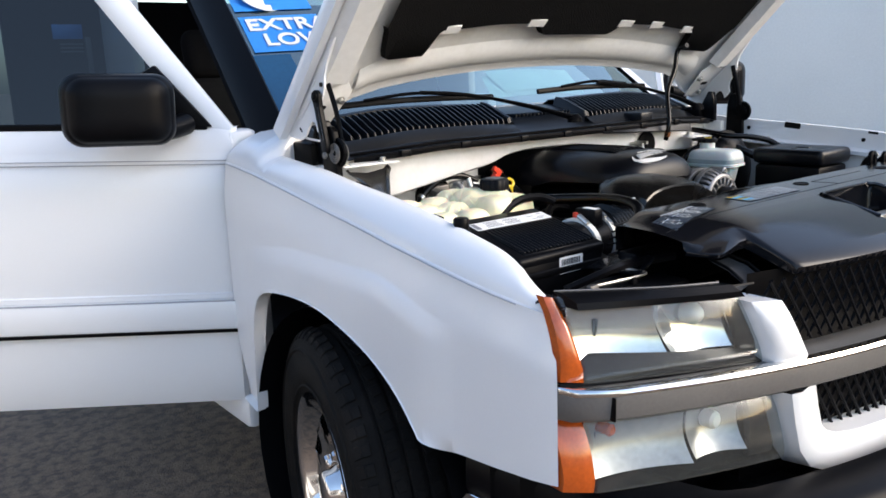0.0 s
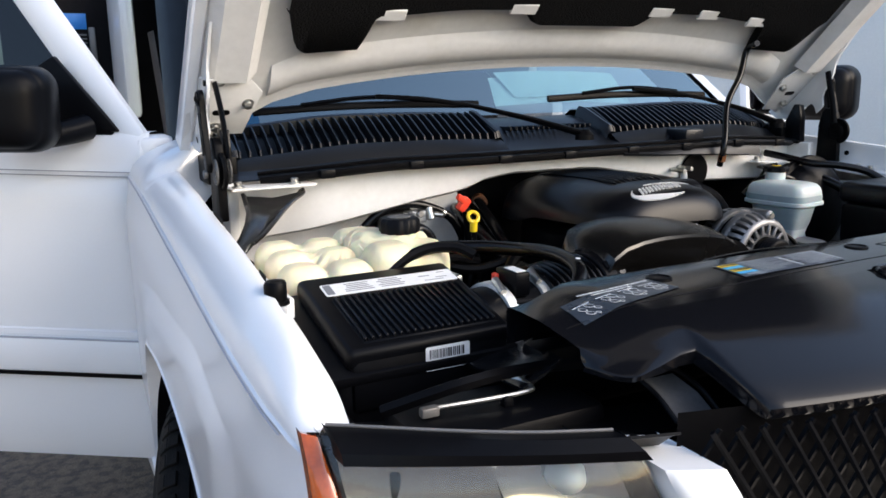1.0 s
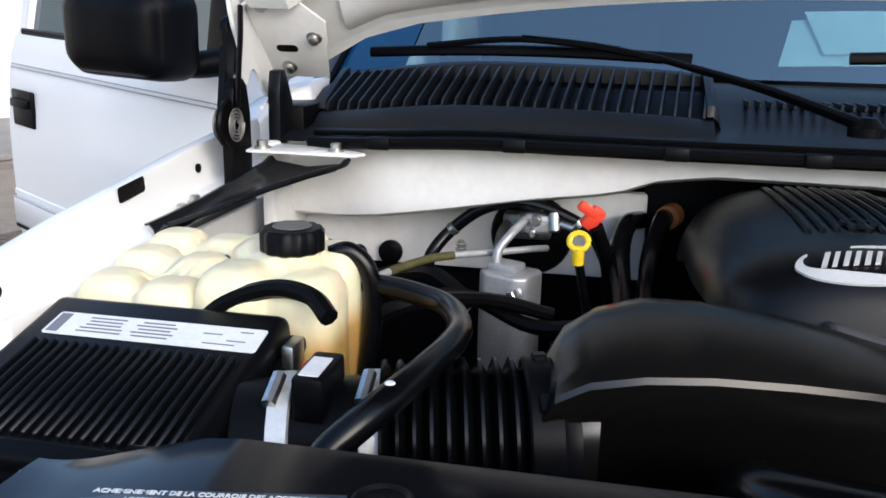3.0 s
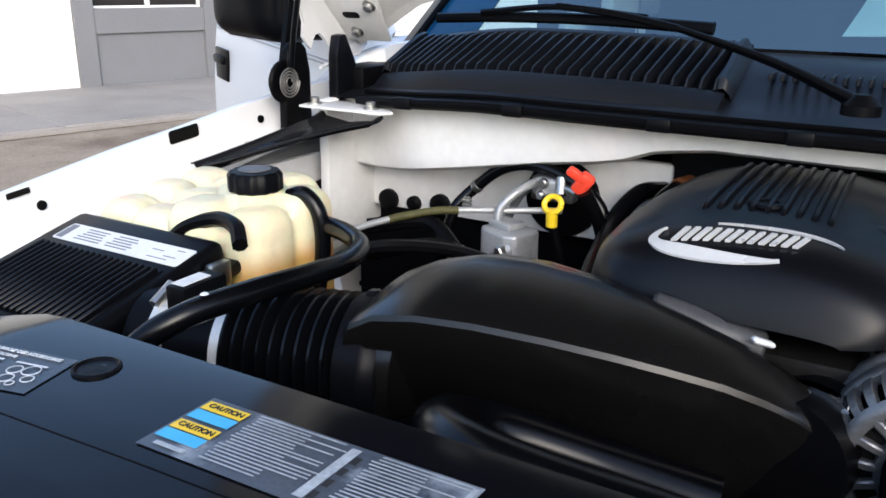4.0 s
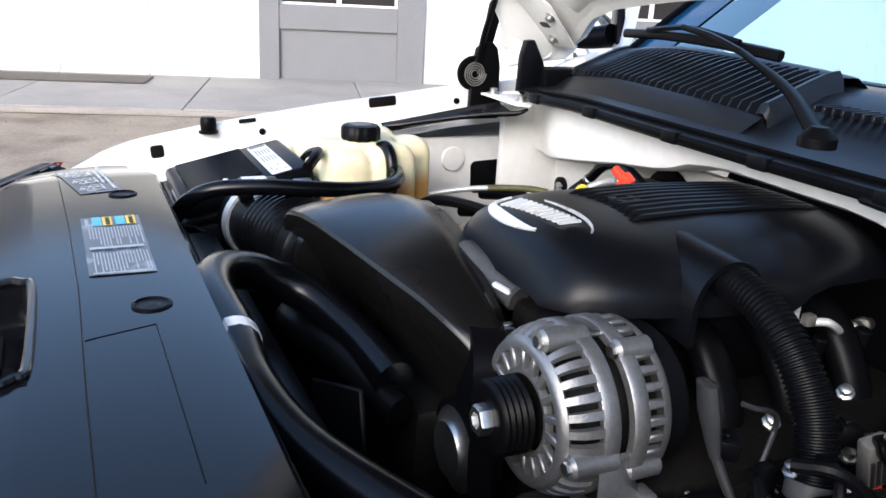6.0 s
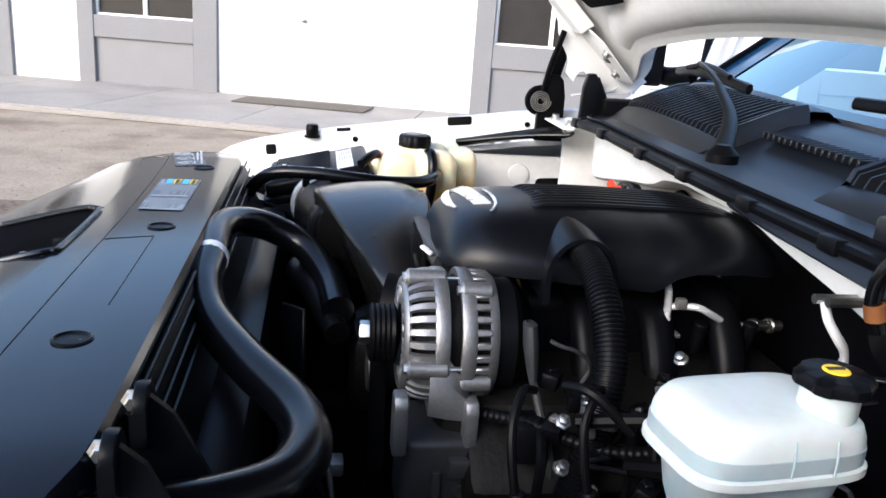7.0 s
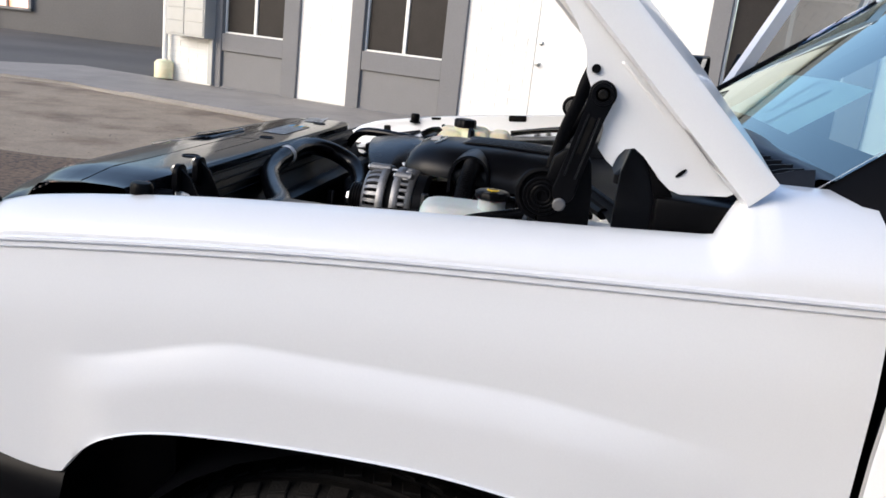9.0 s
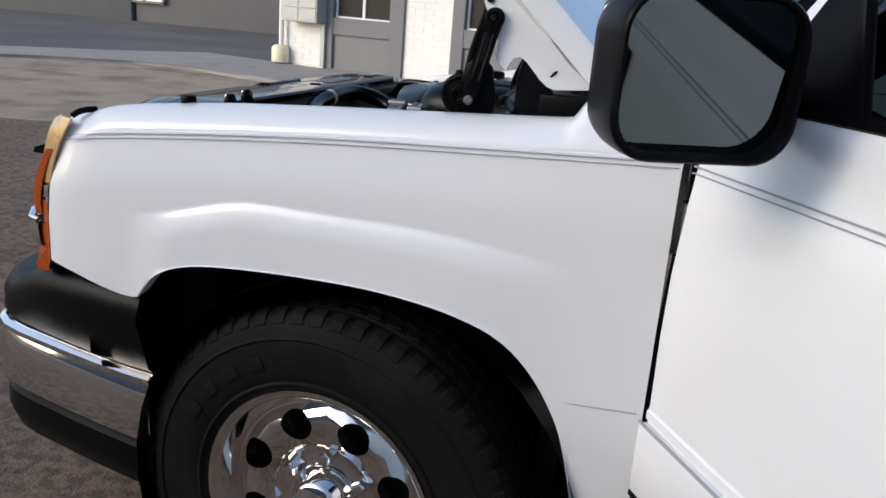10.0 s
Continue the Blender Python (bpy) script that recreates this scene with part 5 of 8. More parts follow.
    plate = [(2.50, 1.475), (2.545, 1.42), (2.560, 1.392), (2.562, 1.366), (2.572, 1.345), (2.590, 1.318), (2.594, 1.302), (2.588, 1.280), (2.600, 1.266), (2.610, 1.258), (2.613, 1.274), (2.620, 1.283), (2.632, 1.286), (2.645, 1.277), (2.665, 1.252), (2.680, 1.240), (2.693, 1.236), (2.747, 1.241), (2.775, 1.258), (2.56, 1.46)]
    part("hood_plate", prism(plate, 0.006, yz(-0.006), 0.0015), PAINT, h, "white hinge plate on the hood")
    part("plate_hole", prism([(2.690 + 0.0050 * math.cos(a) + 0.0028 * math.sin(a), 1.2620 + 0.0050 * math.sin(a) + 0.0028 * math.cos(a)) for a in np.linspace(0, 2 * math.pi, 17)[:-1]], 0.0015, yz(0.0003)), RUBBER, h, "dark oval hole")
    post = part("cowl_post", prism([(2.620, 1.17), (2.690, 1.17), (2.674, 1.238), (2.648, 1.284), (2.630, 1.282), (2.622, 1.25)], 0.020, yz(-0.050), 0.003), SATIN, truck, "black cowl end post")
    part("post_fin", prism([(2.650, 1.275), (2.664, 1.275), (2.700, 1.205), (2.672, 1.205)], 0.004, yz(-0.028), 0.001), RUBBER, post)
    part("cowl_foot", box(s * 0.80, 2.742, 1.200, 0.060, 0.15, 0.056, 0.006), RUBBER, post, "black cowl corner")
    # white flange with bolts under the hood
    fl = frame_of(hd(s * 0.795, 0.16, -0.040), (1, 0, 0), HD)
    part("flange", prism([(-0.05 * s, -0.10), (0.04 * s, -0.10), (0.05 * s, 0.06), (-0.02 * s, 0.09), (-0.075 * s, 0.02)][:: int(s)], 0.004, fl @ pose(0, 0, -0.001), 0.001), PAINT_IN, h, "white hinge flange")
    for bx, by in ((0.012, 0.055), (-0.05, -0.01), (0.008, -0.075)):
        part("flange_bolt", lathe([(0.012, 0), (0.012, 0.002), (0.008, 0.003), (0.008, 0.010), (0.006, 0.011)], 12, fl @ pose(s * bx, by, 0.003)), STEEL, h)
    part("flange_slot", prism(rounded(0.034, 0.014, 0.0065), 0.001, fl @ pose(s * 0.0, -0.035, 0.0030)), RUBBER, h)
    if s < 0:
        part("ground_wire", tube([fl @ Vector((s * -0.0, 0.06, 0.012)), fl @ Vector((s * 0.035, 0.062, 0.012)), fl @ Vector((s * 0.045, 0.0, 0.014)), fl @ Vector((s * 0.04, -0.11, 0.016)), side(2.60, 1.23, -0.03)], 0.003, 6), LABEL, h, "white ground wire")


hinge(1)
hinge(-1)
harness = part("hood_harness", tube([hd(0.53, 0.30, -0.03), (0.545, 2.60, 1.43), (0.515, 2.59, 1.365), (0.455, 2.57, 1.295), (0.412, 2.53, 1.215), (0.402, 2.526, 1.175), (0.404, 2.536, 1.145)], 0.0078, 10), HOSEBLACK, truck, "black wrapped lamp cable hanging from the hood")
part("orange_tape", tube([(0.4035, 2.527, 1.172), (0.4045, 2.531, 1.157)], 0.0098, 10, 3), COPPER, harness, "orange tape wrap")

# ---- cowl, wipers, firewall ----
def cowl_z(y):
    return ip(y, [(2.555, 1.200), (2.575, 1.205), (2.62, 1.210), (2.655, 1.216), (2.70, 1.235), (2.76, 1.262), (2.82, 1.272), (2.90, 1.270)])


def bow(x):
    return -0.03 * (1 - (x / 0.8) ** 2) + 0.02 + 0.045 * ease(abs(x), 0.62, 0.77)


rows = []
for y in (2.553, 2.56, 2.575, 2.60, 2.63, 2.655, 2.68, 2.70, 2.73, 2.76, 2.79, 2.82, 2.86, 2.90):
    rows.append([(x, y + bow(x), cowl_z(y) - 0.018 * ease(abs(x), 0.5, 0.8)) for x in np.linspace(-0.80, 0.80, 33)])
cowl = part("cowl", sheet(rows), COWLBLACK, truck, "black plastic cowl below the windscreen")


VENT = [(2.661, 0.016), (2.667, 0.027), (2.70, 0.026), (2.735, 0.025), (2.770, 0.025), (2.795, 0.025)]


def drop(x):
    return -0.018 * ease(abs(x), 0.5, 0.8)


def vent_frame(x0, x1):
    """Front wall, rear lip and rounded end walls round the open louvre field."""
    b = bmesh.new()
    front, lip = [], []
    for k in range(21):
        x = x0 + (x1 - x0) * k / 20
        f = math.sin(math.pi * min(1.0, max(0.0, 0.04 + 0.92 * k / 20))) ** 0.25
        o, d = bow(x), drop(x)
        front.append([(x, 2.620 + o, cowl_z(2.620) + d - 0.002), (x, 2.630 + o, cowl_z(2.630) + d + 0.005 * f), (x, 2.656 + o, cowl_z(2.656) + d + 0.022 * f), (x, 2.662 + o, cowl_z(2.662) + d + 0.021 * f), (x, 2.664 + o, cowl_z(2.664) + d - 0.004)])
        lip.append([(x, 2.793 + o, cowl_z(2.793) + d - 0.004), (x, 2.794 + o, cowl_z(2.794) + d + 0.026 * f), (x, 2.802 + o, cowl_z(2.802) + d + 0.029 * f), (x, 2.832 + o, cowl_z(2.832) + d + 0.024 * f), (x, 2.86 + o, cowl_z(2.86) + d - 0.002)])
    sheet(front, b)
    sheet(lip, b)
    for x, sg in ((x0, -1), (x1, 1)):
        sheet([[(x - sg * 0.010, y + bow(x), cowl_z(y) + drop(x) - 0.003), (x - sg * 0.010, y + bow(x), cowl_z(y) + drop(x) + 1.1 * dz), (x - sg * 0.002, y + bow(x), cowl_z(y) + drop(x) + 1.15 * dz), (x + sg * 0.006, y + bow(x), cowl_z(y) + drop(x) + 0.7 * dz), (x + sg * 0.012, y + bow(x), cowl_z(y) + drop(x) - 0.003)] for y, dz in VENT], b)
    return b


fin_data = None
for x0, x1 in ((-0.765, -0.165), (0.15, 0.77)):
    vent = part("vent_frame", vent_frame(x0, x1), COWLBLACK, cowl, "raised black rim round the louvres")
    floor_rows = [[(x, y + bow(x), cowl_z(y) + drop(x) + 0.002) for y in (2.664, 2.70, 2.75, 2.795)] for x in np.linspace(x0 + 0.006, x1 - 0.006, 17)]
    part("vent_opening", sheet(floor_rows), RUBBER, vent, "dark open vent")
    n = 30
    for k in range(n):
        x = x0 + (x1 - x0) * (k + 0.7) / (n + 0.4)
        if fin_data is None:
            b = bmesh.new()
            sheet([[(-0.0022 + sh, y, cowl_z(y) + 0.001), (-0.0016 + sh, y, cowl_z(y) + dz), (0.0016 + sh, y, cowl_z(y) + dz), (0.0022 + sh, y, cowl_z(y) + 0.001)] for (y, dz), sh in zip(VENT, (0.0, 0.001, 0.004, 0.008, 0.011, 0.012))], b)
            ob = part("louvre", b, COWLBLACK, cowl)
            fin_data = ob.data
        else:
            ob = new("louvre", fin_data)
            ob.parent = cowl
        ob.location = (x, bow(x), drop(x))
for k in range(16):
    x = -0.115 + 0.23 * k / 15
    part("grate_bar", box(x, 2.735 + bow(x), 1.252, 0.005, 0.075, 0.010, 0.001, 1), COWLBLACK, cowl)
part("cowl_step", box(0.352, 2.612 + bow(0.35), 1.222, 0.060, 0.075, 0.030, 0.006), COWLBLACK, cowl, "raised block behind the seal")
seal = part("cowl_seal", tube([(x, 2.556 + bow(x), 1.197 - 0.018 * ease(abs(x), 0.5, 0.8)) for x in np.linspace(-0.74, 0.74, 13)], 0.0085, 8, 3), RUBBER, truck, "black rubber hood seal")
part("seal_lip", tube([(x, 2.576 + bow(x), 1.209 - 0.018 * ease(abs(x), 0.5, 0.8)) for x in np.linspace(-0.74, 0.74, 13)], 0.004, 6, 3), RUBBER, seal)
for x in (-0.62, -0.43, -0.22, -0.05, 0.13, 0.30, 0.48, 0.64):
    part("seal_clip", box(x, 2.552 + bow(x), 1.198 - 0.018 * ease(abs(x), 0.5, 0.8), 0.032, 0.016, 0.018, 0.003), PLASTIC, seal, "black push clip")


def wiper(px, tips, blade):
    w = part("wiper", lathe([(0.022, 0), (0.022, 0.012), (0.014, 0.020), (0.010, 0.024)], 16, pose(px[0], px[1], px[2] - 0.012)), PLASTIC, truck, "black windscreen wiper")
    a, b2, c = (Vector(p) for p in tips)
    part("arm", tube([px, a, b2], (0.014, 0.008), 10, flat=0.6), PLASTIC, w, "black wiper arm")
    part("arm_rod", tube([b2, (b2 + c) / 2 + Vector((0, 0, 0.004)), c], 0.0055, 8), PLASTIC, w)
    p, q2 = (Vector(v) for v in blade)
    part("blade", tube([p, (p * 2 + q2) / 3 + Vector((0, 0, 0.006)), (p + q2 * 2) / 3 + Vector((0, 0, 0.006)), q2], 0.0055, 8, flat=1.6), RUBBER, w, "black wiper blade")
    part("bridge", tube([p.lerp(q2, 0.2) + Vector((0, -0.004, 0.012)), p.lerp(q2, 0.5) + Vector((0, -0.006, 0.024)), p.lerp(q2, 0.8) + Vector((0, -0.004, 0.012))], 0.005, 6), PLASTIC, w)


wiper((0.007, 2.565, 1.240), ((-0.103, 2.625, 1.277), (-0.24, 2.67, 1.312), (-0.443, 2.726, 1.336)), ((-0.70, 2.80, 1.308), (-0.198, 2.70, 1.312)))
wiper((0.72, 2.64, 1.235), ((0.63, 2.67, 1.272), (0.50, 2.69, 1.306), (0.27, 2.715, 1.338)), ((0.02, 2.735, 1.318), (0.52, 2.72, 1.316)))

# firewall: pale upper channel, recess and dark lower wall
rows = []
for x in np.linspace(-0.80, 0.80, 41):
    low = ip(x, [(-0.80, 1.056), (-0.73, 1.056), (-0.55, 1.085), (-0.40, 1.112), (-0.29, 1.127), (-0.25, 1.145), (-0.17, 1.157), (0.06, 1.155), (0.125, 1.142), (0.21, 1.129), (0.255, 1.122), (0.34, 1.104), (0.41, 1.098), (0.60, 1.090), (0.80, 1.085)])
    y = 2.585 + bow(x) + 0.012
    rows.append([(x, y - 0.02, 1.195 - 0.018 * ease(abs(x), 0.5, 0.8)), (x, y, 1.188 - 0.018 * ease(abs(x), 0.5, 0.8)), (x, y + 0.003, low + 0.02), (x, y + 0.008, low + 0.006), (x, y + 0.02, low), (x, y + 0.13, low - 0.004)])
fw = part("firewall", sheet(rows), PAINT_IN, truck, "pale painted firewall channel")
flange = []
for x in np.linspace(0.10, 0.56, 21):
    low_by = ip(x, [(0.10, 0.001), (0.20, 0.007), (0.30, 0.011), (0.40, 0.016), (0.50, 0.023), (0.60, 0.028)])
    y, z = 2.556 + bow(x), 1.192 - 0.018 * ease(x, 0.5, 0.8)
    flange.append([(x, y + 0.004, z + 0.004), (x, y - 0.001, z), (x, y - 0.006, z - 0.5 * low_by), (x, y - 0.009, z - low_by), (x, y - 0.007, z - low_by - 0.002)])
part("cowl_flange", shell(flange, 0.003), COWLBLACK, cowl, "black flange below the hood seal")
part("recess_panel", box(-0.54, 2.735, 1.040, 0.60, 0.02, 0.14, 0.006), PAINT_IN, fw, "pale recessed firewall panel")
part("lower_wall", box(-0.54, 2.755, 0.85, 0.60, 0.02, 0.30), PLASTIC, fw)
part("lower_wall", box(0.28, 2.74, 0.80, 1.05, 0.02, 0.70), PLASTIC, fw, "black insulated lower firewall")
part("lower_wall", box(0, 2.76, 0.62, 1.62, 0.02, 0.3), PLASTIC, fw)
for s in (-1, 1):
    part("side_wall", box(s * 0.80, 2.67, 1.06, 0.02, 0.16, 0.24, 0.004), PAINT_IN, fw)
    plate = pose(-0.735, 2.568, 1.172, 0, 0, -4) if s < 0 else pose(0.636, 2.562, 1.137, 0, 4, -3)
    pl = part("corner_plate", prism([(-0.075, -0.03), (0.085, -0.022), (0.095, 0.0), (0.06, 0.03), (-0.06, 0.045), (-0.085, 0.02)], 0.004, plate @ Matrix.Diagonal((-s, 1, 1, 1)), 0.001), PAINT_IN, truck, "white cowl corner plate")
    for dx, dy in ((-0.05, 0.01), (0.06, 0.0)):
        part("bolt", lathe([(0.012, 0), (0.012, 0.003), (0.008, 0.004), (0.008, 0.011), (0.006, 0.012)], 12, plate @ pose(-dx if s < 0 else -1.3 * dx, -0.008 + dy, 0.004)), STEEL, pl)
    if s > 0:
        continue
    rows = []
    for f, y, z, x0, x1 in ((0.0, 2.572, 1.158, 0.790, 0.668), (0.12, 2.556, 1.152, 0.792, 0.672), (0.3, 2.52, 1.146, 0.798, 0.700), (0.5, 2.47, 1.136, 0.806, 0.735), (0.7, 2.42, 1.124, 0.822, 0.768), (0.88, 2.375, 1.112, 0.842, 0.800), (1.0, 2.345, 1.104, 0.858, 0.826)):
        mid = (x0 + x1) / 2
        rows.append([(s * x0, y, z + 0.006), (s * (x0 - 0.006), y, z + 0.007), (s * (x0 - 0.012), y, z), (s * mid, y - 0.004, z - 0.006), (s * (x1 + 0.012), y, z), (s * (x1 + 0.006), y, z + 0.007), (s * x1, y, z + 0.006)])
    br = part("brace", shell(rows, 0.003), GLOSSY, truck, "black pressed fender brace")
    part("brace_lip", tube([r[-1] for r in rows], 0.0035, 8), GLOSSY, br)
for x, z, r in ((-0.755, 0.985, 0.020), (-0.70, 0.985, 0.014), (-0.645, 0.99, 0.02)):
    part("grommet", lathe([(r, 0), (r, -0.008), (r * 0.6, -0.012), (r * 0.3, -0.012)], 16, frame_of((x, 2.724, z), (1, 0, 0), (0, 0, 1)) @ pose(0, 0, 0, 180)), RUBBER, fw, "black rubber grommet")
part("side_opening", prism(rounded(0.135, 0.070, 0.012), 0.002, frame_of((-0.8375, 2.612, 0.996), (0, 1, 0.05), (0, 0, 1)), 0.0005), RUBBER, fw, "dark opening in the inner fender")
part("fender_plug", lathe([(0.026, 0), (0.024, -0.006), (0.012, -0.008), (0.0, -0.008)], 18, frame_of((-0.838, 2.50, 1.035), (0, 1, 0), (0, 0, 1)) @ pose(0, 0, 0, 180)), PAINT_IN, fw, "pale round plug")
part("firewall_plug", lathe([(0.045, 0), (0.042, 0.004), (0.02, 0.006), (0.0, 0.006)], 24, frame_of((0.370, 2.592 + bow(0.370), 1.130), (1, 0, 0), (0, 0, 1))), RUBBER, fw, "black rubber firewall plug")

# ---- engine bay ----
part("bay_floor", box(0, 2.2, 0.45, 1.5, 1.2, 0.04), RUBBER, truck, "dark splash shield")
part("frame_rail", box(0.50, 2.2, 0.55, 0.09, 1.3, 0.16, 0.01), GRIME, truck, "dark frame rail")
part("frame_rail", box(-0.50, 2.2, 0.55, 0.09, 1.3, 0.16, 0.01), GRIME, truck, "dark frame rail")


def loft(sections, n=20, power=3.0):
    """Rounded tubes of changing section: centre, half sizes, per section along an axis."""
    rows = []
    for c, a, b in sections:
        row = []
        for k in range(n):
            t = 2 * math.pi * k / n
            cs, sn = math.cos(t), math.sin(t)
            row.append(Vector(c) + Vector(a) * (abs(cs) ** (2 / power) * math.copysign(1, cs)) + Vector(b) * (abs(sn) ** (2 / power) * math.copysign(1, sn)))
        rows.append(row)
    b = sheet(rows, closed=True)
    vs = list(b.verts)
    b.faces.new(vs[:n])
    b.faces.new(vs[-n:])
    return b


# radiator cover
def cover_front(x):
    nose = front_y(x) + 0.035 + 0.050 * ease(abs(x), 0.59, 0.637) ** 2
    if x < -0.50:  # the passenger corner is cut back beside the scoop
        cut = ip(-x, [(0.50, 1.657), (0.54, 1.655), (0.587, 1.644), (0.610, 1.642), (0.622, 1.650), (0.631, 1.668), (0.637, 1.695)])
        nose += (cut - nose) * ease(-x, 0.502, 0.516)
    return nose


def cover_top(x, y):
    e = ease(abs(x), 0.52, 0.63)
    f = cover_front(x)
    dip = 0.080 * ease(x, -0.134, -0.122) * (1 - ease(x, 0.082, 0.094)) * (1 - ease(y, 1.722, 1.734))
    d = max(0.012, 1.70 - f)
    up = ease(-x, 0.502, 0.516)
    return -dip + ip(y, [(f, 1.034 - 0.01 * e + 0.040 * up), (f + 0.05 * d, 1.043 - 0.012 * e + 0.034 * up), (f + 0.45 * d, 1.070 - 0.020 * e + 0.018 * up), (f + 0.75 * d, 1.089 - 0.020 * e + 0.005 * up), (1.70, 1.0975 - 0.017 * e), (1.73, 1.101 - 0.015 * e), (1.78, 1.1045 - 0.012 * e), (1.86 - 0.03 * e, 1.106 - 0.012 * e), (1.8815 - 0.03 * e, 1.1045 - 0.012 * e), (1.886 - 0.03 * e, 1.099 - 0.012 * e)])


rows = []
for x in sorted({*np.linspace(-0.60, 0.60, 41), *[v * k for v in (-1, 1) for k in (0.61, 0.62, 0.628, 0.634, 0.637)], -0.500, -0.504, -0.507, -0.509, -0.512, -0.517, -0.134, -0.130, -0.126, -0.122, 0.082, 0.086, 0.09, 0.094}):
    e = ease(abs(x), 0.52, 0.63)
    f = cover_front(x)
    ys = [1.886 - 0.03 * e, 1.8815 - 0.03 * e, 1.872 - 0.03 * e, *np.linspace(1.84, 1.745, 6), 1.734, 1.730, 1.726, 1.722, *[f + k * (max(1.70, f + 0.012) - f) for k in (1.0, 0.75, 0.6, 0.45, 0.25, 0.05, 0.0)]]
    rows.append([(x, 1.884 - 0.03 * e, 1.045)] + [(x, y, cover_top(x, y)) for y in ys] + [(x, f + 0.004, 1.022 + 0.036 * ease(-x, 0.502, 0.516))])
cover = part("radiator_cover", sheet(rows), COVER, truck, "smooth satin black radiator top cover")
for pts in ([(0.26, 1.832), (0.019, 1.829), (0.034, 1.774)], [(-0.62, 1.752), (-0.30, 1.766), (-0.08, 1.772), (0.12, 1.772), (0.433, 1.775), (0.62, 1.765)]):
    line = [Vector(a).lerp(Vector(b), k / 8) for a, b in zip(pts, pts[1:]) for k in range(9)]
    part("seam", tube([(p.x, p.y, cover_top(p.x, p.y)) for p in line], 0.0007, 5, straight=True), RUBBER, cover, "fine dark seam line")
for x, y in ((-0.025, 1.830), (-0.415, 1.832), (0.345, 1.822)):
    part("push_clip", lathe([(0.0175, 0), (0.0175, 0.0018), (0.0155, 0.0026), (0.0135, 0.0008), (0.006, 0.0006), (0.0, 0.0016)], 22, pose(x, y, cover_top(x, y) - 0.0005)), PLASTIC, cover, "round push clip")
rim_pts = [(-0.133, 1.60), (-0.131, 1.70), (-0.122, 1.724), (-0.10, 1.733), (0.06, 1.733), (0.082, 1.724), (0.091, 1.70), (0.093, 1.60)]
pk = part("pocket_rim", tube([(x, y, cover_top(x * 1.04, max(y, 1.735) if y > 1.72 else y) + 0.001) for x, y in rim_pts], 0.004, 8), GLOSSY, cover, "glossy rim of the latch pocket")
part("latch", box(-0.02, 1.655, 1.045, 0.10, 0.03, 0.02, 0.005), STEEL, pk, "steel hood latch")
part("latch_lip", box(-0.02, 1.70, 1.049, 0.19, 0.012, 0.010, 0.003), GLOSSY, pk)
part("air_scoop", loft([((0.55, 1.66, 1.03), (0.055, 0, 0), (0, 0.03, 0.02)), ((0.535, 1.62, 1.015), (0.05, 0, 0), (0, 0.02, 0.025)), ((0.52, 1.59, 0.99), (0.045, 0, 0), (0, 0.01, 0.03))], 16), GLOSSY, cover, "black rubber scoop end")


def flat_label(name, cx, cy, cz, w, h, rz, parent, material, label, tilt=0.0):
    return part(name, prism(rounded(w, h, 0.004, 3), 0.0008, pose(cx, cy, cz, tilt, 0, rz)), material, parent, label), pose(cx, cy, cz + 0.0010, tilt, 0, rz)


def bars(parent, m, rows, material, name="print_line"):
    b = bmesh.new()
    for x, y, w, h in rows:
        prism([(x - w / 2, y - h / 2), (x + w / 2, y - h / 2), (x + w / 2, y + h / 2), (x - w / 2, y + h / 2)], 0.0004, m, bm=b)
    return tagged(part(name, b, material, parent, smooth=0), kind="stuff")


def drape(quad, u, v, lift=0.0012):
    """A place on the cover inside a four-cornered patch."""
    (ax, ay), (bx, by), (cx, cy), (dx, dy) = quad
    x = (ax * (1 - u) + bx * u) * (1 - v) + (dx * (1 - u) + cx * u) * v
    y = (ay * (1 - u) + by * u) * (1 - v) + (dy * (1 - u) + cy * u) * v
    return Vector((x, y, cover_top(x, y) + lift))


def draped(quad, rects, material, parent, name, label="", lift=0.0020, n=1):
    b = bmesh.new()
    for u, v, w, h in rects:
        sheet([[drape(quad, u + w * i / n, v + h * j / n, lift) for j in range(n + 1)] for i in range(n + 1)], b)
    return tagged(part(name, b, material, parent, label, smooth=0), label, kind="stuff" if len(rects) > 4 else "")


rng = random.Random(3)
CQ = [(-0.313, 1.779), (-0.113, 1.782), (-0.109, 1.843), (-0.311, 1.842)]
lb = draped(CQ, [(0, 0, 1, 1)], LABEL_GREY, cover, "caution_label", "scuffed printed caution label", 0.0010, 10)
draped(CQ, [(0.015, 0.76, 0.17, 0.16), (0.015, 0.36, 0.17, 0.16)], YELLOW, lb, "yellow_box")
draped(CQ, [(0.015, 0.58, 0.17, 0.16), (0.015, 0.18, 0.17, 0.16)], SKYBLUE, lb, "blue_box")
for v in (0.84, 0.44):
    p = drape(CQ, 0.105, v, 0.0024)
    words("CAUTION", 0.0064, Matrix.Translation(p), INK, lb, "caution_word", 0.0002)
for u0, u1 in ((0.215, 0.56), (0.66, 0.97)):
    draped(CQ, [(u0 + rng.uniform(0, 0.02), 0.935 - 0.052 * k, (u1 - u0) * rng.choice((1.0, 0.96, 0.9, 0.6)), 0.020) for k in range(17)], LABEL_PRINT, lb, "print_block")
for strip in ((0.575, 0.07, 0.035, 0.86), (0.975, 0.06, 0.018, 0.88), (0.05, 0.06, 0.12, 0.06)):
    draped(CQ, [strip], LABEL_PRINT, lb, "pale_column")
for k in range(4):
    draped(CQ, [(0.615, 0.10 + 0.2 * k, 0.022, 0.12)], INK, lb, "smudge")
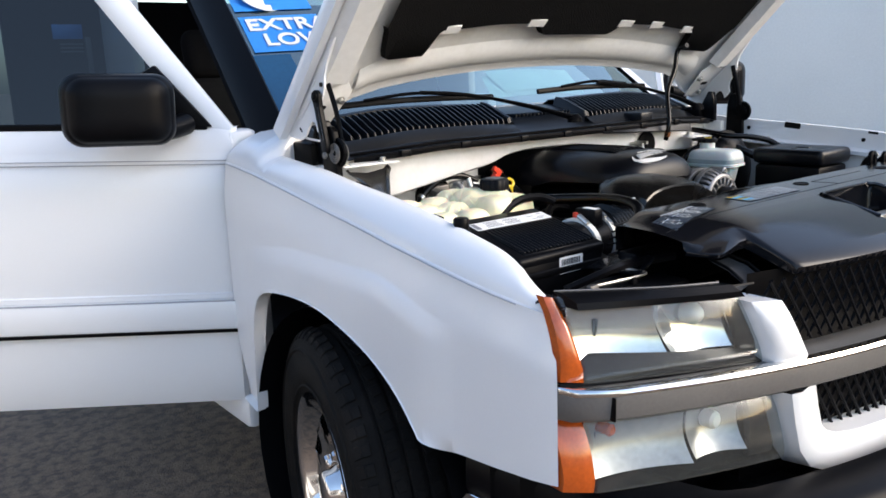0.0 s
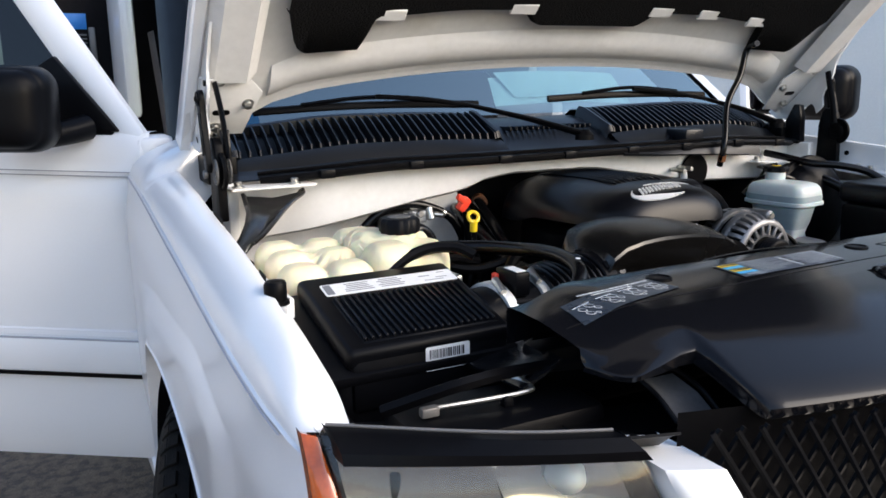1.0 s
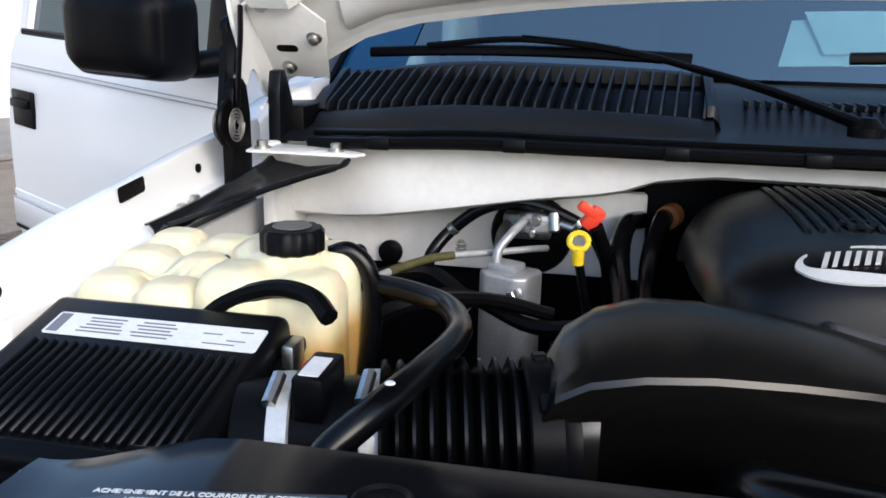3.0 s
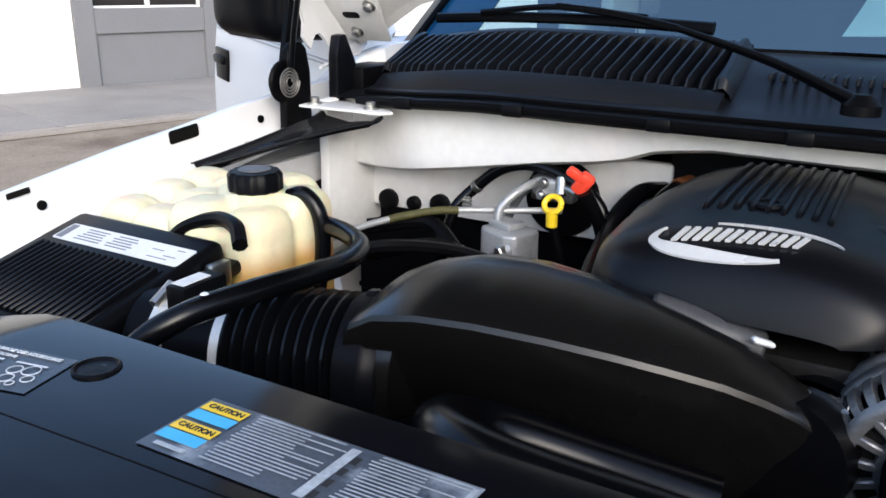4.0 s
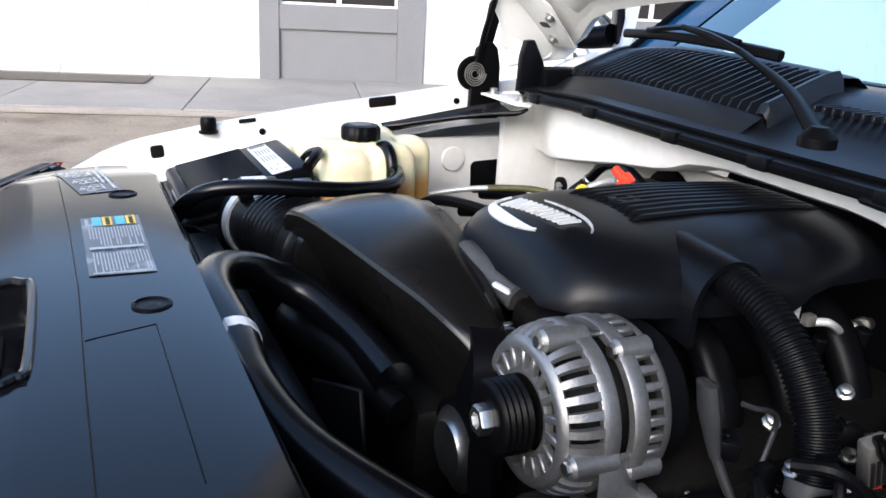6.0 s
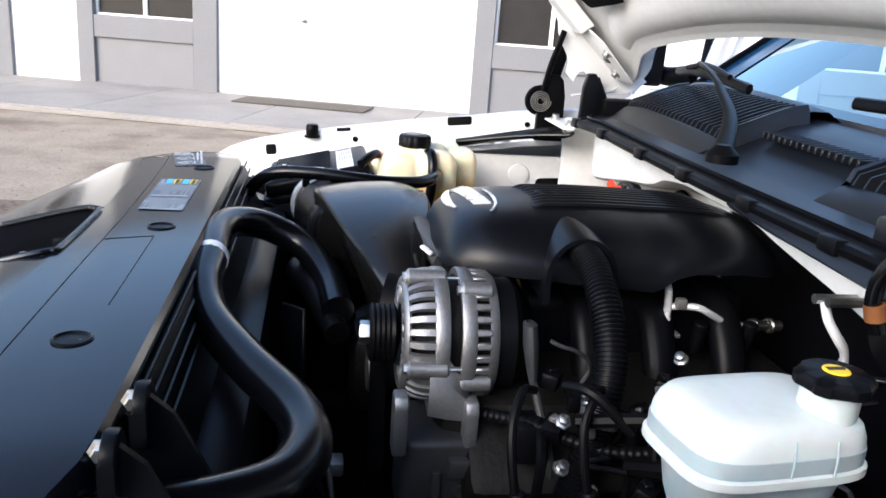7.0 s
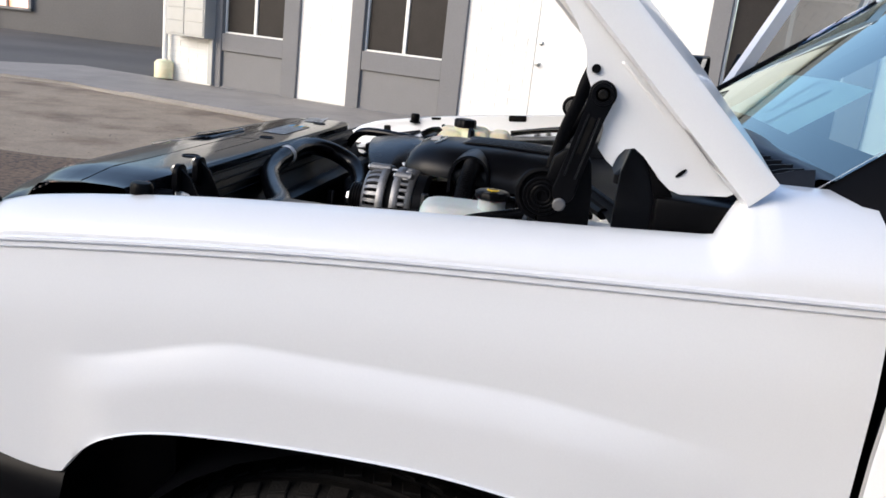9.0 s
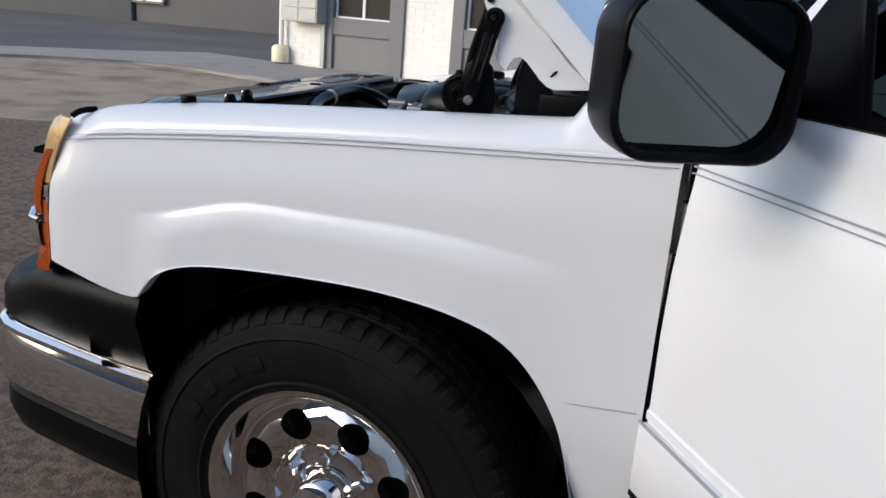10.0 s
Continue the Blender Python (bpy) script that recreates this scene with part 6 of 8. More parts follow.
BQ = [(-0.600, 1.745), (-0.425, 1.782), (-0.435, 1.833), (-0.592, 1.806)]
lb = draped(BQ, [(0, 0, 1, 1)], shader("dark_belt_label", (0.030, 0.040, 0.055), 0.28, vary=0.2, scale=30), cover, "belt_label", "dark label with white belt routing drawings", 0.0010, 10)
words("ACHEMINEMENT DE LA COURROIE DES ACCESSOIRES", 0.0052, frame_of(drape(BQ, 0.55, 0.90, 0.0022), (0.19, 0.028, 0.0), (-0.03, 0.19, 0)), INK_WHITE, lb, "label_text", 0.0002)
words("ACCESSORY DRIVE BELT ROUTING", 0.0046, frame_of(drape(BQ, 0.5, 0.78, 0.0022), (0.19, 0.028, 0.0), (-0.03, 0.19, 0)), INK_WHITE, lb, "label_text", 0.0002)
b = bmesh.new()
for gx in (0.14, 0.38, 0.62, 0.86):
    for dx, dy, r in ((-0.045, 0.10, 0.006), (0.03, 0.14, 0.007), (0.07, -0.06, 0.005), (-0.02, -0.12, 0.006), (0.03, -0.22, 0.0035)):
        lathe([(r - 0.0009, 0), (r, 0), (r, 0.0004), (r - 0.0009, 0.0004)], 14, Matrix.Translation(drape(BQ, gx + dx, 0.36 + dy, 0.0020)), b, caps=False)
tagged(part("belt_drawing", b, INK_WHITE, lb, smooth=0), kind="stuff")
draped(BQ, [(0.04 + 0.24 * k, 0.63, 0.17, 0.04) for k in range(4)], INK_WHITE, lb, "print_block")

# radiator support under the cover and its bolts
apron = [[(x, y, z) for x in np.linspace(-0.56, 0.44, 9)] for y, z in ((1.884, 1.086), (1.892, 1.078), (1.900, 1.05), (1.915, 1.02), (1.945, 0.985), (1.955, 0.96))]
sup = part("radiator_support", box(0, 1.86, 0.99, 1.20, 0.05, 0.09, 0.01), PLASTIC, truck, "black radiator support bar")
for k in range(4):
    part("shroud_rib", tube([(-0.60, 1.889 + 0.006 * k, 1.084 - 0.014 * k), (0.42, 1.889 + 0.006 * k, 1.084 - 0.014 * k)], 0.0022, 6, straight=True), PLASTIC, sup)
part("shroud_apron", shell(apron, 0.003), PLASTIC, sup, "black sloping apron behind the cover")
part("fan_shroud", box(0, 1.94, 0.80, 1.10, 0.06, 0.42, 0.02), PLASTIC, truck, "black fan shroud")
fan = part("fan", rod((0.02, 1.985, 0.80), (0.02, 2.03, 0.80), 0.06, n=20), GRIME, truck, "dark cooling fan")
for k in range(7):
    part("fan_blade", box(0.13, 0, 0, 0.15, 0.075, 0.006, 0.002, 1, frame_of((0.02, 2.0, 0.80), (1, 0, 0), (0, 0, 1)) @ pose(0, 0, 0, 0, 0, 51.4 * k) @ pose(0, 0, 0, 25)), PLASTIC, fan)
for x, y, z in ((0.486, 1.894, 1.122), (0.544, 1.886, 1.116), (0.60, 1.86, 1.07)):
    bk = part("radiator_bracket", prism(rounded(0.036, 0.05, 0.016), 0.010, frame_of((x, y + 0.02, z - 0.014), (1, 0, 0), (0, 0, 1)), 0.004), PLASTIC, truck, "black radiator bracket")
    part("bolt", lathe([(0.009, 0), (0.009, 0.002), (0.006, 0.003), (0.006, 0.007), (0.005, 0.008)], 6, frame_of((x + 0.004, y + 0.010, z), (0, 1, 0), (0, 0, 1))), STEEL, bk, "bright hex bolt")
    part("web", prism([(-0.015, 0.020), (0.0, 0.022), (0.016, 0.008), (0.045, -0.05), (0.050, -0.11), (-0.015, -0.11)], 0.006, Matrix(((0, 0, 1, x - 0.003), (1, 0, 0, y + 0.02), (0, 1, 0, z - 0.02), (0, 0, 0, 1)))), PLASTIC, bk)
part("side_rod", tube([(0.62, 1.80, 1.05), (0.70, 1.92, 1.055)], 0.007, 8), STEEL, truck, "steel support rod")
part("air_snorkel", shell([[(-0.665, 1.775, 1.018), (-0.630, 1.780, 1.030), (-0.602, 1.787, 1.041)], [(-0.668, 1.83, 1.016), (-0.625, 1.84, 1.024), (-0.585, 1.85, 1.030)], [(-0.665, 1.90, 1.010), (-0.61, 1.92, 1.012), (-0.56, 1.94, 1.012)], [(-0.65, 1.96, 0.99), (-0.60, 1.98, 0.99), (-0.55, 1.99, 0.985)]], 0.004), GLOSSY, truck, "glossy black intake snorkel")
scoop = part("cover_scoop", shell([[(-0.560, 1.698, 1.037), (-0.538, 1.696, 1.034), (-0.516, 1.692, 1.036)], [(-0.562, 1.66, 1.026), (-0.538, 1.658, 1.023), (-0.514, 1.654, 1.026)], [(-0.560, 1.63, 1.006), (-0.538, 1.628, 1.003), (-0.512, 1.624, 1.006)]], 0.003), GREYPLASTIC, truck, "grey lined scoop beside the cover")
part("scoop_rim", tube([(-0.564, 1.63, 1.010), (-0.565, 1.66, 1.029), (-0.562, 1.700, 1.040), (-0.538, 1.699, 1.038), (-0.513, 1.694, 1.040), (-0.510, 1.655, 1.030), (-0.508, 1.624, 1.010)], 0.003, 8, 4), PLASTIC, scoop)
for x, z in ((-0.70, 0.985), (0.70, 0.985)):
    part("lamp_carrier", box(x, 1.78, z - 0.01, 0.23, 0.12, 0.06, 0.01), PLASTIC, truck, "black lamp carrier")
    part("carrier_strip", tube([(x * 1.117, 1.781, 1.015), (x * 0.991, 1.770, 1.016), (x * 0.943, 1.767, 1.018), (x * 0.934, 1.772, 1.019), (x * 0.932, 1.790, 1.019), (x * 0.938, 1.812, 1.018)], 0.0030, 8), STEEL, truck, "thin bright adjuster rod")
    part("rod_clip", box(x * 1.117, 1.781, 1.012, 0.022, 0.012, 0.012, 0.003), TRIM, truck, "grey rod clip")
    part("rod_clip", box(x * 0.985, 1.769, 1.010, 0.014, 0.012, 0.014, 0.003), PLASTIC, truck, "black rod clip")
    part("wiring", tube([(x - 0.13, 1.80, z + 0.03), (x - 0.05, 1.76, z + 0.06), (x + 0.06, 1.80, z + 0.045), (x + 0.13, 1.77, z + 0.05)], 0.008, 6), RUBBER, truck, "black wiring loom")

# air filter box
ab = part("air_filter_box", box(-0.706, 2.035, 0.915, 0.255, 0.205, 0.19, 0.012), PLASTIC, truck, "black plastic air filter box")
lid_m = pose(-0.703, 2.030, 1.054, 13.5, 0, 0)
part("lid", box(0, 0, 0, 0.238, 0.214, 0.030, 0.010, 3, lid_m), PLASTIC, ab, "ribbed black lid")
part("lid_rim", box(-0.008, 0.0, -0.022, 0.272, 0.232, 0.016, 0.005, 2, lid_m), PLASTIC, ab)
part("lid_front", box(0.0, 0, 0, 0.225, 0.03, 0.075, 0.008, 2, pose(-0.703, 1.941, 0.997, 0, 0, 0)), PLASTIC, ab)
part("rib_field", box(0.006, -0.030, 0.0145, 0.196, 0.122, 0.004, 0.0015, 1, lid_m), PLASTIC, ab)
for k in range(20):
    part("rib", box(-0.088 + 0.0098 * k, -0.030, 0.0185, 0.0042, 0.116, 0.007, 0.0015, 1, lid_m), SATIN, ab)
lb = part("label", prism(rounded(0.205, 0.034, 0.003, 3), 0.0008, lid_m @ pose(0.008, 0.058, 0.0152)), LABEL, ab, "white printed label")
m = lid_m @ pose(0.008, 0.058, 0.0161)
lines = [(-0.094, 0, 0.011, 0.028)] + [(-0.050 + 0.05 * c, 0.011 - 0.0052 * k, rng.uniform(0.030, 0.045), 0.0017) for c in range(2) for k in range(5)] + [(0.055, 0.004, 0.018, 0.0012), (0.08, -0.004, 0.018, 0.0012), (0.066, -0.01, 0.03, 0.0012), (0.085, 0.01, 0.012, 0.0012)]
bars(lb, m, lines, shader("grey_ink", (0.16, 0.17, 0.19), 0.5, vary=0.1))
fm = frame_of((-0.684, 1.9252, 1.016), (1, 0, 0), (0, 0, 1))
lb = part("barcode_label", prism(rounded(0.064, 0.032, 0.002, 2), 0.0008, fm), LABEL, ab, "white barcode label")
lines, x = [], -0.026
while x < 0.026:
    w = rng.choice((0.0008, 0.0014, 0.0022))
    lines.append((x, 0.006, w, 0.012))
    x += w + rng.choice((0.001, 0.0016))
lines += [(-0.012, -0.009, 0.028, 0.003), (0.018, -0.009, 0.012, 0.006)]
bars(lb, fm @ pose(0, 0, 0.0010), lines, INK, "barcode")
part("latch", box(-0.575, 2.11, 1.06, 0.012, 0.03, 0.03, 0.003), STEEL, ab, "wire latch")

# intake tube: sensor, clamps, bellows
AX = Vector((-0.56, 2.035, 1.014))
BX = Vector((-0.365, 2.075, 1.022))
ax = (BX - AX).normalized()
it = part("intake_tube", rod(AX - ax * 0.03, AX + ax * 0.10, 0.055, n=28, bev=0.002), PLASTIC, truck, "black intake tube with steel clamps")
for d in (0.000, 0.072):
    cl = part("hose_clamp", lathe([(0.0575, 0), (0.0600, 0.001), (0.0600, 0.017), (0.0575, 0.018)], 32, along(AX + ax * d, AX + ax * (d + 0.1))), BAND, it, "bright steel band clamp")
    part("screw", rod(AX + ax * (d + 0.007) + Vector((0, -0.035, 0.052)), AX + ax * (d + 0.007) + Vector((0, -0.01, 0.066)), 0.006, n=8), STEEL, cl)
sens = part("flow_sensor", box(-0.521, 2.028, 1.074, 0.026, 0.058, 0.036, 0.004), PLASTIC, truck, "black air flow sensor with white tag")
part("tag", box(-0.521, 2.022, 1.0928, 0.016, 0.036, 0.001), LABEL, sens, "white tag")
part("plug", box(-0.538, 2.050, 1.074, 0.009, 0.012, 0.020, 0.003), RED, sens, "red locking plug")
part("plug_wire", tube([(AX.x + 0.02, AX.y + 0.075, 1.10), (-0.565, 2.13, 1.112), (-0.61, 2.145, 1.11), (-0.66, 2.14, 1.09), (-0.69, 2.13, 1.05)], 0.009, 8), RUBBER, sens, "black wire loom")
bl = bmesh.new()
prof = []
L = 0.115
for k in range(45):
    prof.append((0.062 + (0.006 if k % 5 in (0, 1) else -0.006 if k % 5 in (3,) else 0.0), L * k / 44))
part("bellows", lathe(prof, 32, along(AX + ax * 0.088, BX + ax * 0.1)), HOSEBLACK, it, "ribbed rubber bellows")
part("collar", lathe([(0.066, 0), (0.068, 0.002), (0.068, 0.026), (0.064, 0.030), (0.062, 0.04)], 32, along(AX + ax * 0.203, BX + ax * 0.2)), PLASTIC, it, "black clamp collar")
for a in (30, 80, 130):
    part("collar_tab", box(0.068, 0, 0.014, 0.008, 0.016, 0.012, 0.002, 1, along(AX + ax * 0.203, BX + ax * 0.2) @ pose(0, 0, 0, 0, 0, a)), PLASTIC, it)

DUCT = [(-0.352, 2.028, 2.130, 1.050, 1.082), (-0.335, 2.022, 2.165, 1.086, 1.106), (-0.31, 2.022, 2.190, 1.100, 1.117), (-0.27, 2.028, 2.205, 1.106, 1.125), (-0.22, 2.036, 2.205, 1.107, 1.126), (-0.16, 2.048, 2.200, 1.103, 1.121), (-0.11, 2.060, 2.190, 1.097, 1.113), (-0.07, 2.072, 2.182, 1.090, 1.104), (-0.03, 2.088, 2.178, 1.080, 1.092), (0.0, 2.100, 2.175, 1.069, 1.079), (0.025, 2.112, 2.172, 1.056, 1.064), (0.045, 2.124, 2.168, 1.040, 1.046)]
rows = []
for x, y0, y1, zl, zt in DUCT:
    w = y1 - y0
    deep, fall = min(0.10, 0.48 * w), zl - 0.945
    ring = [(y0 + deep, 0.945), (y0 + 0.78 * deep, zl - 0.86 * fall), (y0 + 0.46 * deep, zl - 0.46 * fall), (y0 + 0.22 * deep, zl - 0.27 * fall), (y0 + 0.08 * deep, zl - 0.14 * fall), (y0 + 0.002, zl - 0.010), (y0, zl - 0.004), (y0 + 0.002, zl + 0.001), (y0 + 0.010, zl + 0.004)]
    ring += [(y0 + 0.010 + (w - 0.016) * f, zl + 0.004 + (zt - zl - 0.004) * math.sin(math.pi / 2 * min(1, f / 0.72)) ** 0.9 - 0.012 * ease(f, 0.72, 1.0)) for f in (0.12, 0.25, 0.4, 0.55, 0.7, 0.82, 0.93, 1.0)]
    ring += [(y1, zt - 0.024), (y1 + 0.002, zt - 0.05), (y1 - 0.01, 0.955), (y1 - 0.03, 0.945)]
    rows.append([(x, y, z) for y, z in ring])
db = sheet(rows, closed=True)
db.verts.ensure_lookup_table()
db.faces.new(list(db.verts)[: len(rows[0])])
db.faces.new(list(db.verts)[-len(rows[0]):])
duct = part("intake_duct", db, DUCTBLACK, truck, "smooth black intake resonator duct", smooth=35)
part("inlet_neck", loft([((-0.352, 2.078, 1.020), (0, 0.056, 0), (0, 0, 0.058)), ((-0.325, 2.085, 1.020), (0, 0.062, 0), (0, 0, 0.066)), ((-0.30, 2.10, 1.02), (0, 0.07, 0), (0, 0, 0.072))], 24, 2.4), DUCTBLACK, duct, "glossy inlet neck")
part("throttle_boot", rod((0.015, 2.12, 1.015), (0.035, 2.19, 1.01), 0.05, n=24), RUBBER, duct)
part("boot_clamp", lathe([(0.0525, 0), (0.0535, 0.010)], 28, along((0.026, 2.155, 1.012), (0.04, 2.2, 1.01))), CHROME, duct, "bright boot clamp")
part("throttle_body", box(0.020, 2.225, 1.02, 0.10, 0.06, 0.10, 0.01), GRIME, truck, "cast throttle body")
ir = part("injector_rail", rod((-0.115, 2.176, 1.096), (-0.020, 2.200, 1.070), 0.0165, n=20, bev=0.003), GREYPLASTIC, truck, "dull metal sensor body")
for k in range(4):
    part("rail_ring", lathe([(0.0145, 0), (0.0145, 0.004)], 16, along(Vector((-0.100, 2.1796, 1.0927)).lerp(Vector((-0.050, 2.196, 1.080)), k / 3.6), (-0.040, 2.1993, 1.0775))), GRIME, ir)
part("white_tag", box(0.0, 0, 0, 0.022, 0.009, 0.005, 0.002, 1, pose(-0.017, 2.176, 1.086, 0, 20, 40)), LABEL, truck, "white wire tag")
part("lower_hose", tube([(-0.30, 2.06, 0.97), (-0.22, 2.0, 0.99), (-0.10, 2.03, 0.99), (0.0, 2.06, 0.97)], 0.018, 10), RUBBER, truck, "black lower hose")

# engine cover: a thin domed shell over the intake
def crown(y):
    return ip(y, [(2.185, 1.094), (2.19, 1.116), (2.20, 1.136), (2.215, 1.148), (2.24, 1.156), (2.28, 1.160), (2.40, 1.163), (2.52, 1.160), (2.58, 1.156), (2.62, 1.146), (2.645, 1.115)])


def half_width(y):
    return ip(y, [(2.185, 0.085), (2.19, 0.105), (2.20, 0.122), (2.215, 0.134), (2.24, 0.148), (2.28, 0.158), (2.34, 0.163), (2.54, 0.163), (2.60, 0.150), (2.645, 0.12)])


def cover_at(x, y):
    if x > -0.045:  # the driver-side skirt is cut away over the fuel rail
        lip = ip(y, [(2.18, 1.088), (2.30, 1.082), (2.445, 1.068), (2.458, 1.074), (2.475, 1.088), (2.50, 1.096), (2.56, 1.096), (2.64, 1.085)])
    else:
        lip = ip(y, [(2.18, 1.088), (2.30, 1.080), (2.45, 1.072), (2.52, 1.052), (2.64, 1.048)])
    f = min(0.999, abs(x + 0.045) / half_width(y))
    return lip + (crown(y) - lip) * (1 - f ** 2.7) ** (1 / 2.7)


rows = []
for y in [2.185, 2.19, 2.195, 2.20, 2.2075, 2.215, 2.2275, 2.24, 2.26, 2.28, 2.30, 2.32, 2.34, 2.36, 2.38, 2.40, 2.42, 2.435, 2.445, 2.452, 2.458, 2.466, 2.475, 2.487, 2.50, 2.52, 2.54, 2.56, 2.58, 2.60, 2.62, 2.635, 2.645]:
    hw = half_width(y)
    row = []
    for k in range(33):
        a = math.pi * k / 32
        c = math.copysign(abs(math.cos(a)) ** 0.74, math.cos(a))
        x = -0.045 + hw * c
        row.append((x, y, cover_at(x, y)))
    rows.append(row)
ec = part("engine_cover", shell(rows, 0.003), SATIN, truck, "domed satin black engine cover", smooth=60)
for k in range(9):
    x = -0.105 + 0.0145 * k
    y0 = 2.305 + 0.012 * math.cos(1.3 * (k - 4) / 4)
    part("cover_rib", tube([(x, y, cover_at(x, y) + dz) for y, dz in ((y0, -0.003), (y0 + 0.012, 0.0015), *[(v, 0.002) for v in np.linspace(y0 + 0.04, 2.54, 6)], (2.57, 0.001), (2.59, -0.003))], 0.0036, 6), SATIN, ec, "raised rib")
part("cover_cap", lathe([(0.02, 0), (0.018, 0.003), (0.010, 0.003), (0.010, 0.001), (0, 0.001)], 18, pose(-0.05, 2.345, 1.1625)), PLASTIC, ec)


# badge drawn as plain shapes: a swoosh and slanted bars
def on_cover(u, v):
    """Badge space to the front crown of the cover."""
    x, y = -0.052 + u, 2.234 + v + 0.12 * u
    return Vector((x, y, cover_at(x, y) + 0.0012))


def swoosh(a0, a1, wide):
    rows = []
    for k in range(41):
        f = k / 40
        a = radians(a0 + (a1 - a0) * f)
        w = wide * math.sin(math.pi * min(0.97, max(0.03, f))) ** 0.7
        c = Vector((0.082 * math.cos(a), 0.030 * math.sin(a), 0))
        i = Vector((c.x * (1 - w / 0.085), c.y * (1 - w / 0.030) , 0))
        rows.append([on_cover(c.x, c.y), on_cover(c.x, c.y) + Vector((0, -0.0008, 0.0022)), on_cover(i.x, i.y) + Vector((0, -0.0008, 0.0022)), on_cover(i.x, i.y)])
    return sheet(rows)


badge = part("badge", swoosh(150, 295, 0.0115), SILVER, ec, "bright chrome swoosh badge")
part("upper_swoosh", swoosh(110, 10, 0.0045), SILVER, badge)
for k in range(6):
    u = -0.050 + 0.0185 * k
    b = bmesh.new()
    for du, dv, wu, wv in ((-0.0048, 0.0, 0.0040, 0.0105), (0.0042, 0.0, 0.0036, 0.0105)):
        p = [on_cover(u + du + sx * wu / 1.6 + (dv + sy * wv) * 0.35, 0.004 + dv + sy * wv) for sx, sy in ((-1, -1), (1, -1), (1, 1), (-1, 1))]
        lo, hi = [b.verts.new(v) for v in p], [b.verts.new(v + Vector((0, -0.0006, 0.0024))) for v in p]
        b.faces.new(hi)
        for i in range(4):
            b.faces.new((lo[i], lo[(i + 1) % 4], hi[(i + 1) % 4], hi[i]))
    part("badge_bar", b, SILVER, badge)
# arched outlet on the driver side with the ribbed hose
arch = []
for k in range(17):
    a = math.pi * k / 16
    cy, sz = math.cos(a), math.sin(a)
    y, z = 2.347 - 0.045 * cy, 1.100 + 0.050 * sz
    yi, zi = 2.347 - 0.038 * cy, 1.100 + 0.043 * sz
    arch.append([(0.03, y, z + 0.006), (0.125, y, z), (0.130, y, z - 0.001), (0.130, yi, zi), (0.06, yi, zi)])
ends = [[(x, y, z - 0.035 if y < 2.347 else z) for x, y, z in arch[0]], *arch, [(x, y, z - 0.008) for x, y, z in arch[-1]]]
part("hose_arch", sheet(ends), SATIN, ec, "arched cover opening")
part("arch_back", box(0.075, 2.347, 1.105, 0.006, 0.074, 0.07), RUBBER, ec)
part("breather_hose", tube([(0.085, 2.349, 1.128), (0.120, 2.350, 1.127), (0.160, 2.352, 1.118), (0.196, 2.351, 1.100), (0.225, 2.352, 1.072), (0.247, 2.350, 1.040), (0.262, 2.343, 1.005), (0.270, 2.334, 0.970), (0.272, 2.322, 0.925), (0.268, 2.31, 0.86), (0.262, 2.30, 0.76)], 0.0180, 14, 14, ribs=0.0022, pitch=0.0052), PLASTIC, truck, "corrugated black hose")
part("hose_clip", lathe([(0.0215, -0.008), (0.0225, -0.007), (0.0225, 0.008), (0.0215, 0.009)], 20, along((0.2665, 2.338, 0.986), (0.270, 2.334, 0.970)), caps=False), GREYPLASTIC, truck, "grey hose clip")
part("clip_tab", box(0.288, 2.318, 0.982, 0.012, 0.016, 0.018, 0.003), GREYPLASTIC, truck, "grey clip tab")

# alternator
AC = Vector((0.120, 2.128, 1.022))
am = Matrix.Translation(AC) @ Matrix(((1, 0, 0, 0), (0, 0, 1, 0), (0, 1, 0, 0), (0, 0, 0, 1)))  # local z runs back along the truck
alt = part("alternator", lathe([(0.03, 0.008), (0.060, 0.010), (0.062, 0.02), (0.066, 0.04), (0.069, 0.05), (0.069, 0.07), (0.066, 0.08), (0.066, 0.10), (0.05, 0.11)], 40, am), GRIME, truck, "cast aluminium alternator with vent slots")
def casting(profile):
    return lathe(profile, 56, am, caps=False)


part("front_ring", casting([(0.058, 0.008), (0.058, 0.001), (0.063, 0.000), (0.0680, 0.002), (0.0705, 0.006), (0.0685, 0.009), (0.060, 0.010)]), ALLOY, alt, "cast front rim")
part("case_ring", casting([(0.072, 0.036), (0.0795, 0.035), (0.0815, 0.038), (0.0815, 0.050), (0.080, 0.052), (0.072, 0.052)]), ALLOY, alt)
part("case_ring", casting([(0.072, 0.066), (0.080, 0.066), (0.0815, 0.068), (0.0815, 0.080), (0.0795, 0.083), (0.072, 0.083)]), ALLOY, alt)
part("case_ring", casting([(0.060, 0.104), (0.074, 0.102), (0.0785, 0.098), (0.0785, 0.104), (0.074, 0.110), (0.060, 0.112)]), ALLOY, alt)
part("rear_cap", lathe([(0.070, 0.108), (0.070, 0.132), (0.062, 0.140), (0.0, 0.142)], 40, am), PLASTIC, alt, "black rear cap")
part("hub_ring", casting([(0.036, 0.012), (0.036, 0.002), (0.041, 0.001), (0.042, 0.006), (0.041, 0.012)]), ALLOY, alt)
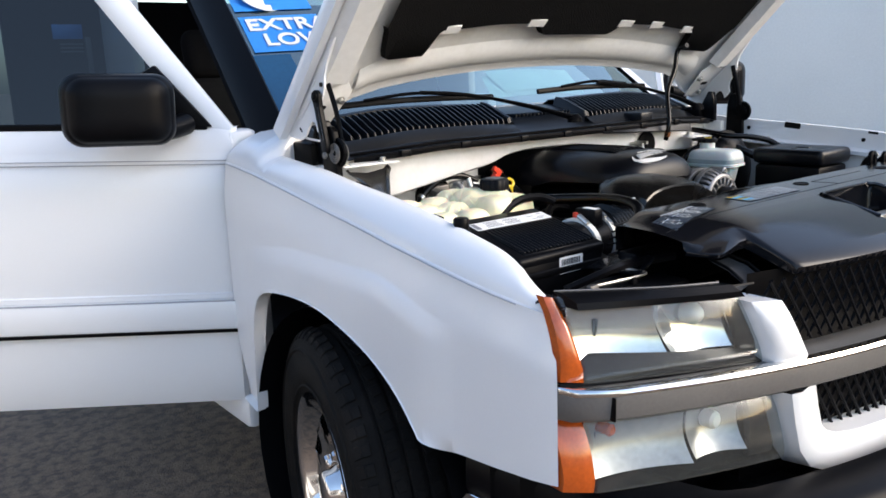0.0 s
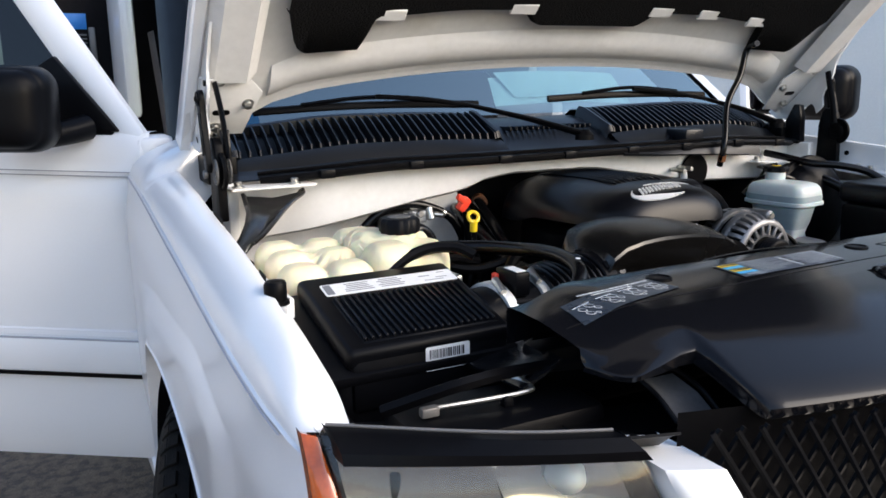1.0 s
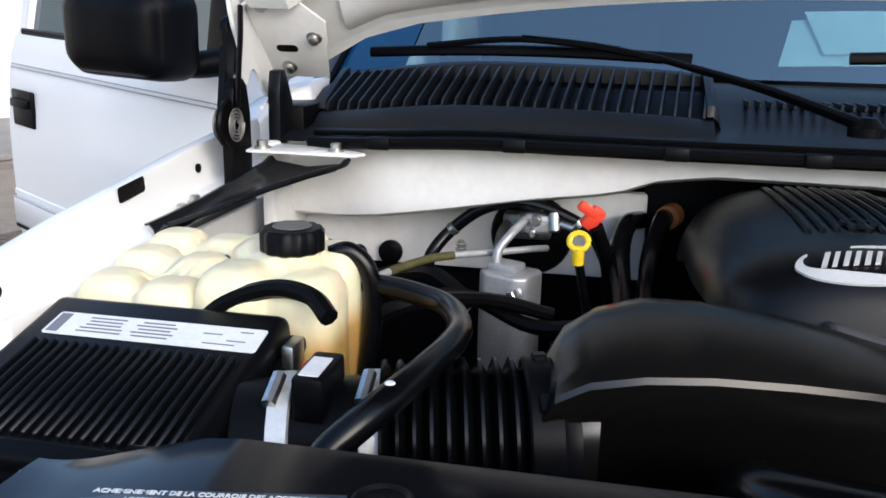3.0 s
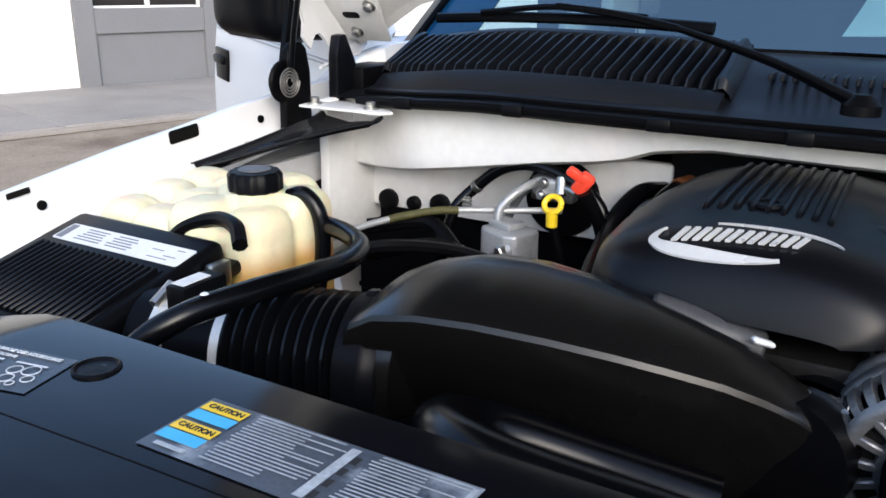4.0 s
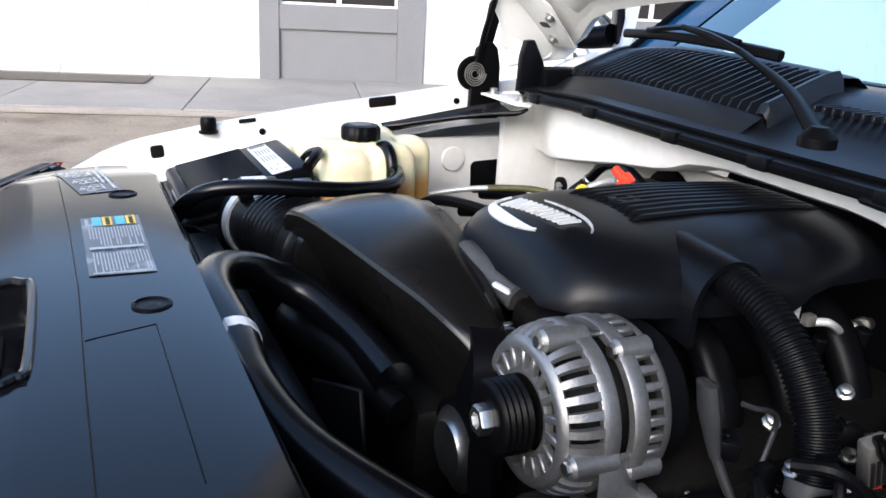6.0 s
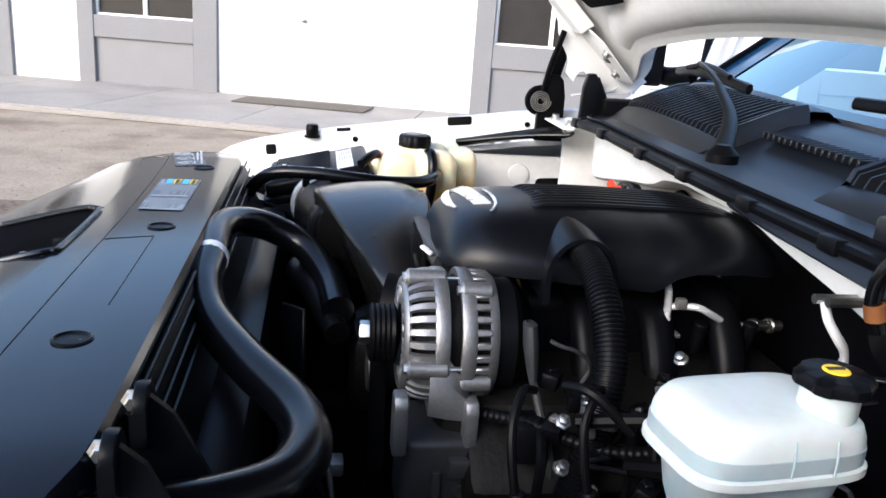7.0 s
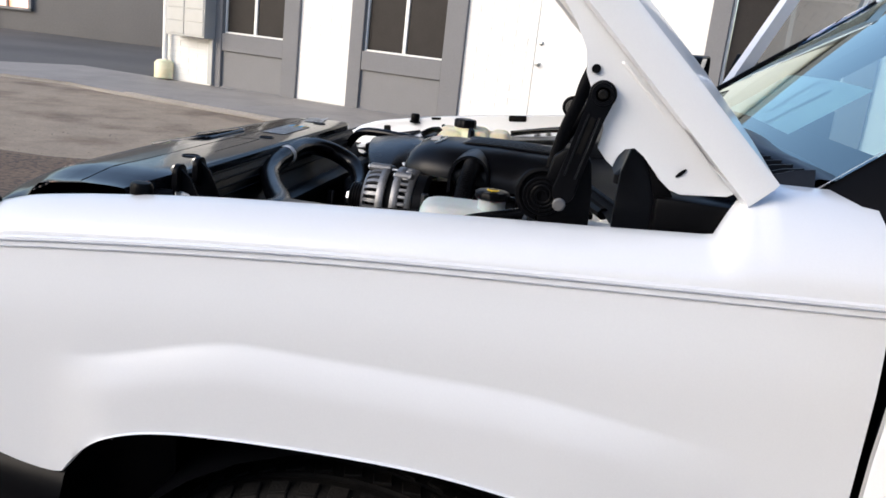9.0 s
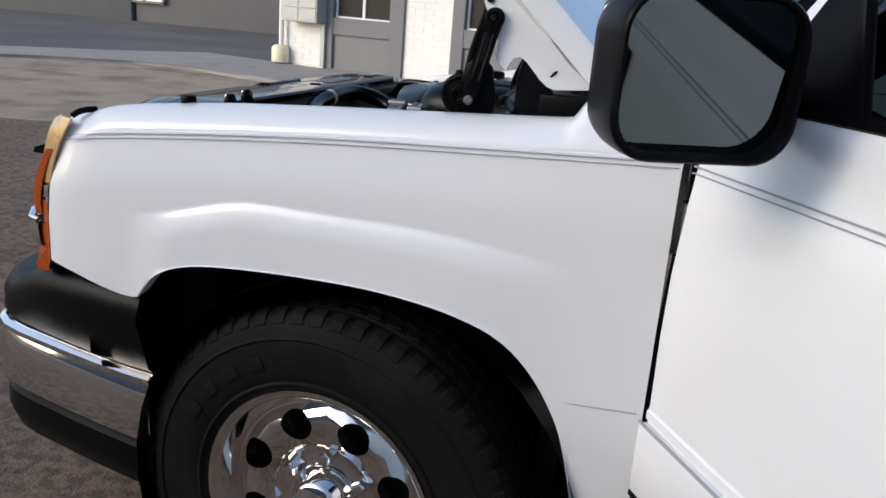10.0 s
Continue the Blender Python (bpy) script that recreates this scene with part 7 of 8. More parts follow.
for k in range(32):
    turn = am @ pose(0, 0, 0, 0, 0, 11.25 * k)
    part("vent_fin", sheet([[(r - 0.006, w, z), (r, w * 0.8, z), (r, -w * 0.8, z), (r - 0.006, -w, z)] for r, w, z in ((0.0670, 0.0038, 0.003), (0.0735, 0.0042, 0.010), (0.0775, 0.0045, 0.018), (0.0795, 0.0047, 0.027), (0.0800, 0.0049, 0.037))]), ALLOY, alt, m=turn)
    part("vent_fin", box(0.0755, 0, 0.091, 0.0085, 0.0082, 0.020, 0.0018, 1, turn), ALLOY, alt)
for k in range(18):
    part("face_spoke", box(0.050, 0, 0.0045, 0.022, 0.0075, 0.008, 0.0015, 1, am @ pose(0, 0, 0, 0, 0, 20 * k)), ALLOY, alt)
for a, z0, z1 in ((80, 0.004, 0.052), (350, 0.004, 0.052), (200, 0.004, 0.052), (62, 0.066, 0.104), (335, 0.066, 0.104)):
    p, d = am @ Vector((0.0765 * math.cos(radians(a)), 0.0765 * math.sin(radians(a)), z0)), Vector((0, z1 - z0, 0))
    part("boss", rod(p, p + d, 0.0105, n=14, bev=0.003), ALLOY, alt)
    part("boss_bolt", rod(p - Vector((0, 0.004, 0)), p + Vector((0, 0.002, 0)), 0.006, n=6), STEEL, alt)
    if z0 < 0.01:
        part("tie_rod", rod(p + d * 0.9, p + d * 1.35, 0.003, n=8), STEEL, alt)
part("pulley", lathe([(0.012, -0.034), (0.030, -0.036), (0.034, -0.034), (0.036, -0.031), (0.034, -0.028), (0.036, -0.025), (0.034, -0.022), (0.036, -0.019), (0.034, -0.016), (0.036, -0.013), (0.034, -0.010), (0.036, -0.006), (0.030, -0.002), (0.012, 0.002)], 36, am), RUBBER, alt, "black grooved belt pulley")
part("pulley_nut", lathe([(0.006, -0.040), (0.008, -0.046), (0.0135, -0.046), (0.0145, -0.044), (0.0145, -0.034)], 6, am), STEEL, alt, "steel hex nut")
part("mount", sheet([[(0.150, 2.160, 0.955), (0.205, 2.158, 0.955), (0.205, 2.158, 1.000), (0.190, 2.160, 1.022)], [(0.150, 2.180, 0.952), (0.208, 2.180, 0.952), (0.208, 2.180, 0.995), (0.192, 2.180, 1.020)], [(0.150, 2.205, 0.948), (0.206, 2.205, 0.948), (0.206, 2.205, 0.972), (0.190, 2.205, 0.985)], [(0.150, 2.212, 0.946), (0.190, 2.212, 0.946), (0.190, 2.212, 0.955), (0.180, 2.212, 0.96)]]), ALLOY, alt, "cast mounting foot")
part("mount_lug", prism([(-0.014, -0.06), (0.014, -0.06), (0.016, 0.0), (0.011, 0.012), (-0.011, 0.012), (-0.016, 0.0)], 0.016, frame_of((0.222, 2.132, 0.981), (1, 0, 0), (0, 0, 1)), 0.003), ALLOY, alt, "cast mounting lug")
part("mount_lug", prism([(-0.014, -0.06), (0.014, -0.06), (0.016, 0.0), (0.011, 0.012), (-0.011, 0.012), (-0.016, 0.0)], 0.016, frame_of((0.205, 2.215, 0.965), (1, 0, 0), (0, 0, 1)), 0.003), ALLOY, alt, "cast mounting lug")
part("mount_bolt", rod((0.222, 2.116, 0.981), (0.222, 2.134, 0.981), 0.0095, n=6, bev=0.002), STEEL, alt)
bk = part("bracket", box(0.165, 2.187, 0.868, 0.11, 0.112, 0.125, 0.010, 3), GREYLINE, truck, "dark grey cast alternator bracket")
part("bracket_step", box(0.195, 2.212, 0.900, 0.075, 0.060, 0.024, 0.004), GREYLINE, bk)
part("bracket_rib", box(0.223, 2.17, 0.85, 0.008, 0.012, 0.09, 0.003), GREYLINE, bk)
part("bracket_bolt", rod((0.216, 2.20, 0.868), (0.226, 2.20, 0.868), 0.008, n=6), STEEL, bk)
part("cable_boot", sheet([[(0.198 + r * math.cos(a) + q, 2.270 + 0.7 * r * math.sin(a) + 0.3 * q, z) for a in np.linspace(0, 2 * math.pi, 13)[:-1]] for z, r, q in ((1.068, 0.006, -0.004), (1.066, 0.012, -0.002), (1.040, 0.013, 0.004), (1.012, 0.009, 0.012), (0.998, 0.0055, 0.016))], closed=True), GREYLINE, truck, "dark grey cable boot")
part("alternator_cable", tube([(0.212, 2.274, 1.006), (0.222, 2.279, 0.985), (0.238, 2.286, 0.955), (0.248, 2.294, 0.92), (0.25, 2.30, 0.84)], 0.0048, 8), GREYLINE, truck, "grey charging cable")
part("sensor_wire", tube([(0.222, 2.287, 1.056), (0.226, 2.300, 1.051), (0.226, 2.316, 1.046), (0.222, 2.332, 1.034), (0.218, 2.337, 1.018), (0.222, 2.328, 1.003), (0.226, 2.318, 0.985)], 0.0026, 8), GREYLINE, truck, "thin grey sensor wire")
part("wire_plug", box(0.232, 2.318, 0.985, 0.014, 0.016, 0.02, 0.003), PLASTIC, truck, "black wire plug")

# pulleys, belt, block
im = part("intake_manifold", box(-0.045, 2.42, 0.995, 0.20, 0.40, 0.13, 0.03, 3), PLASTIC, truck, "black intake manifold below the cover")
for k in range(4):
    part("runner", tube([(0.02, 2.28 + 0.095 * k, 1.05), (0.075, 2.28 + 0.095 * k, 1.035), (0.115, 2.28 + 0.095 * k, 0.985), (0.135, 2.28 + 0.095 * k, 0.93)], 0.024, 12, flat=0.8), PLASTIC, im, "black intake runner")
blk = part("engine_block", box(0.0, 2.42, 0.80, 0.40, 0.50, 0.34, 0.03), GRIME, truck, "grimy dark engine block")
for s in (-1, 1):
    part("valve_cover", box(0, 0, 0, 0.12, 0.46, 0.07, 0.02, 2, pose(s * 0.20, 2.43, 0.900, 0, s * 40, 0)), GRIME, blk, "dark valve cover")
    for k in range(4):
        cp = part("ignition_coil", box(s * 0.235, 2.27 + 0.10 * k, 0.945, 0.045, 0.040, 0.05, 0.008), PLASTIC, blk, "black ignition coil")
        part("spark_wire", tube([(s * 0.24, 2.28 + 0.10 * k, 0.965), (s * 0.29, 2.27 + 0.10 * k, 0.95), (s * 0.31, 2.26 + 0.10 * k, 0.87)], 0.006, 6), RUBBER, blk)
idler = part("idler_pulley", lathe([(0.008, -0.008), (0.030, -0.006), (0.034, 0.0), (0.046, 0.004), (0.048, 0.03)], 28, Matrix.Translation((0.03, 2.105, 0.935)) @ Matrix(((1, 0, 0, 0), (0, 0, 1, 0), (0, 1, 0, 0), (0, 0, 0, 1)))), STEEL, truck, "bright steel idler pulley")
part("idler_tyre", lathe([(0.046, 0.002), (0.053, 0.004), (0.053, 0.032), (0.046, 0.034)], 28, Matrix.Translation((0.03, 2.105, 0.935)) @ Matrix(((1, 0, 0, 0), (0, 0, 1, 0), (0, 1, 0, 0), (0, 0, 0, 1))), caps=False), RUBBER, idler)
part("drive_belt", tube([(0.115, 2.105, 1.02), (0.09, 2.108, 0.98), (0.085, 2.11, 0.93), (0.10, 2.11, 0.80), (0.0, 2.11, 0.72), (-0.10, 2.11, 0.80), (-0.06, 2.11, 0.90), (-0.02, 2.11, 0.94)], 0.012, 8, flat=0.25), RUBBER, truck, "black ribbed drive belt")
part("tensioner", box(-0.06, 2.11, 0.90, 0.10, 0.06, 0.12, 0.02), GRIME, truck, "dark cast tensioner")
part("water_pump", lathe([(0.07, 0), (0.08, 0.02), (0.08, 0.06), (0.05, 0.08)], 20, Matrix.Translation((-0.13, 2.09, 0.88)) @ Matrix(((1, 0, 0, 0), (0, 0, 1, 0), (0, 1, 0, 0), (0, 0, 0, 1)))), GRIME, truck, "dark water pump")

# hoses
def hose(name, pts, r, label, material=HOSEBLACK, parent=truck):
    return part(name, tube(pts, r, 14, 8), material, parent, label)


rh = hose("radiator_hose", [(0.552, 1.888, 1.060), (0.535, 1.915, 1.057), (0.508, 1.962, 1.047), (0.468, 2.006, 1.040), (0.410, 2.024, 1.038), (0.34, 2.010, 1.038), (0.25, 1.960, 1.043), (0.16, 1.914, 1.053), (0.08, 1.895, 1.066), (-0.005, 1.895, 1.077), (-0.10, 1.893, 1.082), (-0.165, 1.912, 1.078), (-0.200, 1.955, 1.062), (-0.19, 2.01, 1.035), (-0.12, 2.045, 1.01), (-0.02, 2.06, 0.995)], 0.0225, "thick black upper radiator hose")
for p, q2 in (((0.012, 1.8948, 1.0748), (-0.02, 1.895, 1.0785)), ((0.5415, 1.905, 1.0578), (0.528, 1.927, 1.0562))):
    part("white_band", lathe([(0.0222, -0.005), (0.0233, -0.004), (0.0233, 0.010), (0.0222, 0.011)], 20, along(p, q2)), LABEL, rh, "white printed band")
part("clamp", lathe([(0.0235, 0), (0.0245, 0.001), (0.0245, 0.008), (0.0235, 0.009)], 20, along((0.549, 1.893, 1.0595), (0.535, 1.915, 1.057))), STEEL, rh)
part("radiator_neck", rod((0.575, 1.855, 1.063), (0.551, 1.891, 1.06), 0.022, n=16), PLASTIC, truck)
h2 = hose("heater_hose", [(-0.490, 1.90, 1.045), (-0.480, 1.922, 1.074), (-0.454, 1.955, 1.095), (-0.434, 2.02, 1.100), (-0.425, 2.09, 1.096), (-0.430, 2.15, 1.090), (-0.455, 2.21, 1.086), (-0.50, 2.245, 1.085), (-0.55, 2.262, 1.085)], 0.0118, "black heater hose")
part("white_dot", lathe([(0.004, 0), (0.003, 0.001), (0, 0.001)], 10, pose(-0.447, 1.968, 1.1105)), LABEL, h2)
hose("overflow_hose", [(-0.585, 2.245, 1.118), (-0.565, 2.25, 1.122), (-0.545, 2.252, 1.10), (-0.54, 2.25, 1.05), (-0.545, 2.24, 0.99)], 0.010, "black ribbed overflow hose")
hose("ac_line", [(-0.64, 2.34, 1.015), (-0.60, 2.41, 1.034), (-0.562, 2.468, 1.043), (-0.53, 2.505, 1.047), (-0.498, 2.538, 1.045), (-0.45, 2.578, 1.042), (-0.403, 2.612, 1.041), (-0.385, 2.640, 1.036)], 0.0050, "pale aluminium coolant line", DULLALLOY)
hose("line_wrap", [(-0.575, 2.449, 1.0405), (-0.562, 2.468, 1.043), (-0.53, 2.505, 1.047), (-0.506, 2.531, 1.0455)], 0.0058, "olive fabric wrap on the coolant line", OLIVE)
tf = part("service_port", rod((-0.498, 2.546, 1.040), (-0.498, 2.546, 1.064), 0.005, n=12, bev=0.001), STEEL, truck, "threaded steel service port")
for k in range(3):
    part("port_ring", lathe([(0.0075, 0), (0.0075, 0.003), (0.005, 0.004)], 12, pose(-0.498, 2.546, 1.043 + 0.007 * k)), STEEL, tf)
hose("ac_hose", [(-0.56, 2.60, 0.995), (-0.551, 2.609, 1.027), (-0.525, 2.628, 1.059), (-0.48, 2.624, 1.094), (-0.429, 2.617, 1.108), (-0.375, 2.614, 1.098), (-0.32, 2.611, 1.068), (-0.29, 2.605, 1.015)], 0.0095, "black arched coolant hose")
for p, q2 in (((-0.525, 2.628, 1.059), (-0.517, 2.6275, 1.0665)), ((-0.341, 2.6125, 1.082), (-0.334, 2.612, 1.077))):
    part("band", lathe([(0.0095, -0.004), (0.0108, -0.003), (0.0108, 0.005), (0.0095, 0.006)], 16, along(p, q2)), STEEL, truck, "steel crimp band")
hose("heater_pipe", [(-0.25, 2.72, 1.07), (-0.27, 2.66, 1.075), (-0.28, 2.58, 1.05), (-0.27, 2.45, 1.0), (-0.24, 2.3, 0.97)], 0.014, "black heater pipe")
hose("heater_pipe", [(-0.20, 2.72, 1.085), (-0.22, 2.66, 1.085), (-0.24, 2.56, 1.05), (-0.245, 2.45, 0.99)], 0.014, "black heater pipe")
part("brass_fitting", rod((-0.205, 2.69, 1.088), (-0.215, 2.665, 1.087), 0.018, n=14), COPPER, truck, "brass hose fitting")
dr = part("ac_drier", prism([(-0.038, -0.020), (-0.022, -0.032), (0.022, -0.032), (0.038, -0.020), (0.038, 0.026), (0.028, 0.034), (-0.028, 0.034), (-0.038, 0.026)], 0.15, pose(-0.428, 2.545, 0.876, 0, 0, -22), 0.005, seg=3), DULLALLOY, truck, "squarish grey aluminium drier")
part("top_block", box(0, 0, 0, 0.046, 0.036, 0.012, 0.005, 2, pose(-0.434, 2.552, 1.030, 0, 0, -22)), DULLALLOY, dr)
part("bolt", rod((-0.418, 2.513, 1.004), (-0.423, 2.498, 1.003), 0.0085, n=6, bev=0.002), STEEL, dr)
part("bolt_boss", rod((-0.412, 2.524, 1.004), (-0.418, 2.510, 1.004), 0.012, n=14, bev=0.003), DULLALLOY, dr)
part("line", tube([(-0.448, 2.548, 1.030), (-0.446, 2.553, 1.052), (-0.432, 2.566, 1.071), (-0.420, 2.590, 1.082), (-0.415, 2.625, 1.084)], 0.0066, 10), DULLALLOY, dr)
cl = part("fitting_block", box(-0.398, 2.622, 1.078, 0.040, 0.028, 0.028, 0.006, 3), DULLALLOY, truck, "bright block with coolant fittings")
for a, e, r in (((-0.418, 2.628, 1.090), (-0.418, 2.628, 1.062), 0.010), ((-0.375, 2.612, 1.098), (-0.372, 2.604, 1.070), 0.009), ((-0.40, 2.606, 1.086), (-0.40, 2.594, 1.086), 0.008), ((-0.366, 2.606, 1.082), (-0.345, 2.600, 1.078), 0.006), ((-0.405, 2.610, 1.068), (-0.404, 2.598, 1.066), 0.006)):
    part("fitting", rod(a, e, r, n=12, bev=0.002), STEEL, cl)
part("pressure_switch", rod((-0.50, 2.50, 0.992), (-0.475, 2.492, 0.992), 0.013, n=16, bev=0.003), STEEL, truck, "bright pressure switch")
part("switch_plug", box(-0.512, 2.50, 0.985, 0.02, 0.022, 0.024, 0.004), PLASTIC, truck, "black switch plug")
ring = part("ac_port", lathe([(0.065, 0), (0.062, -0.006), (0.02, -0.008), (0.0, -0.008)], 28, frame_of((-0.415, 2.722, 1.035), (1, 0, 0), (0, 0, 1)) @ pose(0, 0, 0, 180)), RUBBER, fw, "dark round port with metal fittings")
part("fitting", box(-0.42, 2.70, 1.055, 0.075, 0.03, 0.04, 0.006), ALLOY, ring)
part("fitting_pipe", tube([(-0.45, 2.69, 1.06), (-0.455, 2.64, 1.05), (-0.45, 2.58, 1.02)], 0.0065, 10), ALLOY, ring)
rc = part("transmission_dipstick", tube([(-0.315, 2.548, 1.095), (-0.295, 2.575, 1.03), (-0.28, 2.6, 0.9)], 0.010, 10), RUBBER, truck, "dark tube with red transmission dipstick")
part("red_handle", box(0, 0, 0, 0.022, 0.016, 0.034, 0.005, 2, pose(-0.320, 2.552, 1.106, 15, 35, 20)), RED, rc, "red plastic dipstick handle")
part("red_lug", box(0, 0, 0, 0.034, 0.012, 0.014, 0.004, 2, pose(-0.326, 2.546, 1.117, 15, 35, 20)), RED, rc)
yc = part("oil_dipstick", tube([(-0.335, 2.482, 1.07), (-0.325, 2.49, 1.02), (-0.30, 2.5, 0.9)], 0.006, 8), RUBBER, truck, "dark tube with yellow oil dipstick")
part("yellow_ring", tube([(-0.335 + 0.012 * math.cos(a), 2.482 + 0.005 * math.sin(a), 1.090 + 0.010 * math.sin(a)) for a in np.linspace(0, 2 * math.pi, 17)], 0.004, 8, straight=True), YELLOW, yc, "yellow ring handle")
part("yellow_stem", rod((-0.335, 2.482, 1.06), (-0.335, 2.480, 1.083), 0.008, n=10), YELLOW, yc)
for pts, r in (([(-0.60, 2.30, 1.0), (-0.52, 2.33, 1.04), (-0.44, 2.40, 1.03), (-0.36, 2.42, 1.01)], 0.009), ([(-0.58, 2.40, 1.0), (-0.48, 2.44, 1.02), (-0.38, 2.40, 1.0), (-0.28, 2.38, 1.02)], 0.010), ([(-0.62, 2.46, 1.02), (-0.54, 2.50, 1.03), (-0.47, 2.47, 1.0)], 0.012), ([(-0.35, 2.33, 1.0), (-0.30, 2.36, 1.03), (-0.24, 2.36, 1.02)], 0.011), ([(0.30, 2.30, 1.0), (0.34, 2.38, 1.02), (0.36, 2.46, 1.01), (0.34, 2.56, 1.05)], 0.008), ([(0.31, 2.36, 0.95), (0.37, 2.40, 0.98), (0.36, 2.5, 0.97)], 0.010), ([(0.28, 2.29, 1.03), (0.31, 2.31, 1.035), (0.33, 2.35, 1.0)], 0.006), ([(0.45, 2.05, 0.95), (0.35, 2.1, 0.86), (0.3, 2.15, 0.8)], 0.012)):
    part("engine_wiring", tube(pts, r, 8), RUBBER, truck, "black engine wiring loom")
part("fuel_crossover", tube([(0.100, 2.462, 1.092), (0.098, 2.473, 1.082), (0.094, 2.479, 1.060), (0.092, 2.481, 1.035), (0.090, 2.484, 1.018)], 0.0075, 10, 6, flat=0.6), SILVER, truck, "bright curved fuel crossover pipe")
fr = part("fuel_rail", tube([(0.094, 2.484, 1.052), (0.102, 2.500, 1.055), (0.110, 2.515, 1.056), (0.106, 2.535, 1.046), (0.094, 2.560, 1.032), (0.078, 2.590, 1.021), (0.062, 2.618, 1.014)], 0.0046, 10, 6), SILVER, truck, "bright fuel rail pipe")
for a, e, r in (((0.062, 2.618, 1.014), (0.058, 2.628, 1.0125), 0.0105), ((0.058, 2.628, 1.0125), (0.054, 2.648, 1.011), 0.007), ((0.054, 2.648, 1.011), (0.051, 2.656, 1.010), 0.011), ((0.051, 2.656, 1.010), (0.048, 2.672, 1.009), 0.0075)):
    part("rail_fitting", rod(a, e, r, n=14, bev=0.002), STEEL, fr, "steel rail fitting")
part("rail_block", box(0.104, 2.492, 1.060, 0.012, 0.014, 0.014, 0.003), TRIM, fr)
part("rail_base", box(0.092, 2.484, 1.014, 0.024, 0.030, 0.006, 0.002), TRIM, fr)
for y in (2.53, 2.60):
    part("injector", rod((0.094, y, 1.03), (0.086, y, 0.985), 0.010, 0.007, n=12, bev=0.002), PLASTIC, fr, "black injector body")
part("pressure_filter", rod((0.045, 2.668, 0.925), (0.080, 2.655, 0.930), 0.019, n=20, bev=0.004), LABEL, truck, "pale cylindrical filter")
part("ground_strap", tube([(0.300, 2.552, 1.136), (0.306, 2.556, 1.118), (0.309, 2.568, 1.100), (0.304, 2.582, 1.085), (0.296, 2.592, 1.068), (0.280, 2.602, 1.055)], 0.0085, 10, 8, flat=0.55), LABEL, truck, "pale braided ground strap")
for x, z in ((0.296, 1.138), (0.318, 1.142)):
    part("stud", rod((x, 2.59, z), (x, 2.542, z), 0.0055, n=8), STEEL, fw, "threaded stud")
hose("dip_tube", [(0.06, 2.0, 0.93), (0.075, 2.02, 0.88), (0.09, 2.03, 0.82), (0.07, 2.06, 0.74)], 0.004, "thin steel tube", STEEL)
hose("dip_tube", [(0.20, 2.04, 0.93), (0.22, 2.05, 0.88), (0.23, 2.06, 0.80), (0.19, 2.08, 0.75)], 0.004, "thin steel tube", STEEL)
part("sensor", box(0.10, 2.06, 0.83, 0.03, 0.02, 0.02, 0.004), ALLOY, truck, "small metal sensor")

# coolant reservoir: one body of many soft lobes
LOBES = [(-0.795, 2.185, 0.075, 0.072, 1.102), (-0.795, 2.250, 0.075, 0.070, 1.110), (-0.795, 2.315, 0.075, 0.070, 1.114), (-0.725, 2.172, 0.075, 0.072, 1.102), (-0.725, 2.237, 0.075, 0.070, 1.110), (-0.725, 2.302, 0.075, 0.070, 1.114), (-0.655, 2.178, 0.084, 0.085, 1.122), (-0.655, 2.256, 0.084, 0.090, 1.131), (-0.655, 2.325, 0.084, 0.070, 1.122), (-0.588, 2.188, 0.070, 0.085, 1.117), (-0.588, 2.262, 0.070, 0.090, 1.125), (-0.617, 2.222, 0.10, 0.10, 1.130)]


def tank_depth(x, y):
    """Largest inside measure over the lobes (1 in a lobe's middle, 0 on its rim) and that lobe's height."""
    best = (-1.0, 1.08)
    for cx, cy, sx, sy, z1 in LOBES:
        d = 1 - (abs((x - cx) / (sx / 2)) ** 3.2 + abs((y - cy) / (sy / 2)) ** 3.2) ** (1 / 3.2)
        if d > best[0]:
            best = (d, z1)
    return best


TC = Vector((-0.70, 2.25))
ring = []
for k in range(160):
    a = 2 * math.pi * k / 160
    d = Vector((math.cos(a), math.sin(a)))
    r = 0.30
    while r > 0.03 and tank_depth(TC.x + d.x * r, TC.y + d.y * r)[0] < 0:
        r -= 0.0015
    ring.append((d, r))
rows = []
for z, f in ((0.90, 0.93), (0.92, 0.985), (0.94, 1.0), (1.0, 1.0), (1.03, 1.0)):
    rows.append([(TC.x + d.x * r * f, TC.y + d.y * r * f, z) for d, r in ring])
for f in (1.0, 0.99, 0.975, 0.955, 0.93, 0.90, 0.86, 0.81, 0.75, 0.68, 0.60, 0.51, 0.41, 0.31, 0.21, 0.11, 0.03):
    row = []
    for d, r in ring:
        x, y = TC.x + d.x * r * f, TC.y + d.y * r * f
        dep, z1 = tank_depth(x, y)
        t = min(1.0, max(0.0, dep) / 0.62)
        row.append((x, y, z1 - 0.034 + 0.034 * math.sqrt(max(0.0, 1 - (1 - t) ** 2))))
    rows.append(row)
tank = sheet(rows, closed=True)
bmesh.ops.smooth_vert(tank, verts=tank.verts, factor=0.25, use_axis_x=True, use_axis_y=True, use_axis_z=True)
res = part("coolant_reservoir", tank, TANK_FILLED, truck, "cream translucent coolant reservoir", smooth=75)
part("neck", lathe([(0.031, 0), (0.031, 0.006), (0.026, 0.007), (0.026, 0.014), (0.029, 0.015), (0.029, 0.022)], 24, pose(-0.617, 2.222, 1.105)), TANK, res)
cap = []
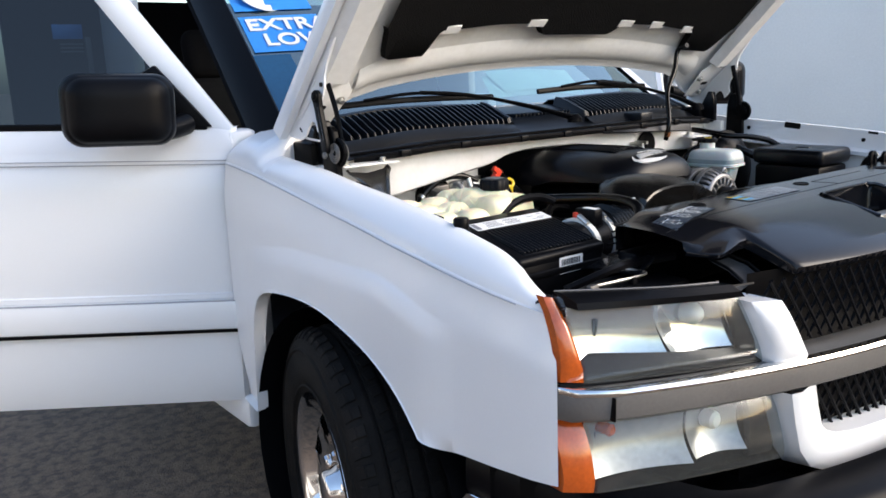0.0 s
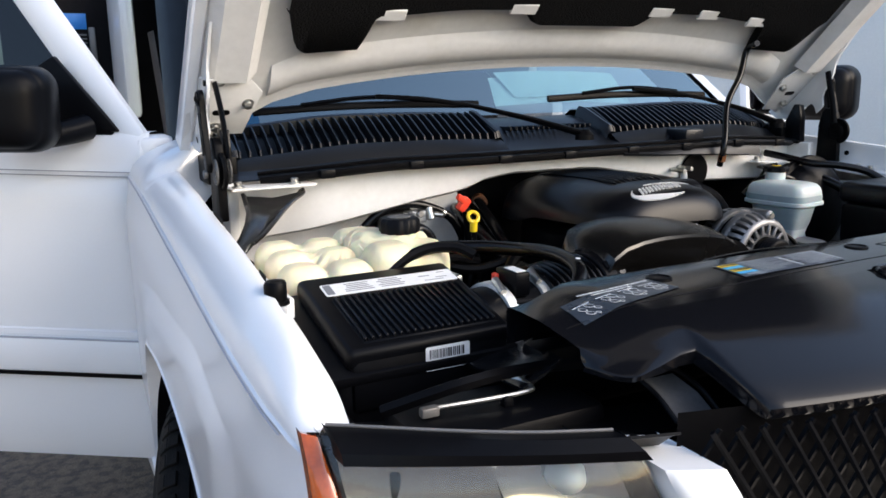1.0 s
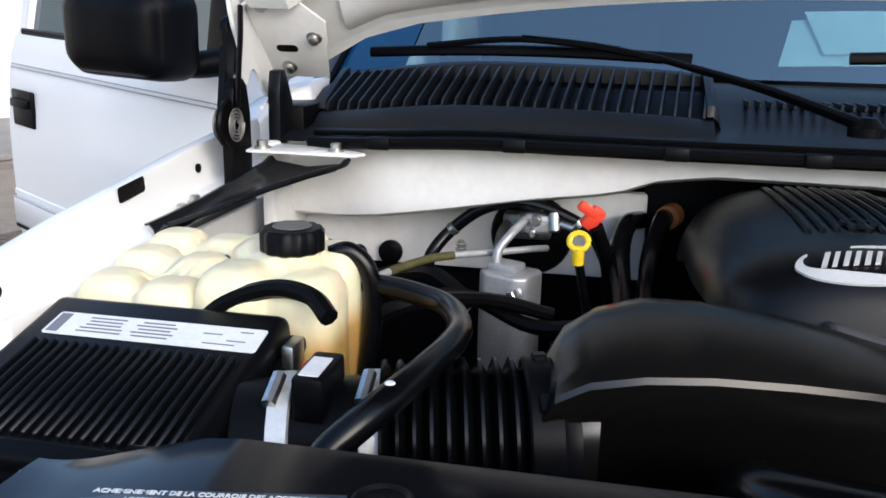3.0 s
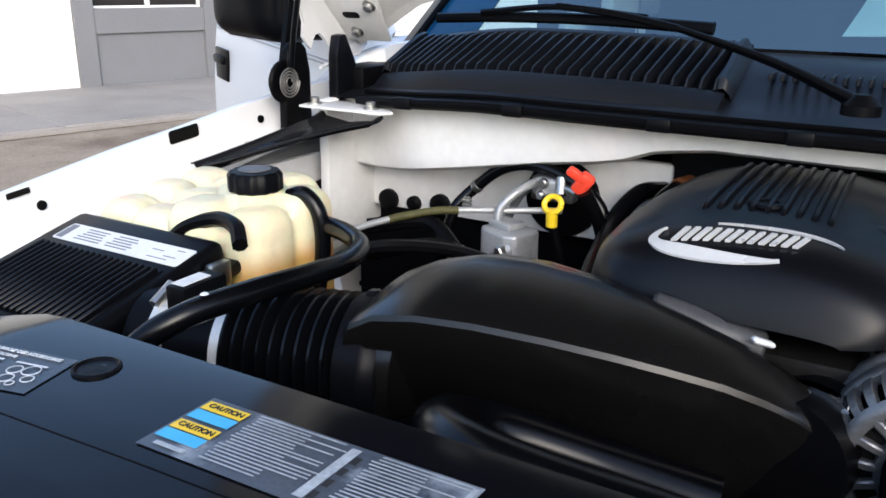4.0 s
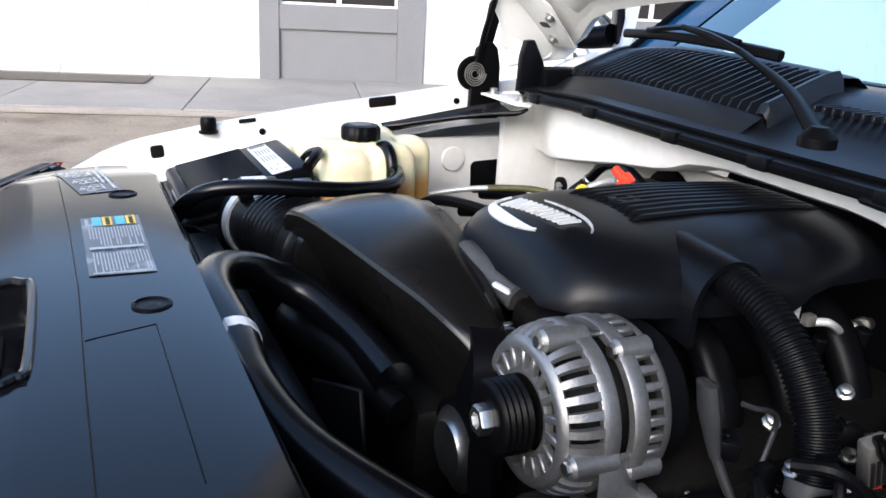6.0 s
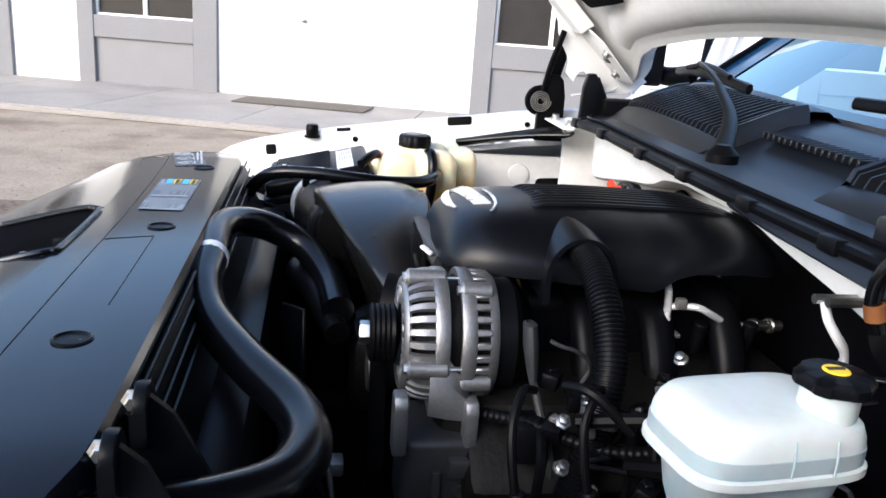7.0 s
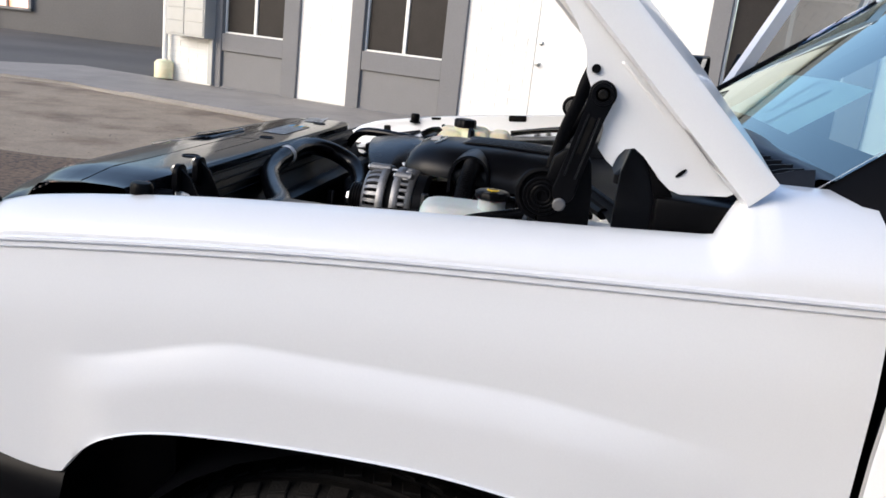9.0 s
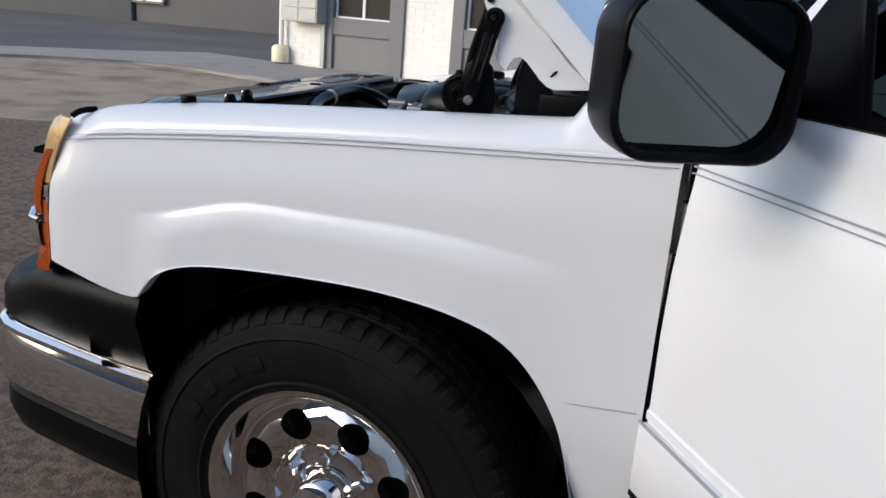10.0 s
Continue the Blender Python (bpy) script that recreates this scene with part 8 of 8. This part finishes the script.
for r, h in ((0.029, 0.0), (0.0315, 0.002), (0.0315, 0.020), (0.028, 0.0245), (0.014, 0.0255)):
    cap.append([(-0.617 + r * (1 + (0.06 if k % 4 < 2 and h < 0.025 else 0)) * math.cos(2 * math.pi * k / 48), 2.222 + r * (1 + (0.06 if k % 4 < 2 and h < 0.025 else 0)) * math.sin(2 * math.pi * k / 48), 1.127 + h) for k in range(48)])
b = sheet(cap, closed=True)
b.faces.new(list(b.verts)[-48:])
part("cap", b, PLASTIC, res, "black ribbed pressure cap")
part("cap_mark", lathe([(0.020, 0), (0.019, 0.001), (0.0, 0.001)], 20, pose(-0.617, 2.222, 1.1527)), TRIM, res)

# brake fluid reservoir
def reservoir_at(z, k):
    return ((0.470, 2.391, z), (0.057 * k, 0.008, 0), (-0.010 * k, 0.080 * k, 0))


bf = part("brake_fluid_reservoir", loft([reservoir_at(z, k) for z, k in ((0.985, 0.60), (1.020, 0.72), (1.045, 0.78), (1.058, 0.82), (1.0625, 0.95), (1.0645, 1.03), (1.0715, 1.03), (1.0730, 0.985), (1.082, 0.985), (1.096, 0.965), (1.105, 0.92), (1.1115, 0.84), (1.1145, 0.72), (1.1155, 0.5))], 36, 4.4), MILK, truck, "milky white brake fluid reservoir", smooth=50)
part("fluid_band", loft([reservoir_at(z, k) for z, k in ((1.0735, 0.9910), (1.0870, 0.9900), (1.0873, 0.9820))], 36, 4.4), MILKGREY, bf, "greyer band where the fluid stands")
part("lower_chamber", loft([reservoir_at(z, k) for z, k in ((0.990, 0.60), (1.020, 0.735), (1.045, 0.795), (1.056, 0.83), (1.0575, 0.815))], 36, 4.4), MILKGREY, bf, "greyer lower chamber full of fluid")
for dy in (-0.034, 0.002, 0.038):
    part("moulding_rib", tube([(0.5272, 2.391 + dy, 1.073), (0.5268, 2.391 + dy, 1.088), (0.5240, 2.391 + dy, 1.102)], 0.0012, 6), MILKGREY, bf)
cap = []
for r, h in ((0.025, 0.0), (0.0285, 0.002), (0.0285, 0.010), (0.026, 0.0135), (0.011, 0.0145)):
    lobe = [r * (1 + (0.09 if k % 8 < 4 and h < 0.012 else 0)) for k in range(48)]
    cap.append([(0.492 + q * math.cos(2 * math.pi * k / 48), 2.437 + q * math.sin(2 * math.pi * k / 48), 1.133 + h) for k, q in enumerate(lobe)])
b = sheet(cap, closed=True)
b.faces.new(list(b.verts)[-48:])
part("cap", b, PLASTIC, bf, "black screw cap with yellow mark")
part("cap_mark", lathe([(0.011, 0), (0.010, 0.001), (0.0, 0.001)], 20, pose(0.492, 2.437, 1.1477)), YELLOW, bf, "yellow warning mark")
part("cap_line", box(0.491, 2.437, 1.1492, 0.004, 0.015, 0.0008), INK, bf)
part("neck", rod((0.490, 2.437, 1.110), (0.491, 2.437, 1.135), 0.0235, n=20), MILK, bf)
part("master_cylinder", box(0.475, 2.385, 0.955, 0.07, 0.20, 0.06, 0.012), ALLOY, truck, "cast brake master cylinder")
part("brake_line", tube([(0.50, 2.46, 0.96), (0.56, 2.47, 0.99), (0.60, 2.45, 1.0), (0.60, 2.42, 0.93)], 0.004, 6), STEEL, truck, "steel brake line")
bo = part("brake_booster", lathe([(0.03, -0.050), (0.07, -0.042), (0.105, -0.030), (0.122, -0.012), (0.126, 0.0), (0.139, 0.004), (0.142, 0.010), (0.139, 0.018), (0.128, 0.022), (0.12, 0.06)], 48, Matrix.Translation((0.695, 2.50, 1.015)) @ Matrix(((1, 0, 0, 0), (0, 0, 1, 0), (0, 1, 0, 0), (0, 0, 0, 1)))), PLASTIC, truck, "large black brake booster drum")
hose("vacuum_line", [(0.455, 2.450, 1.125), (0.478, 2.462, 1.134), (0.492, 2.480, 1.138), (0.505, 2.505, 1.139), (0.550, 2.516, 1.139), (0.592, 2.526, 1.138), (0.610, 2.545, 1.136), (0.60, 2.570, 1.125)], 0.0034, "thin black vacuum line")
hose("ledge_hose", [(0.775, 2.350, 1.10), (0.754, 2.384, 1.122), (0.705, 2.425, 1.136), (0.662, 2.465, 1.140), (0.645, 2.51, 1.148), (0.642, 2.546, 1.153), (0.635, 2.60, 1.160)], 0.0095, "black hose bent over the cowl corner")
hose("ledge_hose", [(0.735, 2.40, 1.06), (0.715, 2.44, 1.085), (0.70, 2.48, 1.10), (0.69, 2.53, 1.105), (0.70, 2.58, 1.09)], 0.012, "black bent hose")
hose("booster_hose", [(0.51, 2.55, 1.06), (0.545, 2.53, 1.10), (0.585, 2.50, 1.108), (0.63, 2.49, 1.09), (0.66, 2.49, 1.05)], 0.010, "black vacuum hose")

# fuse box and battery
fb = part("fuse_box", box(0.693, 2.23, 0.98, 0.17, 0.22, 0.16, 0.012), PLASTIC, truck, "black fuse box")
part("lid", box(0.692, 2.228, 1.086, 0.185, 0.236, 0.050, 0.016, 3), SATIN, fb, "smooth black fuse box lid")
part("lid_mark", tube([(0.680 + x, 2.215 + y, 1.1115) for x, y in rounded(0.022, 0.044, 0.005, 3)] + [(0.691, 2.232, 1.1115)], 0.0015, 5, straight=True), GLOSSY, fb, "embossed mark")
part("lid_arrow", prism([(-0.008, -0.006), (0.008, -0.006), (0.0, 0.008)], 0.002, pose(0.628, 2.218, 1.1110)), GLOSSY, fb)
part("latch", box(0.696, 2.340, 1.068, 0.04, 0.012, 0.04, 0.004), PLASTIC, fb)
bt = part("battery", box(0.665, 1.985, 0.935, 0.19, 0.165, 0.175, 0.006), PLASTIC, truck, "black car battery with white labels")
part("top", box(0.665, 1.985, 1.028, 0.185, 0.16, 0.014, 0.005), SATIN, bt)
part("terminal_boot", lathe([(0.011, 0), (0.011, 0.018), (0.009, 0.025), (0.004, 0.027)], 14, pose(0.607, 1.979, 1.034)), TRIM, bt, "grey terminal cap")
lb, m = flat_label("label", 0.61, 1.928, 1.0352, 0.05, 0.040, 0, bt, LABEL, "white barcode label")
bars(lb, m, [(-0.016 + 0.004 * k, 0.002, 0.002, 0.022) for k in range(9)], INK, "barcode")
bars(lb, pose(0.665, 1.955, 1.0356), [(0.0, -0.018 + 0.006 * k, 0.05, 0.0032) for k in range(7)], INK_WHITE)
part("clamp_bar", box(0.665, 1.90, 1.036, 0.20, 0.018, 0.010, 0.003), TRIM, bt, "grey hold-down bar")
part("battery_cable", tube([(0.607, 1.99, 1.04), (0.58, 2.03, 1.03), (0.54, 2.06, 0.98), (0.50, 2.1, 0.90)], 0.009, 8), RUBBER, truck, "black battery cable")
part("tray", box(0.665, 2.08, 0.83, 0.24, 0.42, 0.03, 0.006), PLASTIC, truck, "black battery tray")

# small hardware on the driver side of the engine
rng = random.Random(12)
for x, y, z in ((0.20, 2.30, 1.0), (0.26, 2.29, 0.97), (0.28, 2.41, 1.02), (0.33, 2.44, 1.0), (0.22, 2.43, 1.0), (0.25, 2.50, 1.015), (0.31, 2.53, 1.0), (0.36, 2.36, 0.95), (0.24, 2.34, 0.93), (0.29, 2.33, 0.90), (0.19, 2.27, 0.94), (0.34, 2.50, 0.97)):
    hw = part("connector", box(0, 0, 0, 0.022, 0.030, 0.020, 0.004, 2, pose(x, y, z, rng.uniform(-20, 20), rng.uniform(-20, 20), rng.uniform(0, 90))), PLASTIC, truck, "black wiring connector")
    part("connector_clip", box(0, 0, 0.011, 0.010, 0.012, 0.006, 0.001, 1, pose(x, y, z, 0, 0, rng.uniform(0, 90))), rng.choice((PLASTIC, TRIM, TRIM)), hw)
for k in range(14):
    x, y, z = rng.uniform(0.18, 0.38), rng.uniform(2.27, 2.58), rng.uniform(0.93, 1.02)
    part("bolt", lathe([(0.009, 0), (0.009, 0.003), (0.006, 0.004), (0.006, 0.011), (0.004, 0.012)], 8, pose(x, y, z, rng.uniform(-30, 30), rng.uniform(0, 50), 0)), STEEL, truck, "small steel bolt head")
for k in range(12):
    p = Vector((rng.uniform(0.18, 0.32), rng.uniform(2.30, 2.56), rng.uniform(0.93, 1.0)))
    pts = [p]
    for _ in range(4):
        pts.append(pts[-1] + Vector((rng.uniform(-0.02, 0.05), rng.uniform(-0.03, 0.06), rng.uniform(-0.03, 0.025))))
    part("wire", tube(pts, rng.choice((0.0022, 0.003, 0.004)), 7), rng.choice((RUBBER, RUBBER, PLASTIC, GREYPLASTIC)), truck, "thin engine wire")

# pale grey plug beside the corrugated hose
gc = part("grey_connector", box(0, 0, 0, 0.018, 0.026, 0.052, 0.003, 2, pose(0.262, 2.420, 0.995, 18, 8, -10)), TRIM, truck, "pale grey wiring connector")
for k in range(4):
    part("connector_slot", box(0.0095, -0.009 + 0.006 * k, -0.006, 0.002, 0.003, 0.030, 0.0, 1, pose(0.262, 2.420, 0.995, 18, 8, -10)), INK, gc)
part("connector_lead", tube([(0.262, 2.430, 0.97), (0.262, 2.445, 0.94), (0.25, 2.45, 0.90)], 0.004, 7), RED, gc, "thin red lead")

# leads, clips and pipes over the driver-side valve cover
for k in range(4):
    y = 2.26 + 0.075 * k
    ld = part("spark_lead", tube([(0.27, y, 1.02), (0.295 + 0.01 * (k % 2), y - 0.02, 1.03), (0.325, y - 0.035, 1.0), (0.345, y - 0.03, 0.94), (0.35, y - 0.01, 0.88)], 0.0048, 8), RUBBER, truck, "black spark plug lead")
    part("lead_boot", rod((0.345, y - 0.03, 0.945), (0.351, y - 0.012, 0.885), 0.009, n=10, bev=0.002), PLASTIC, ld)
    part("cover_bolt", lathe([(0.009, 0), (0.009, 0.003), (0.006, 0.004), (0.006, 0.010), (0.004, 0.011)], 6, pose(0.285, y + 0.03, 0.990, 0, 40, 0)), STEEL, ld, "small steel bolt")
loom = part("ribbed_loom", tube([(0.20, 2.22, 0.955), (0.245, 2.27, 0.965), (0.285, 2.34, 0.955), (0.305, 2.42, 0.965), (0.30, 2.52, 0.985), (0.30, 2.58, 1.0)], 0.008, 10, ribs=0.001, pitch=0.008), PLASTIC, truck, "ribbed black wiring loom")
for x, y, z in ((0.255, 2.285, 0.965), (0.300, 2.39, 0.962), (0.301, 2.52, 0.987)):
    part("loom_clip", box(x, y, z, 0.020, 0.008, 0.020, 0.003), PLASTIC, loom, "black loom clip")
